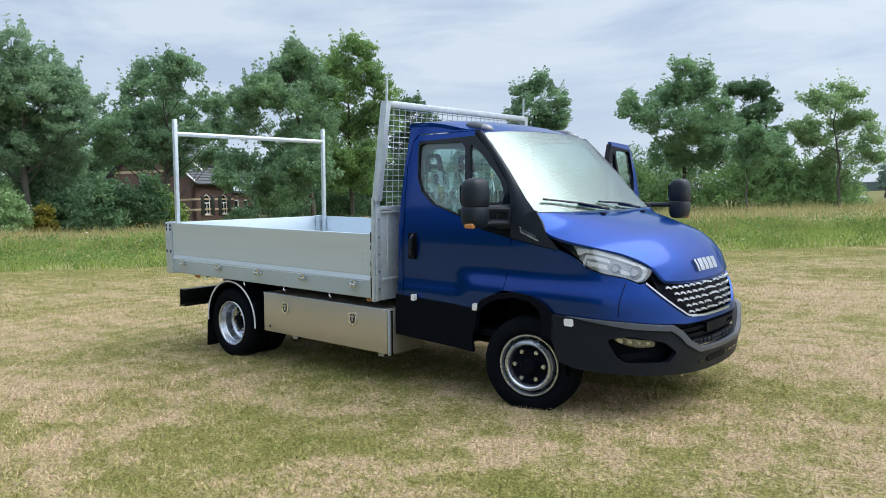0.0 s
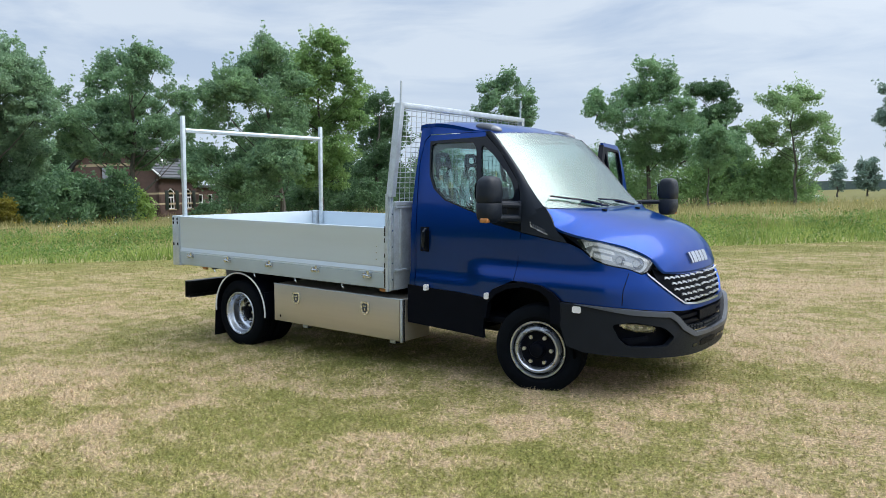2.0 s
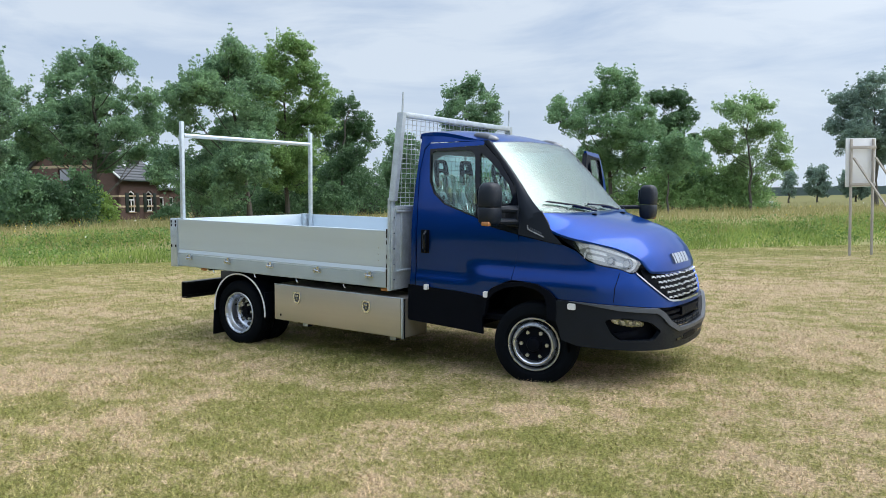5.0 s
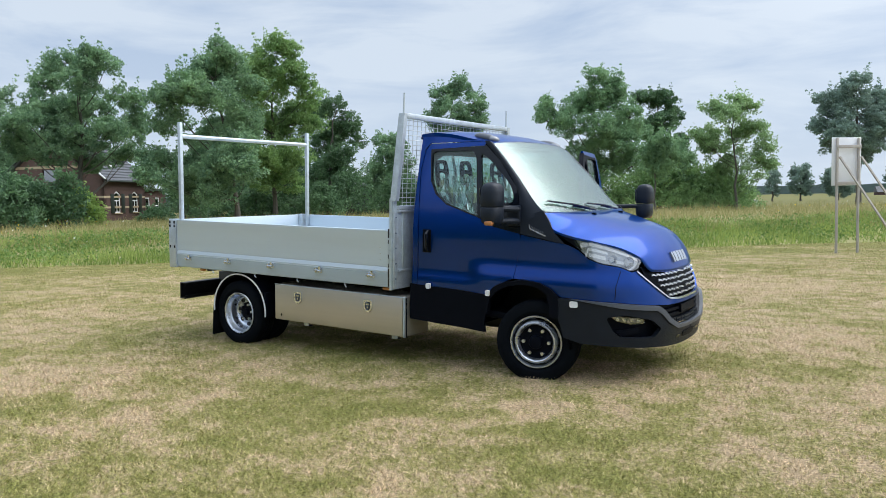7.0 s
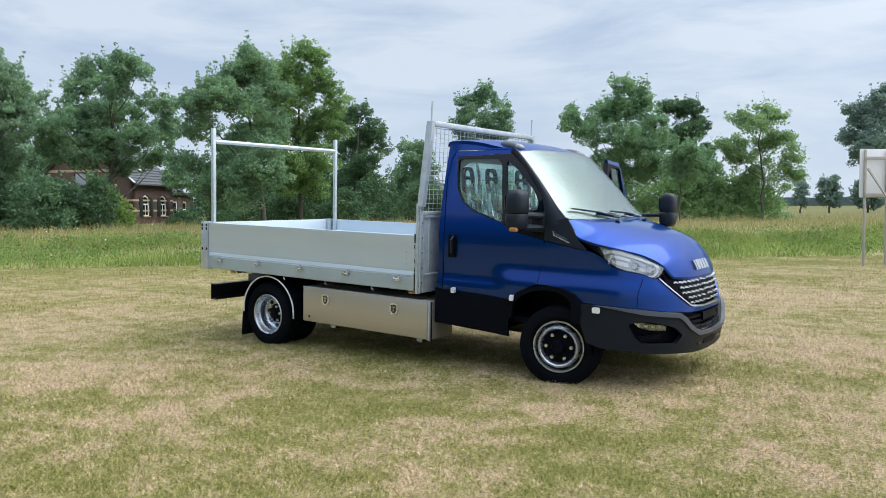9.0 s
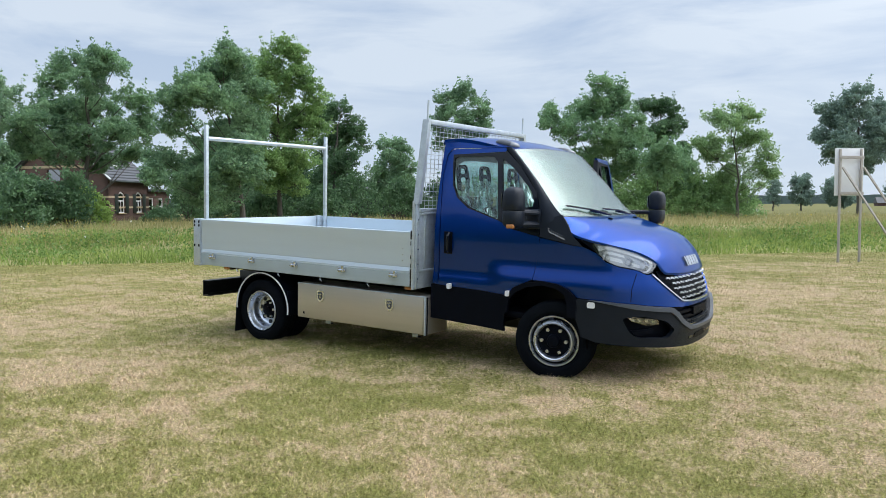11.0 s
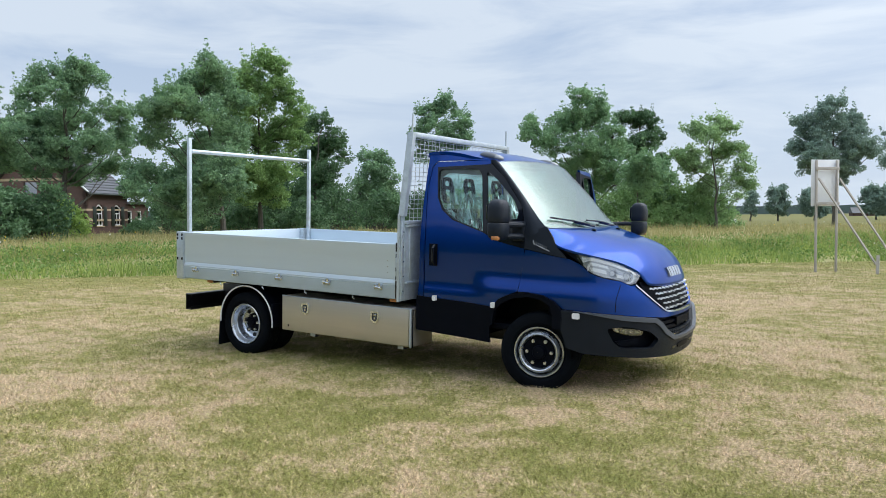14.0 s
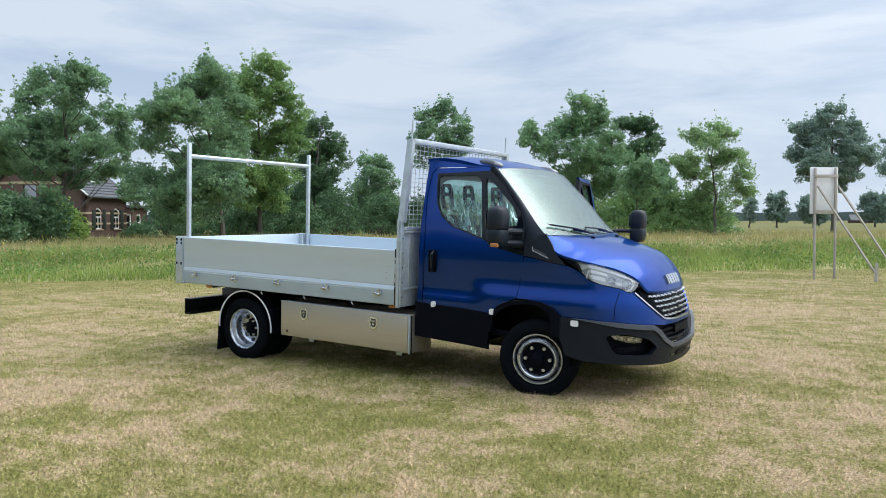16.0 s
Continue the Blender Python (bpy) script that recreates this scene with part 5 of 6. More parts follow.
    for a, z, r in ((0.43, 1.100, 0.040), (0.575, 1.075, 0.050)):
        c, o = skin(a, z, -0.035), skin(a, z, 0.03)
        bm = bmesh.new()
        ax = (Vector(o) - Vector(c)).normalized()
        pts = [Vector(c) + ax * d for d in (0, 0.02, 0.035)]
        add_sweep(bm, pts, [r * 0.55, r * 0.9, r], 16, caps=False)
        if mir:
            for v in bm.verts:
                v.co.y = -v.co.y
        part("bowl", bm, CHROME, hl)
    # long bright reflector strips between dark gaps
    up_ = lambda s: 1.262 - 0.115 * (s - 0.12) - 0.31 * max(0.0, s - 0.30) ** 1.35
    lo_ = lambda s: 1.190 - 0.72 * max(0.0, 0.23 - abs(s - 0.23) if s < 0.23 else 0.0) - 0.085 - 0.20 * max(0.0, s - 0.22)
    for f0, f1, s0, s1 in ((0.06, 0.24, 0.17, 0.60), (0.36, 0.52, 0.20, 0.40), (0.66, 0.88, 0.23, 0.37), (0.10, 0.30, 0.61, 0.67), (0.70, 0.92, 0.46, 0.53)):
        ss = [s0 + (s1 - s0) * q / 6 for q in range(7)]
        at_ = lambda s, f: (s, up_(s) + (lo_(s) - up_(s)) * f)
        cab_panel("reflector_strip", [at_(s, f0) for s in ss] + [at_(s, f1) for s in reversed(ss)], (), REFLECTOR, -0.012, 0.02, 0.04, parent=hl, mirror=mir)
    cab_panel("lens", LAMP, (), LENS, 0.004, 0.004, 0.05, parent=hl, mirror=mir).visible_shadow = False
    # white reflector tabs
    for s_, z_, w2 in ((-1.293, 0.752, 0.020), (-0.622, 0.742, 0.020), (0.115, 0.715, 0.024)):
        cab_panel("reflector_tab", rounded([(s_ - w2, z_ - 0.026), (s_ + w2, z_ - 0.026), (s_ + w2, z_ + 0.026), (s_ - w2, z_ + 0.026)], 0.15, 1), (), WHITE, 0.046, 0.034, 0.05, mirror=mir, label="white square reflector tab")
    # unreadable lettering on the pillar foot, as plain bars over a bright underline
    for k in range(6):
        s_, z_ = -0.225 + 0.021 * k, 1.352 - 0.0078 * k
        cab_panel("lettering_bar", [(s_, z_ - 0.012), (s_ + 0.013, z_ - 0.017), (s_ + 0.013, z_ + 0.005), (s_, z_ + 0.010)], (), LIP, 0.012, 0.008, 0.1, mirror=mir)
    cab_panel("lettering_underline", [(-0.235, 1.335), (-0.10, 1.283), (-0.078, 1.276), (-0.085, 1.288), (-0.24, 1.346)], (), GRILLE, 0.012, 0.008, 0.1, mirror=mir)
    cab_panel("lettering_stroke", [(-0.252, 1.378), (-0.244, 1.375), (-0.234, 1.336), (-0.243, 1.340)], (), GRILLE, 0.012, 0.008, 0.1, mirror=mir)
    # nose: dark hollows behind grille and lower intake
    cab_panel("grille_backing", [(0.71, 1.027), (0.802, 1.007), (1.103, 0.979), (1.178, 0.972), (1.178, 0.745), (0.958, 0.768), (0.757, 0.912)], (), BLACK, -0.035, 0.02, mirror=mir)
    cab_panel("intake_backing", [(0.78, 0.72), (1.178, 0.72), (1.178, 0.49), (1.01, 0.49), (0.90, 0.56)], (), BLACK, -0.07, 0.02, mirror=mir)
    for z_ in (0.60, 0.645):
        cab_panel("intake_slat", [(0.90, z_ - 0.012), (1.178, z_ - 0.012), (1.178, z_ + 0.012), (0.88, z_ + 0.012)], (), BLACK, -0.02, 0.04, mirror=mir)
    for k in range(6):
        for j in range(2):
            s_, z_ = 0.985 + 0.034 * k, 0.517 + 0.026 * j + 0.003 * (5 - k)
            if s_ < 1.17:
                cab_panel("intake_stud", [(s_, z_), (s_ + 0.026, z_ - 0.003), (s_ + 0.026, z_ + 0.015), (s_, z_ + 0.018)], (), GREY, -0.005, 0.03, 0.1, mirror=mir)
    # chrome line round the grille
    for a_, b_ in list(zip([(0.635, 1.012), (0.757, 0.916), (0.85, 0.842), (0.94, 0.775), (0.975, 0.762), (1.08, 0.748)], [(0.757, 0.916), (0.85, 0.842), (0.94, 0.775), (0.975, 0.762), (1.08, 0.748), (1.18, 0.744)]))[5 if mir else 0:]:
        cab_panel("chrome_strip", [a_, b_, (b_[0], b_[1] - 0.016), (a_[0], a_[1] - 0.016)], (), CHROME, 0.012, 0.02, 0.05, mirror=mir)

# grille: rows of bright wave-shaped bars before a dark hollow
for r_ in range(5):
    z_ = 0.958 - 0.046 * r_
    left_ = 0.80 + 0.043 * r_ + (0.027 if r_ % 2 else 0)
    s_ = left_
    while s_ < 1.43 - 0.02 * r_:
        cab_panel("grille_bar", [(s_, z_ + 0.006), (s_ + 0.014, z_ + 0.015), (s_ + 0.030, z_ + 0.012), (s_ + 0.046, z_ + 0.001), (s_ + 0.046, z_ - 0.010), (s_ + 0.028, z_ - 0.001), (s_ + 0.012, z_ + 0.001), (s_, z_ - 0.005)], (), GRILLE, -0.002, 0.012, 0.2)
        s_ += 0.056
cab_panel("plate_holder", [(1.11, 0.60), (1.246, 0.60), (1.246, 0.672), (1.11, 0.672)], (), BLACK, 0.0, 0.06, 0.08)
for s_ in (1.02, 1.09, 1.16, 1.23, 1.30):
    cab_panel("lower_slot", [(s_, 0.40), (s_ + 0.05, 0.40), (s_ + 0.05, 0.425), (s_, 0.425)], (), GLOSSBLACK, 0.034, 0.01, 0.1)
cab_panel("tow_cover", rounded([(1.10, 0.385), (1.20, 0.385), (1.20, 0.44), (1.10, 0.44)], 0.15, 1), (), BLACK, 0.036, 0.012, 0.1)


# ---- hood, windscreen, roof: sections from the edge over the middle ----
def between(rows_, k):
    i = min(int(k), len(rows_) - 2)
    f = k - i
    p0, p1, p2, p3 = rows_[max(i - 1, 0)], rows_[i], rows_[i + 1], rows_[min(i + 2, len(rows_) - 1)]
    return Vector([0.5 * (2 * b + (c - a) * f + (2 * a - 5 * b + 4 * c - d) * f * f + (3 * b - a - 3 * c + d) * f ** 3) for a, b, c, d in zip(p0, p1, p2, p3)])


def crowned(edge, middle, power, along=36, across=28, thick=0.018):
    """A sheet whose sections run from a right edge over a middle line to the mirrored left edge."""
    bm = bmesh.new()
    top, low = [], []
    for i in range(along + 1):
        k = (len(edge) - 1) * i / along
        e, c = between(edge, k), between(middle, k)
        ra, rb = [], []
        for j in range(across + 1):
            u = -1 + 2 * j / across
            f = abs(u) ** (power(i / along) if callable(power) else power if isinstance(power, float) else power[0] + (power[1] - power[0]) * min(1.0, max(0.0, (i / along - 0.5) * 2)))
            p = Vector((c.x + (e.x - c.x) * f, abs(e.y) * u, c.z + (e.z - c.z) * f))
            ra.append(bm.verts.new(p))
            rb.append(bm.verts.new(p - Vector((0.3 * thick, 0, thick))))
        top.append(ra)
        low.append(rb)
    for a, flip in ((top, False), (low, True)):
        for r0, r1 in zip(a, a[1:]):
            for j in range(across):
                q = (r0[j], r0[j + 1], r1[j + 1], r1[j])
                bm.faces.new(q[::-1] if flip else q)
    for i in range(along):
        for j in (0, across):
            bm.faces.new((top[i][j], top[i + 1][j], low[i + 1][j], low[i][j]))
    for i in (0, along):
        for j in range(across):
            bm.faces.new((top[i][j], top[i][j + 1], low[i][j + 1], low[i][j]))
    bmesh.ops.recalc_face_normals(bm, faces=bm.faces)
    return bm


HOOD_EDGE = [skin(*p, 0.0) for p in ((-0.11, 1.484), (-0.024, 1.350), (0.102, 1.292), (0.314, 1.250), (0.528, 1.203), (0.690, 1.128), (0.765, 1.040), (0.802, 1.012))]
HOOD_MID = [(0.14, 0, 1.485), (0.30, 0, 1.462), (0.46, 0, 1.430), (0.63, 0, 1.386), (0.78, 0, 1.326), (0.90, 0, 1.215), (0.98, 0, 1.10), (1.02, 0, 0.985)]
part("hood", crowned(HOOD_EDGE, HOOD_MID, lambda f: 2.6 + 3.6 * max(0.0, 1 - f / 0.42) ** 1.5, 56, 64), PAINT, truck, "blue metallic hood", sharp=50)


def on_hood(k, u, lift):
    e, c = between(HOOD_EDGE, k), between(HOOD_MID, k)
    f = abs(u) ** 2.6
    p = Vector((c.x + (e.x - c.x) * f, abs(e.y) * u, c.z + (e.z - c.z) * f))
    return (p.x + lift, p.y, p.z + lift * 0.4)


# the maker's lettering as plain chrome bars
x0_ = -0.215
for w_, gap in ((0.035, 0.02), (0.085, 0.015), (0.075, 0.017), (0.075, 0.017), (0.085, 0.0)):
    ua, ub = x0_ / 0.72, (x0_ + w_) / 0.72
    bm_ = panel([(ua, 5.72), (ub, 5.72), (ub, 6.42), (ua, 6.42)], [], lambda a, b, o: on_hood(b, a, o), 0.08, 0.016, 0.02)
    part("badge_bar", bm_, CHROME, truck, "chrome badge bar")
    x0_ += w_ + gap

WS_EDGE = [(0.066, -0.945, 1.490), (-0.046, -0.922, 1.600), (-0.210, -0.884, 1.794), (-0.374, -0.848, 1.970), (-0.511, -0.825, 2.112)]
WS_MID = [(0.17, 0, 1.475), (0.070, 0, 1.60), (-0.10, 0, 1.80), (-0.27, 0, 1.985), (-0.43, 0, 2.145)]
ws_ = part("windscreen", crowned(WS_EDGE, WS_MID, 2.4, 20, 24, 0.008), SCREEN, truck, "large raked windscreen mirroring the sky", sharp=60)
ws_.visible_shadow = False
part("cowl", crowned([(0.10, -0.93, 1.475), (0.061, -0.93, 1.494)], [(0.26, 0, 1.462), (0.17, 0, 1.478)], 2.4, 4, 24, 0.03), BLACK, truck)
ROOF_EDGE = [(-1.328, -0.808, 2.195), (-1.308, -0.818, 2.217), (-1.15, -0.821, 2.224), (-0.95, -0.824, 2.202), (-0.74, -0.828, 2.158), (-0.511, -0.825, 2.112)]
ROOF_MID = [(-1.340, 0, 2.205), (-1.308, 0, 2.238), (-1.15, 0, 2.258), (-0.90, 0, 2.252), (-0.66, 0, 2.212), (-0.43, 0, 2.147)]
part("roof", crowned(ROOF_EDGE, ROOF_MID, (4.0, 2.4), 48, 64, 0.03), PAINT, truck, "blue painted cab roof", sharp=50)
for mir in (-1, 1):
    # windscreen pillar: from the door's edge round to the glass
    bm_ = bmesh.new()
    B_ = [skin(*p, 0.004) for p in ((-0.336, 1.36), (-0.352, 1.50), (-0.405, 1.70), (-0.61, 1.95), (-0.80, 2.132))]
    grid = []
    for i in range(25):
        k = 4 * i / 24
        a, b = between(WS_EDGE, k), between(B_, k)
        mid = (a + b) / 2 + Vector((0.012, -0.016, 0.01))
        row = [((1 - f) ** 2) * b + 2 * f * (1 - f) * (2 * mid - (a + b) / 2) + f * f * a for f in (0, 0.2, 0.4, 0.6, 0.8, 1.0)]
        grid.append([bm_.verts.new((p.x, p.y * -mir, p.z)) for p in row] + [bm_.verts.new((p.x - 0.03, (p.y + 0.03) * -mir, p.z - 0.01)) for p in reversed(row)])
    for r0, r1 in zip(grid, grid[1:]):
        for j in range(12):
            bm_.faces.new((r0[j], r0[(j + 1) % 12], r1[(j + 1) % 12], r1[j]))
    bmesh.ops.recalc_face_normals(bm_, faces=bm_.faces)
    part("windscreen_pillar", bm_, PILLAR, truck, "black windscreen pillar")
    # roof marker lamp: a wedge with a clear nose
    e_, c_ = between(ROOF_EDGE, 4.05), between(ROOF_MID, 4.05)
    at_ = Vector((c_.x + (e_.x - c_.x) * 0.35, mir * 0.685, c_.z + (e_.z - c_.z) * 0.5 - 0.012))
    lean_ = Matrix.Rotation(radians(11), 3, "Y")
    for nm_, size_, shift_, mt_ in (("marker_lamp", (0.120, 0.064, 0.042), 0.0, LIP), ("lens", (0.075, 0.056, 0.036), 0.068, SMOKED)):
        bm_ = bmesh.new()
        bmesh.ops.create_uvsphere(bm_, u_segments=20, v_segments=12, radius=1.0)
        for v in bm_.verts:
            v.co = at_ + lean_ @ Vector((math.copysign(abs(v.co.x) ** 0.8, v.co.x) * size_[0] + shift_, math.copysign(abs(v.co.y) ** 0.8, v.co.y) * size_[1], v.co.z * size_[2]))
        if nm_ == "lens":
            part(nm_, bm_, mt_, ml, "smoked lamp nose")
        else:
            ml = part(nm_, bm_, mt_, truck, "grey roof marker lamp")
    # mirror on two arms; the one on the open door has swung forward
    mx, my, fx, fy = (-0.29, -1.225, -0.17, -0.975) if mir < 0 else (0.235, 1.285, -0.06, 1.10)

    def shell(levels):
        """A rounded housing from levels of (z, half length, half width, shift towards the cab)."""
        bm = bmesh.new()
        rings = []
        for z, a, b, d in levels:
            ring = []
            for q in range(20):
                t = 2 * math.pi * q / 20
                cx, cy = math.cos(t), math.sin(t)
                ring.append(bm.verts.new((mx + a * math.copysign(abs(cx) ** 0.6, cx), my - mir * d + b * math.copysign(abs(cy) ** 0.6, cy), z)))
            rings.append(ring)
        for r0, r1 in zip(rings, rings[1:]):
            for q in range(20):
                bm.faces.new((r0[q], r0[(q + 1) % 20], r1[(q + 1) % 20], r1[q]))
        bm.faces.new(rings[0][::-1])
        bm.faces.new(rings[-1])
        bmesh.ops.recalc_face_normals(bm, faces=bm.faces)
        return bm

    mirror_ = part("wing_mirror", shell([(1.535, 0.080, 0.104, 0), (1.54, 0.084, 0.108, 0), (1.60, 0.086, 0.108, 0), (1.66, 0.084, 0.106, 0), (1.705, 0.076, 0.100, 0.002), (1.728, 0.062, 0.086, 0.004), (1.742, 0.040, 0.060, 0.006), (1.746, 0.015, 0.03, 0.006)]), PILLAR, truck, "black wing mirror on two arms", sharp=50)
    part("lower_housing", shell([(1.372, 0.030, 0.060, 0.02), (1.380, 0.058, 0.090, 0.012), (1.405, 0.076, 0.106, 0.004), (1.45, 0.082, 0.110, 0), (1.518, 0.084, 0.110, 0), (1.530, 0.078, 0.104, 0)]), PILLAR, mirror_, sharp=50)
    for z_ in ((1.512, 1.405) if mir < 0 else (1.50,)):
        part("arm", sweep([(mx + 0.02, my - mir * 0.05, z_), (0.5 * mx + 0.5 * fx + 0.02, 0.5 * my + 0.5 * fy, z_ + 0.002), (fx, fy, z_ - 0.004)], 0.034 if mir < 0 else 0.026, 10, flat=0.9), PILLAR, mirror_)
    if mir < 0:
        part("mirror_foot", box(fx - 0.10, fx + 0.03, fy - 0.02, fy + 0.02, 1.36, 1.545, b=0.012), PILLAR, mirror_)
    part("mirror_glass", box(mx - 0.090, mx - 0.0865, my - 0.075, my + 0.075, 1.56, 1.69, b=0.0), CHROME, mirror_)
    part("indicator", box(mx - 0.02, mx + 0.055, my + mir * 0.062, my + mir * 0.112, 1.372, 1.412, b=0.012), ORANGE, mirror_, "amber indicator lens")

# wipers
for p0, p1, p2 in (((0.19, -0.05, 1.495), (0.12, -0.42, 1.535), (0.035, -0.80, 1.585)), ((0.175, 0.55, 1.495), (0.15, 0.20, 1.525), (0.125, -0.10, 1.555))):
    wp = part("wiper", sweep([p0, p1], [0.012, 0.009], 6), GLOSSBLACK, truck, "black wiper arm and blade")
    d = (Vector(p2) - Vector(p1)) * 1.0
    part("blade", sweep([Vector(p1) - d * 0.65 + Vector((0.01, 0, 0.012)), Vector(p1) + Vector((0.015, 0, 0.014)), Vector(p2)], 0.009, 6), GLOSSBLACK, wp)
for y_ in (-0.35, 0.35):
    part("washer_jet", box(0.28, 0.32, y_ - 0.02, y_ + 0.02, 1.44, 1.475, b=0.008), BLACK, truck)

# cab back, floor, dash and seats
back = part("cab_back", panel([(-0.99, 0.42), (0.99, 0.42), (0.99, 1.3), (0.83, 2.10), (-0.83, 2.10), (-0.99, 1.3)], [rounded([(-0.78, 1.46), (0.78, 1.46), (0.72, 2.03), (-0.72, 2.03)], 0.12, 2)], lambda a, z, o: (-1.29 - o, a, z), 0.15, 0.0, 0.03), PAINT, truck)
part("rear_pane", panel(rounded([(-0.78, 1.46), (0.78, 1.46), (0.72, 2.03), (-0.72, 2.03)], 0.12, 2), [], lambda a, z, o: (-1.30 - o, a, z), 0.3, 0.0, 0.005), PANE, truck).visible_shadow = False
part("back_lining", panel([(-0.96, 0.56), (0.96, 0.56), (0.96, 1.3), (0.80, 2.09), (-0.80, 2.09), (-0.96, 1.3)], [rounded([(-0.76, 1.47), (0.76, 1.47), (0.70, 2.02), (-0.70, 2.02)], 0.12, 2)], lambda a, z, o: (-1.255 - o, a, z), 0.15, 0.0, 0.012), LINING, truck, "grey cab lining")
part("headliner", box(-1.25, -0.62, -0.76, 0.76, 2.085, 2.105, b=0.008), LINING, truck, "grey headliner")
part("cab_floor", box(-1.29, 0.35, -0.95, 0.95, 0.50, 0.56, b=0.01), BLACK, truck)
part("engine_bulkhead", box(0.10, 0.16, -0.92, 0.92, 0.42, 1.36, b=0.01), BLACK, truck)
part("dashboard", crowned([(-0.30, -0.88, 1.15), (-0.27, -0.89, 1.36), (-0.12, -0.90, 1.43), (0.06, -0.90, 1.45)], [(-0.30, 0, 1.10), (-0.24, 0, 1.37), (-0.05, 0, 1.45), (0.12, 0, 1.46)], 3.0, 12, 16, 0.05), BLACK, truck)
bm_ = bmesh.new()
add_sweep(bm_, [(-0.50 + 0.10 * math.cos(a), 0.48 + 0.2 * math.sin(a), 1.36 + 0.17 * math.cos(a)) for a in [2 * math.pi * i / 28 for i in range(29)]], 0.016, 8, caps=False)
add_sweep(bm_, [(-0.50, 0.30, 1.36), (-0.44, 0.48, 1.33), (-0.50, 0.66, 1.36)], 0.018, 6)
part("steering_wheel", bm_, BLACK, truck)


def seat(y, width):
    base = part("seat", box(-1.12, -0.62, y - width / 2, y + width / 2, 0.92, 1.08, b=0.05), SEATCLOTH, truck, "dark cloth seat under clear plastic film")
    lean = Matrix.Rotation(radians(-9), 3, "Y")
    part("backrest", box(-1.205, -1.085, y - width / 2, y + width / 2, 1.02, 1.64, b=0.05, turn=lean), SEATCLOTH, base)
    k = 0.105
    outline = rounded([(-k, 1.70), (k, 1.70), (k * 0.98, 1.88), (k * 0.72, 1.97), (-k * 0.72, 1.97), (-k * 0.98, 1.88)], 0.2, 2)
    slots = [rounded([(-0.075, 1.785), (0.075, 1.785), (0.072, 1.842), (-0.072, 1.842)], 0.2, 2), rounded([(-0.070, 1.875), (0.070, 1.875), (0.058, 1.935), (-0.058, 1.935)], 0.2, 2)]
    part("headrest", panel(outline, slots, lambda a, z, o: (-1.20 + o - 0.12 * (z - 1.7), y + a, z), 0.05, 0.02, 0.034), SEATCLOTH, base)
    part("seat_foot", box(-1.08, -0.68, y - width / 2 + 0.05, y + width / 2 - 0.05, 0.56, 0.92, b=0.03), BLACK, base)
    # crumpled clear film drawn over the backrest and seat
    r = random.Random(int(100 + y * 50))
    bm = bmesh.new()
    rows_ = []
    for i in range(27):
        f = i / 26
        if f < 0.66:
            z, x = 1.80 - f / 0.66 * 0.70, -1.06 + f / 0.66 * 0.07
        else:
            z, x = 1.10, -0.99 + (f - 0.66) / 0.34 * 0.38
        rows_.append([bm.verts.new((x + 0.07 * abs(noise.noise((j * 0.55, f * 1.2, y * 9))) + 0.03 * noise.noise((j * 1.7, f * 5.0, y * 5)), y + (j / 26 - 0.5) * (width + 0.08), z + r.uniform(0, 0.012))) for j in range(27)])
    for a, b in zip(rows_, rows_[1:]):
        for j in range(26):
            bm.faces.new((a[j], a[j + 1], b[j + 1], b[j]))
    part("plastic_film", bm, FILM, base, "crumpled clear plastic film", sharp=25).visible_shadow = False


seat(-0.62, 0.46)
seat(-0.16, 0.44)
seat(0.48, 0.50)


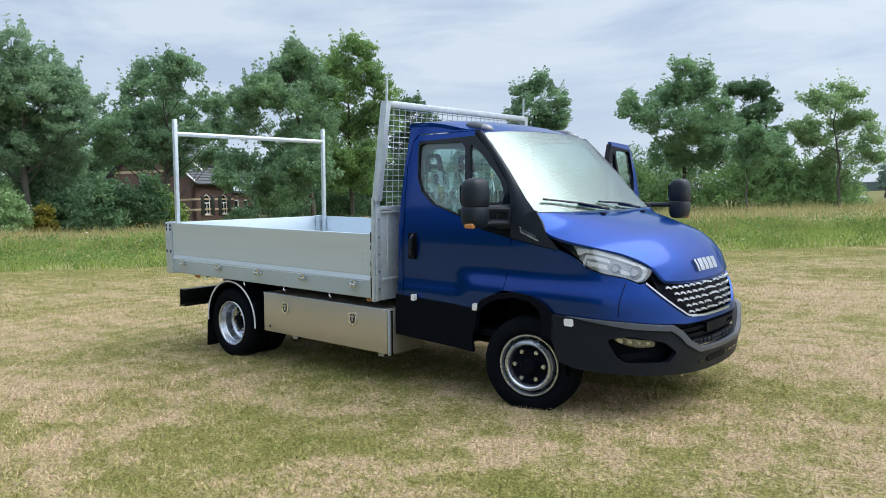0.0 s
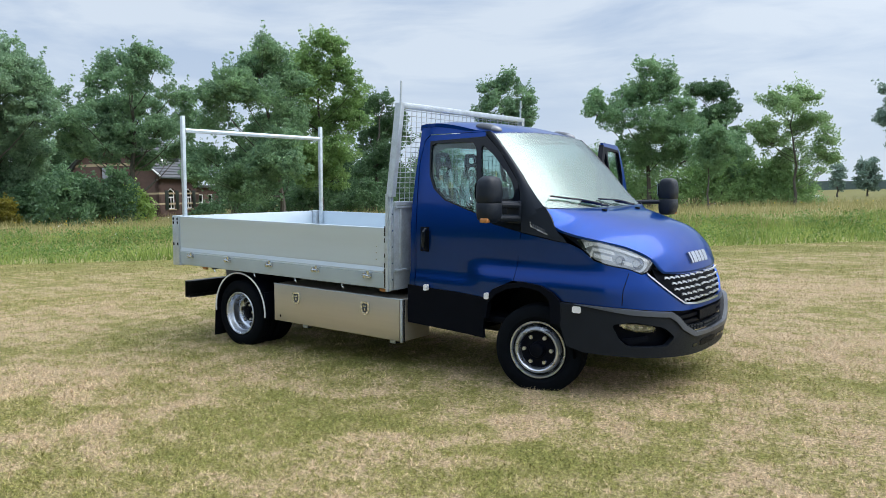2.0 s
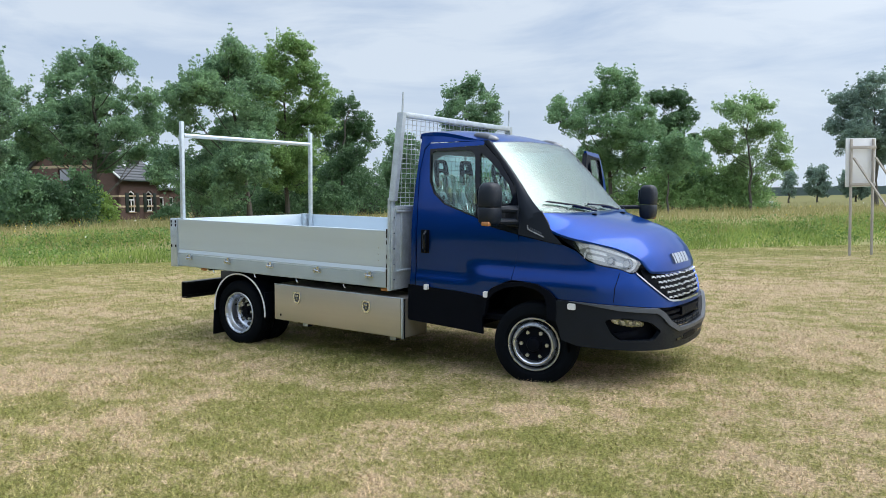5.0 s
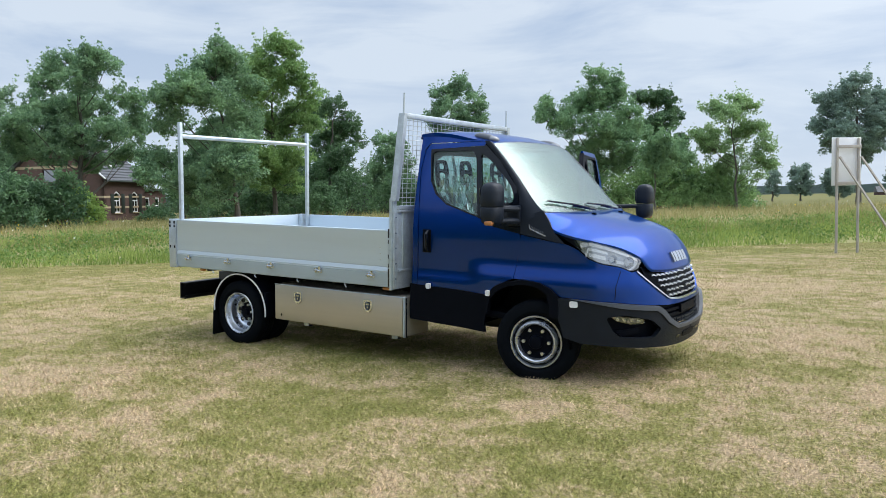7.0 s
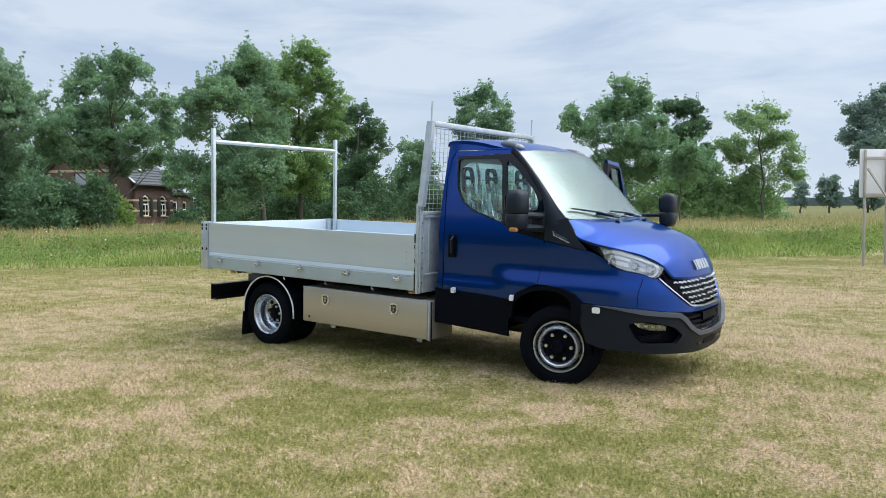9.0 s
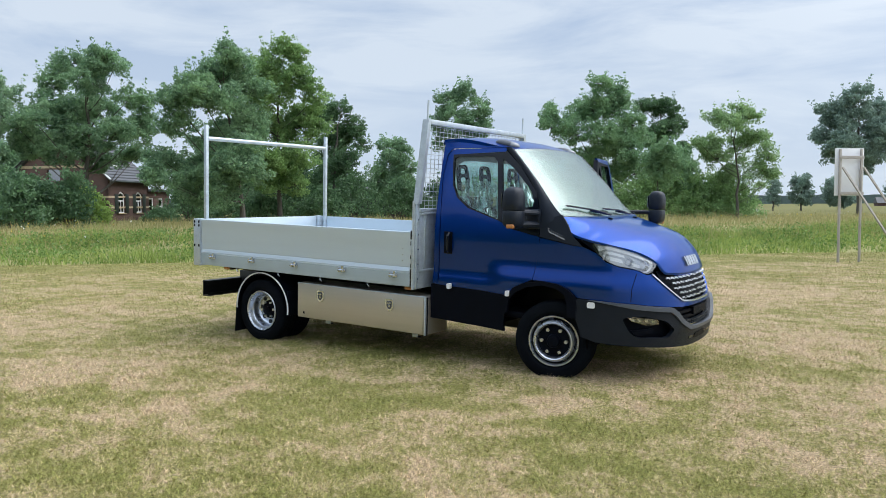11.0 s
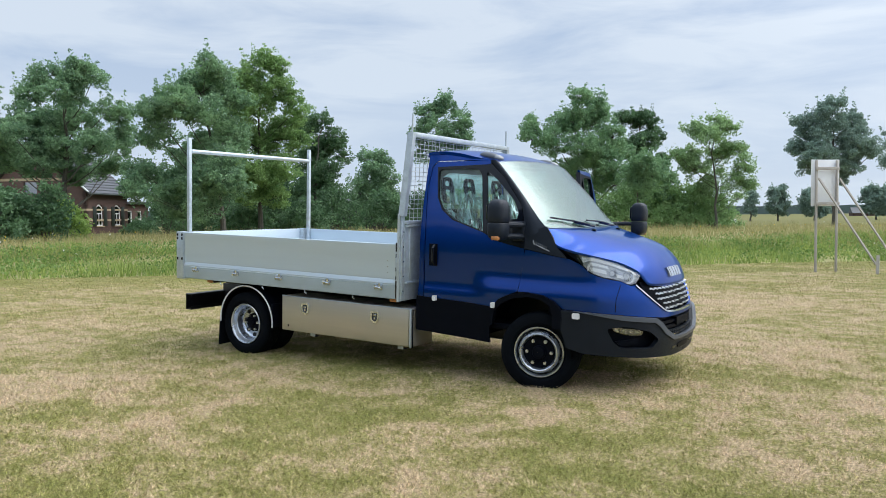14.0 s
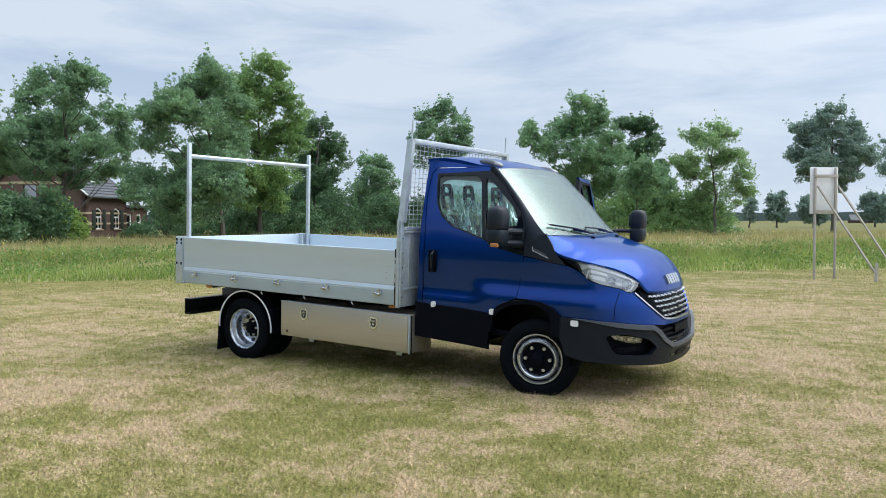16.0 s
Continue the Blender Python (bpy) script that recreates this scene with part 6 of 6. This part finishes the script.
# ---- wheels ----
def wheel(x, y, z, steer, front, side):
    w = new("wheel")
    w.parent = truck
    w.matrix_basis = pose(x, y, z, 0, 0, steer + (180 if side > 0 else 0)) @ Matrix.Rotation(radians(17 * x), 4, "Y")
    tread = []
    for k in range(9):
        a = -0.085 + 0.17 * k / 8
        tread += [(0.362 - 0.002 * abs(k - 4) / 4, a - 0.006), (0.354, a - 0.004), (0.354, a + 0.004), (0.362 - 0.002 * abs(k - 4) / 4, a + 0.006)] if k in (1, 3, 5, 7) else [(0.362 - 0.003 * abs(k - 4) / 4, a)]
    prof = [(0.215, -0.080), (0.232, -0.103), (0.26, -0.112), (0.262, -0.115), (0.30, -0.119), (0.305, -0.117), (0.335, -0.112), (0.352, -0.100)] + tread + [(0.352, 0.100), (0.335, 0.112), (0.30, 0.118), (0.232, 0.103), (0.215, 0.080)]
    bm = add_lathe(bmesh.new(), prof, 56)
    bmesh.ops.recalc_face_normals(bm, faces=bm.faces)
    part("tyre", bm, RUBBER, w, sharp=40)
    if not front:
        t2 = add_lathe(bmesh.new(), [(r, a + 0.255) for r, a in prof], 48)
        bmesh.ops.recalc_face_normals(t2, faces=t2.faces)
        part("tyre", t2, RUBBER, w, "inner twin tyre", sharp=40)
    if front:
        rim = [(0.215, -0.075), (0.222, -0.100), (0.231, -0.110), (0.227, -0.117), (0.218, -0.116), (0.211, -0.104), (0.207, -0.085)]
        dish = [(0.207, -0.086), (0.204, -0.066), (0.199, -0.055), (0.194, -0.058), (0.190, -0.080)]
        ring_ = [(0.191, -0.079), (0.188, -0.110), (0.183, -0.128), (0.174, -0.138), (0.164, -0.140), (0.156, -0.134), (0.150, -0.118), (0.146, -0.086)]
        hub = [(0.147, -0.086), (0.140, -0.088), (0.070, -0.090), (0.062, -0.098), (0.058, -0.135), (0.050, -0.146), (0.02, -0.150), (0.0005, -0.150)]
    else:
        rim = [(0.215, -0.075), (0.222, -0.100), (0.231, -0.110), (0.226, -0.116), (0.216, -0.112), (0.205, -0.095), (0.200, -0.055), (0.192, -0.045), (0.190, 0.010), (0.184, 0.030), (0.165, 0.048), (0.150, 0.052), (0.120, 0.056), (0.108, 0.058)]
        hub = [(0.108, 0.056), (0.104, 0.020), (0.088, 0.008), (0.040, 0.006), (0.036, -0.012), (0.0005, -0.014)]
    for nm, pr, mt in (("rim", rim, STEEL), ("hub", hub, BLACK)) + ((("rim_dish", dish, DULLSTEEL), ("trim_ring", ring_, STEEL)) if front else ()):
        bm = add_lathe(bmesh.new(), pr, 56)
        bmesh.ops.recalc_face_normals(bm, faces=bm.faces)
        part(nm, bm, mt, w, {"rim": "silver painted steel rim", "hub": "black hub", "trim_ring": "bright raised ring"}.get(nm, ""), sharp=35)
    for i in range(6):
        a = 2 * math.pi * i / 6
        yy = (-0.088, -0.116) if front else (0.012, -0.014)
        rr = 0.112 if front else 0.088
        part("wheel_nut", sweep([(rr * math.cos(a), yy[0], rr * math.sin(a)), (rr * math.cos(a), yy[1], rr * math.sin(a))], 0.0165 if front else 0.014, 6), STEEL, w)
    for i in range(8 if not front else 9):
        a = 2 * math.pi * (i + 0.5) / (8 if not front else 9)
        if front:
            part("rim_rib", sweep([(0.199 * math.cos(a + d), -0.058, 0.199 * math.sin(a + d)) for d in (-0.12, 0, 0.12)], 0.006, 6), STEEL, w)
        else:
            part("rim_hole", sweep([(0.150 * math.cos(a), 0.044, 0.150 * math.sin(a)), (0.150 * math.cos(a), 0.06, 0.150 * math.sin(a))], 0.026, 12), CHASSIS, w)
    return w


wheel(0.02, -0.885, 0.336, 12, True, -1).scale = (1.03, 1.0, 1.03)
wheel(0.02, 0.885, 0.336, 12, True, 1).scale = (1.03, 1.0, 1.03)
wheel(-3.75, -0.92, 0.222, 0, False, -1).scale = (1.035, 1.0, 1.035)
wheel(-3.75, 0.92, 0.222, 0, False, 1).scale = (1.035, 1.0, 1.035)
part("front_axle", sweep([(0.0, -0.75, 0.34), (0.0, 0.75, 0.34)], 0.06, 10), CHASSIS, truck)
part("rear_axle", sweep([(-3.75, -0.9, 0.222), (-3.75, 0.9, 0.222)], 0.08, 12), CHASSIS, truck)
# dark inner wheel housings, closed towards the engine
for sg in (-1, 1):
    bm_ = bmesh.new()
    pts = [(0.36, 0.30)] + [(-0.11 + 0.46 * math.cos(a), 0.42 + 0.46 * math.sin(a)) for a in [math.pi * i / 16 for i in range(17)]] + [(-0.57, 0.42)]
    ring = [[bm_.verts.new((x, sg * yy, z)) for x, z in pts] for yy in (0.975, 0.50)]
    for j in range(len(pts) - 1):
        bm_.faces.new((ring[0][j], ring[0][j + 1], ring[1][j + 1], ring[1][j]))
    bm_.faces.new(ring[1])
    bmesh.ops.solidify(bm_, geom=bm_.faces[:], thickness=0.01)
    part("wheel_housing", bm_, BLACK, truck)
# added black filler standing for the shade in the gap behind each tyre
for sg in (-1, 1):
    part("shaded_gap_filler", box(-0.635, -0.60, sg * 0.55, sg * 0.965, 0.43, 0.80, b=0.01), BLACK, truck)
part("engine_block", box(-0.6, 0.75, -0.52, 0.52, 0.28, 0.95, b=0.05), CHASSIS, truck)

# ---- chassis ----
for sg in (-1, 1):
    bm_ = bmesh.new()
    add_box(bm_, -4.80, 0.2, sg * 0.42 - 0.005, sg * 0.42 + 0.005, 0.38, 0.58, 0.002)
    for z_ in (0.38, 0.572):
        add_box(bm_, -4.80, 0.2, sg * 0.42, sg * 0.35, z_, z_ + 0.008, 0.002)
    part("chassis_rail", bm_, CHASSIS, truck, "black chassis rail")
    part("subframe_tube", box(-4.75, -1.42, sg * 0.40 - 0.03, sg * 0.40 + 0.03, 0.585, 0.665, b=0.008), CHASSIS, truck)
    for x_ in (-4.3, -3.4, -2.9, -2.4, -1.9, -1.55):
        part("bracket", box(x_ - 0.05, x_ + 0.05, sg * 0.43, sg * 0.56, 0.46, 0.64, b=0.008), CHASSIS, truck)
    # rear mudguard: an arched sheet with a pale edge strip
    bm_ = bmesh.new()
    arc = [(-3.695 + 0.425 * math.cos(a), 0.275 + 0.415 * math.sin(a)) for a in [math.pi * (-0.03 + 1.06 * i / 26) for i in range(27)]]
    ring = [[bm_.verts.new((x, sg * yy, z + dz)) for x, z in arc] for yy, dz in ((1.062, -0.03), (1.07, 0.0), (1.055, 0.008), (0.55, 0.008), (0.55, 0.0), (1.04, -0.008))]
    for a_, b_ in zip(ring, ring[1:] + ring[:1]):
        for j in range(26):
            bm_.faces.new((a_[j], a_[j + 1], b_[j + 1], b_[j]))
    bmesh.ops.recalc_face_normals(bm_, faces=bm_.faces)
    mg = part("mudguard", bm_, BLACK, truck, "black plastic mudguard with a white edge")
    part("edge_strip", sweep([(x, sg * 1.074, z - 0.008) for x, z in arc], 0.009, 6), WHITE, mg, "white edge strip")
    part("mudflap", box(-4.155, -4.14, sg * 1.07, sg * 0.56, -0.07, 0.30, b=0.004, turn=Matrix.Rotation(radians(4), 3, "Y")), RUBBER, mg, "black rubber mudflap")
    part("mudguard_skirt", box(-3.30, -3.275, sg * 1.065, sg * 0.6, 0.21, 0.50, b=0.008), BLACK, mg)
bm_ = bmesh.new()
add_box(bm_, -4.89, -4.88, -0.96, 0.96, 0.285, 0.485, 0.002)
add_box(bm_, -4.89, -4.785, -0.96, 0.96, 0.473, 0.485, 0.003)
add_box(bm_, -4.89, -4.785, -0.96, 0.96, 0.285, 0.297, 0.003)
add_box(bm_, -4.797, -4.785, -0.96, 0.96, 0.445, 0.473, 0.003)
add_box(bm_, -4.797, -4.785, -0.96, 0.96, 0.297, 0.325, 0.003)
ub = part("underrun_beam", bm_, CHASSIS, truck, "black rear underrun beam")
for y_ in (-0.6, -0.3):
    part("bolt", sweep([(-4.882, y_, 0.385), (-4.872, y_, 0.385)], 0.010, 6), STEEL, ub)
part("bed_hinge_shaft", sweep([(-4.55, -0.8, 0.66), (-4.55, 0.8, 0.66)], 0.03, 10), CHASSIS, truck)
part("lift_cylinder", sweep([(-3.27, 0, 0.35), (-3.27, 0, 0.80)], 0.07, 16), STEEL, truck)
part("fuel_tank", box(-2.9, -1.5, 0.50, 0.95, 0.2, 0.6, b=0.05), CHASSIS, truck)
part("gearbox", box(-1.5, -0.6, -0.25, 0.25, 0.25, 0.6, b=0.06), CHASSIS, truck)
part("driveshaft", sweep([(-1.4, 0, 0.35), (-3.7, 0, 0.24)], 0.05, 10), CHASSIS, truck)

# ---- stainless toolbox under the bed ----
tb = new("toolbox")
tb.parent = truck
tagged(tb, "brushed stainless toolbox with two chrome latches")
part("toolbox_body", box(-3.12, -1.345, -1.062, -0.66, 0.225, 0.618, b=0.006), STAINLESS, tb)
part("front_plate", box(-3.115, -1.375, -1.071, -1.064, 0.232, 0.610, b=0.003), STAINLESS, tb, "brushed stainless front plate")
part("top_edge", box(-3.122, -1.338, -1.073, -1.045, 0.612, 0.622, b=0.003), GALV, tb, "bright folded edge")
part("front_edge", box(-1.362, -1.345, -1.073, -1.050, 0.218, 0.611, b=0.003), GALV, tb)
part("seal", box(-1.343, -1.337, -1.05, -1.035, 0.22, 0.612, b=0.002), RUBBER, tb)
for x_ in (-2.767, -1.80):
    shield = rounded([(-0.054, 0.060), (0.054, 0.060), (0.054, -0.030), (0.022, -0.066), (-0.022, -0.066), (-0.054, -0.030)], 0.12, 2)
    hole = [(a * 0.62, z * 0.68) for a, z in shield]
    part("latch_plate", panel(shield, [hole], lambda a, z, o, c=x_: (c + a, -1.072 - o, 0.497 + z), 0.04, 0.009, 0.008), ZINC, tb)
    part("latch_dish", panel(hole, [], lambda a, z, o, c=x_: (c + a, -1.072 - o, 0.497 + z), 0.04, 0.002, 0.002), DULLSTEEL, tb)
    part("latch_handle", box(x_ - 0.022, x_ + 0.022, -1.086, -1.0745, 0.505, 0.528, b=0.004), CHROME, tb)
    part("latch_bolt", box(x_ - 0.011, x_ + 0.011, -1.083, -1.0745, 0.470, 0.500, b=0.003), CHROME, tb)
for x_ in (-2.72, -1.52):
    mh = part("mounting_hook", box(x_ - 0.035, x_ + 0.035, -1.00, -0.993, 0.178, 0.228, b=0.003), GALV, tb)
    part("foot", box(x_ - 0.035, x_ + 0.035, -0.992, -0.93, 0.176, 0.184, b=0.002), CHASSIS, mh)
part("name_plate", box(-3.03, -3.01, -1.0735, -1.071, 0.27, 0.295, b=0.0), BLACK, tb)

# ---- the bed ----
bed = new("tipper_bed")
bed.parent = truck
tagged(bed, "aluminium drop-side tipper bed lying level")
HALF, X0, X1, ZB, ZT = 1.137, -4.70, -1.505, 0.862, 1.277
part("bed_floor", box(-4.80, -1.44, -1.10, 1.10, 0.842, 0.862, b=0.002), GALV, bed)
for x_ in [-4.5 + 0.42 * i for i in range(8)]:
    part("cross_beam", box(x_ - 0.03, x_ + 0.03, -1.08, 1.08, 0.76, 0.838, b=0.004), CHASSIS, bed)
for y_ in (-0.36, 0.36):
    part("long_beam", box(-4.7, -1.5, y_ - 0.035, y_ + 0.035, 0.67, 0.758, b=0.004), CHASSIS, bed)


def section(profile, x0, x1, sg):
    """A bar of constant section along x; profile of (out, z)."""
    bm = bmesh.new()
    a = [bm.verts.new((x0, sg * o, z)) for o, z in profile]
    b = [bm.verts.new((x1, sg * o, z)) for o, z in profile]
    k = len(profile)
    for i in range(k):
        bm.faces.new((a[i], a[(i + 1) % k], b[(i + 1) % k], b[i]))
    bm.faces.new(a[::-1])
    bm.faces.new(b)
    bmesh.ops.recalc_face_normals(bm, faces=bm.faces)
    return bm


for sg in (-1, 1):
    board = [(1.112, ZB), (1.137, ZB), (1.140, ZB + 0.012), (1.129, ZB + 0.052), (1.132, ZB + 0.06), (1.134, ZT - 0.06), (1.136, ZT - 0.052), (1.137, ZT - 0.004), (1.133, ZT), (1.114, ZT), (1.112, ZT - 0.004)]
    sb = part("sideboard", section(board, X0, X1, sg), ALU, bed, "grey anodised aluminium drop side", sharp=20)
    rail = [(1.06, 0.712), (1.118, 0.712), (1.122, 0.72), (1.134, 0.842), (1.134, 0.856), (1.06, 0.856)]
    part("side_rail", section(rail, -4.83, -1.48, sg), RAIL, bed, "galvanised bed rail", sharp=20)
    for i, x_ in enumerate((-4.48, -3.795, -3.103, -2.40, -1.704)):
        bm_ = bmesh.new()
        add_box(bm_, x_ - 0.050, x_ + 0.045, sg * 1.136, sg * 1.146, 0.800, 0.848, 0.004)
        latch_ = part("side_latch", bm_, ZINC, bed, "bright zinc drop-side latch")
        part("knuckle", sweep([(x_ - 0.030, sg * 1.158, 0.800), (x_ - 0.030, sg * 1.160, 0.846)], 0.0125, 10), ZINC, latch_)
        part("knuckle", sweep([(x_ + 0.020, sg * 1.158, 0.806), (x_ + 0.020, sg * 1.160, 0.866)], 0.0145, 10), ZINC, latch_)
        part("lever", sweep([(x_ - 0.048, sg * 1.166, 0.818), (x_ - 0.010, sg * 1.176, 0.828), (x_ + 0.038, sg * 1.170, 0.822)], [0.006, 0.009, 0.007], 8), CHROME, latch_)
    for x_ in (-4.1, -3.40, -2.75, -2.08):
        part("rope_hook", sweep([(x_, sg * 1.10, 0.712), (x_ + 0.015, sg * 1.115, 0.685), (x_ + 0.04, sg * 1.12, 0.672)], 0.007, 6), ZINC, bed)
    for x_ in (-4.30, -1.56):
        ml = part("side_marker", box(x_ - 0.042, x_ + 0.042, sg * 1.07, sg * 1.092, 0.676, 0.708, b=0.006), ORANGE, bed, "amber side marker lamp")
    for x_ in [-1.60 - 0.0 * i for i in range(1)]:
        for z_ in (0.98, 1.10, 1.04):
            part("rivet", sweep([(x_, sg * 1.129, z_), (x_, sg * 1.134, z_)], 0.006, 6), ZINC, bed)
    # corner posts
    cp = part("rear_corner_post", section([(1.02, 0.70), (1.142, 0.70), (1.145, 0.71), (1.145, 1.27), (1.14, 1.282), (1.02, 1.282)], -4.835, -4.712, sg), GALV, bed, "galvanised rear corner post")
    for z_ in (1.245, 1.20, 0.95):
        for x_ in (-4.815, -4.735):
            part("slot", box(x_ - 0.012, x_ + 0.012, sg * 1.1445, sg * 1.147, z_ - 0.016, z_ + 0.016, b=0), BLACK, cp)
    part("ladder_post", box(-4.69, -4.645, sg * 1.085 - 0.022, sg * 1.085 + 0.022, 0.866, 2.44, b=0.006), GALV, bed, "galvanised ladder rack post")
    fp = part("front_corner_post", section([(1.098, 0.69), (1.145, 0.69), (1.145, 1.585), (1.098, 1.585)], -1.478, -1.452, sg), GALV, bed, "galvanised front corner post")
    part("post_channel", box(-1.502, -1.478, sg * 1.10, sg * 1.140, 0.72, 1.29, b=0.004), CHASSIS, fp)
    part("channel_cover", box(-1.499, -1.481, sg * 1.1405, sg * 1.1435, 0.90, 1.20, b=0.001), GALV, fp)
    for z_ in (0.93, 1.02, 1.16):
        part("slot", box(-1.495, -1.485, sg * 1.1437, sg * 1.1445, z_ - 0.02, z_ + 0.02, b=0), BLACK, fp)
    part("corner_flange", box(-1.451, -1.43, sg * 1.088, sg * 1.128, 0.70, 1.56, b=0.003), GALV, fp)
    for z_ in (0.80, 0.95, 1.10, 1.25, 1.40):
        part("rivet", sweep([(-1.431, sg * 1.106, z_), (-1.424, sg * 1.106, z_)], 0.008, 6), ZINC, fp)
    bm_ = bmesh.new()
    a_, b_ = Vector((-1.437, sg * 1.115, 1.56)), Vector((-1.395, sg * 1.035, 2.405))
    ring = [[bm_.verts.new(c + Vector((dx, sg * dy, 0))) for dx, dy in ((-0.035, -0.026), (0.035, -0.026), (0.035, 0.026), (-0.035, 0.026))] for c in (a_, b_)]
    for j in range(4):
        bm_.faces.new((ring[0][j], ring[0][(j + 1) % 4], ring[1][(j + 1) % 4], ring[1][j]))
    bm_.faces.new(ring[1])
    bm_.faces.new(ring[0][::-1])
    bmesh.ops.recalc_face_normals(bm_, faces=bm_.faces)
    part("headboard_post", bm_, GALV, bed, "galvanised leaning headboard post")
    part("stop_pin", sweep([(-1.395, sg * 1.03, 2.39), (-1.39, sg * 1.025, 2.60)], 0.010, 8), GALV, bed)
part("tailboard", box(-4.80, -4.775, -1.015, 1.015, 0.862, 1.277, b=0.004), ALU, bed, "grey aluminium tailboard")
part("rear_rail", box(-4.825, -4.775, -1.015, 1.015, 0.712, 0.856, b=0.004), GALV, bed)
part("ladder_bar", sweep([(-4.668, -1.06, 2.275), (-4.668, 1.06, 2.275)], 0.026, 12), GALV, bed, "galvanised ladder rack cross bar")
hb = part("headboard_plate", box(-1.450, -1.426, -1.083, 1.083, 0.70, 1.475, b=0.003), GALV, bed, "galvanised headboard plate")
for z_ in (0.87, 1.452):
    part("stiffener", box(-1.424, -1.400, -1.08, 1.08, z_, z_ + 0.022, b=0.003), GALV, hb)
for y_ in (-1.0, -0.5, 0.0, 0.5, 1.0):
    part("stiffener", box(-1.424, -1.412, y_ - 0.012, y_ + 0.012, 0.90, 1.45, b=0.003), GALV, hb)
part("headboard_sill", box(-1.455, -1.405, -1.09, 1.09, 1.478, 1.515, b=0.004), GALV, bed)
part("headboard_top", box(-1.43, -1.36, -1.01, 1.01, 2.36, 2.41, b=0.006), GALV, bed, "galvanised top bar")


# wire mesh of the headboard
me_v = sweep([(-1.427, 0, 1.515), (-1.397, 0, 2.365)], 0.0032, 5)
first_ = part("mesh_wire", me_v, GALV, bed)
first_.location.y = -1.008
for i_ in range(1, 29):
    w2_ = part("mesh_wire", first_.data, GALV, bed)
    w2_.location.y = -1.008 + 2.016 * i_ / 28
row_ = part("mesh_wire", sweep([(0, -1.0, 0), (0, 1.0, 0)], 0.0032, 5), GALV, bed)
row_.location = (-1.4265, 0, 1.545)
for i_ in range(1, 18):
    w2_ = part("mesh_wire", row_.data, GALV, bed)
    z_ = 1.545 + 0.047 * i_
    w2_.location = (-1.4255 + 0.03 * (z_ - 1.515) / 0.85, 0, z_)
    w2_.scale.y = 1.075 - 0.075 * (z_ - 1.515) / 0.85
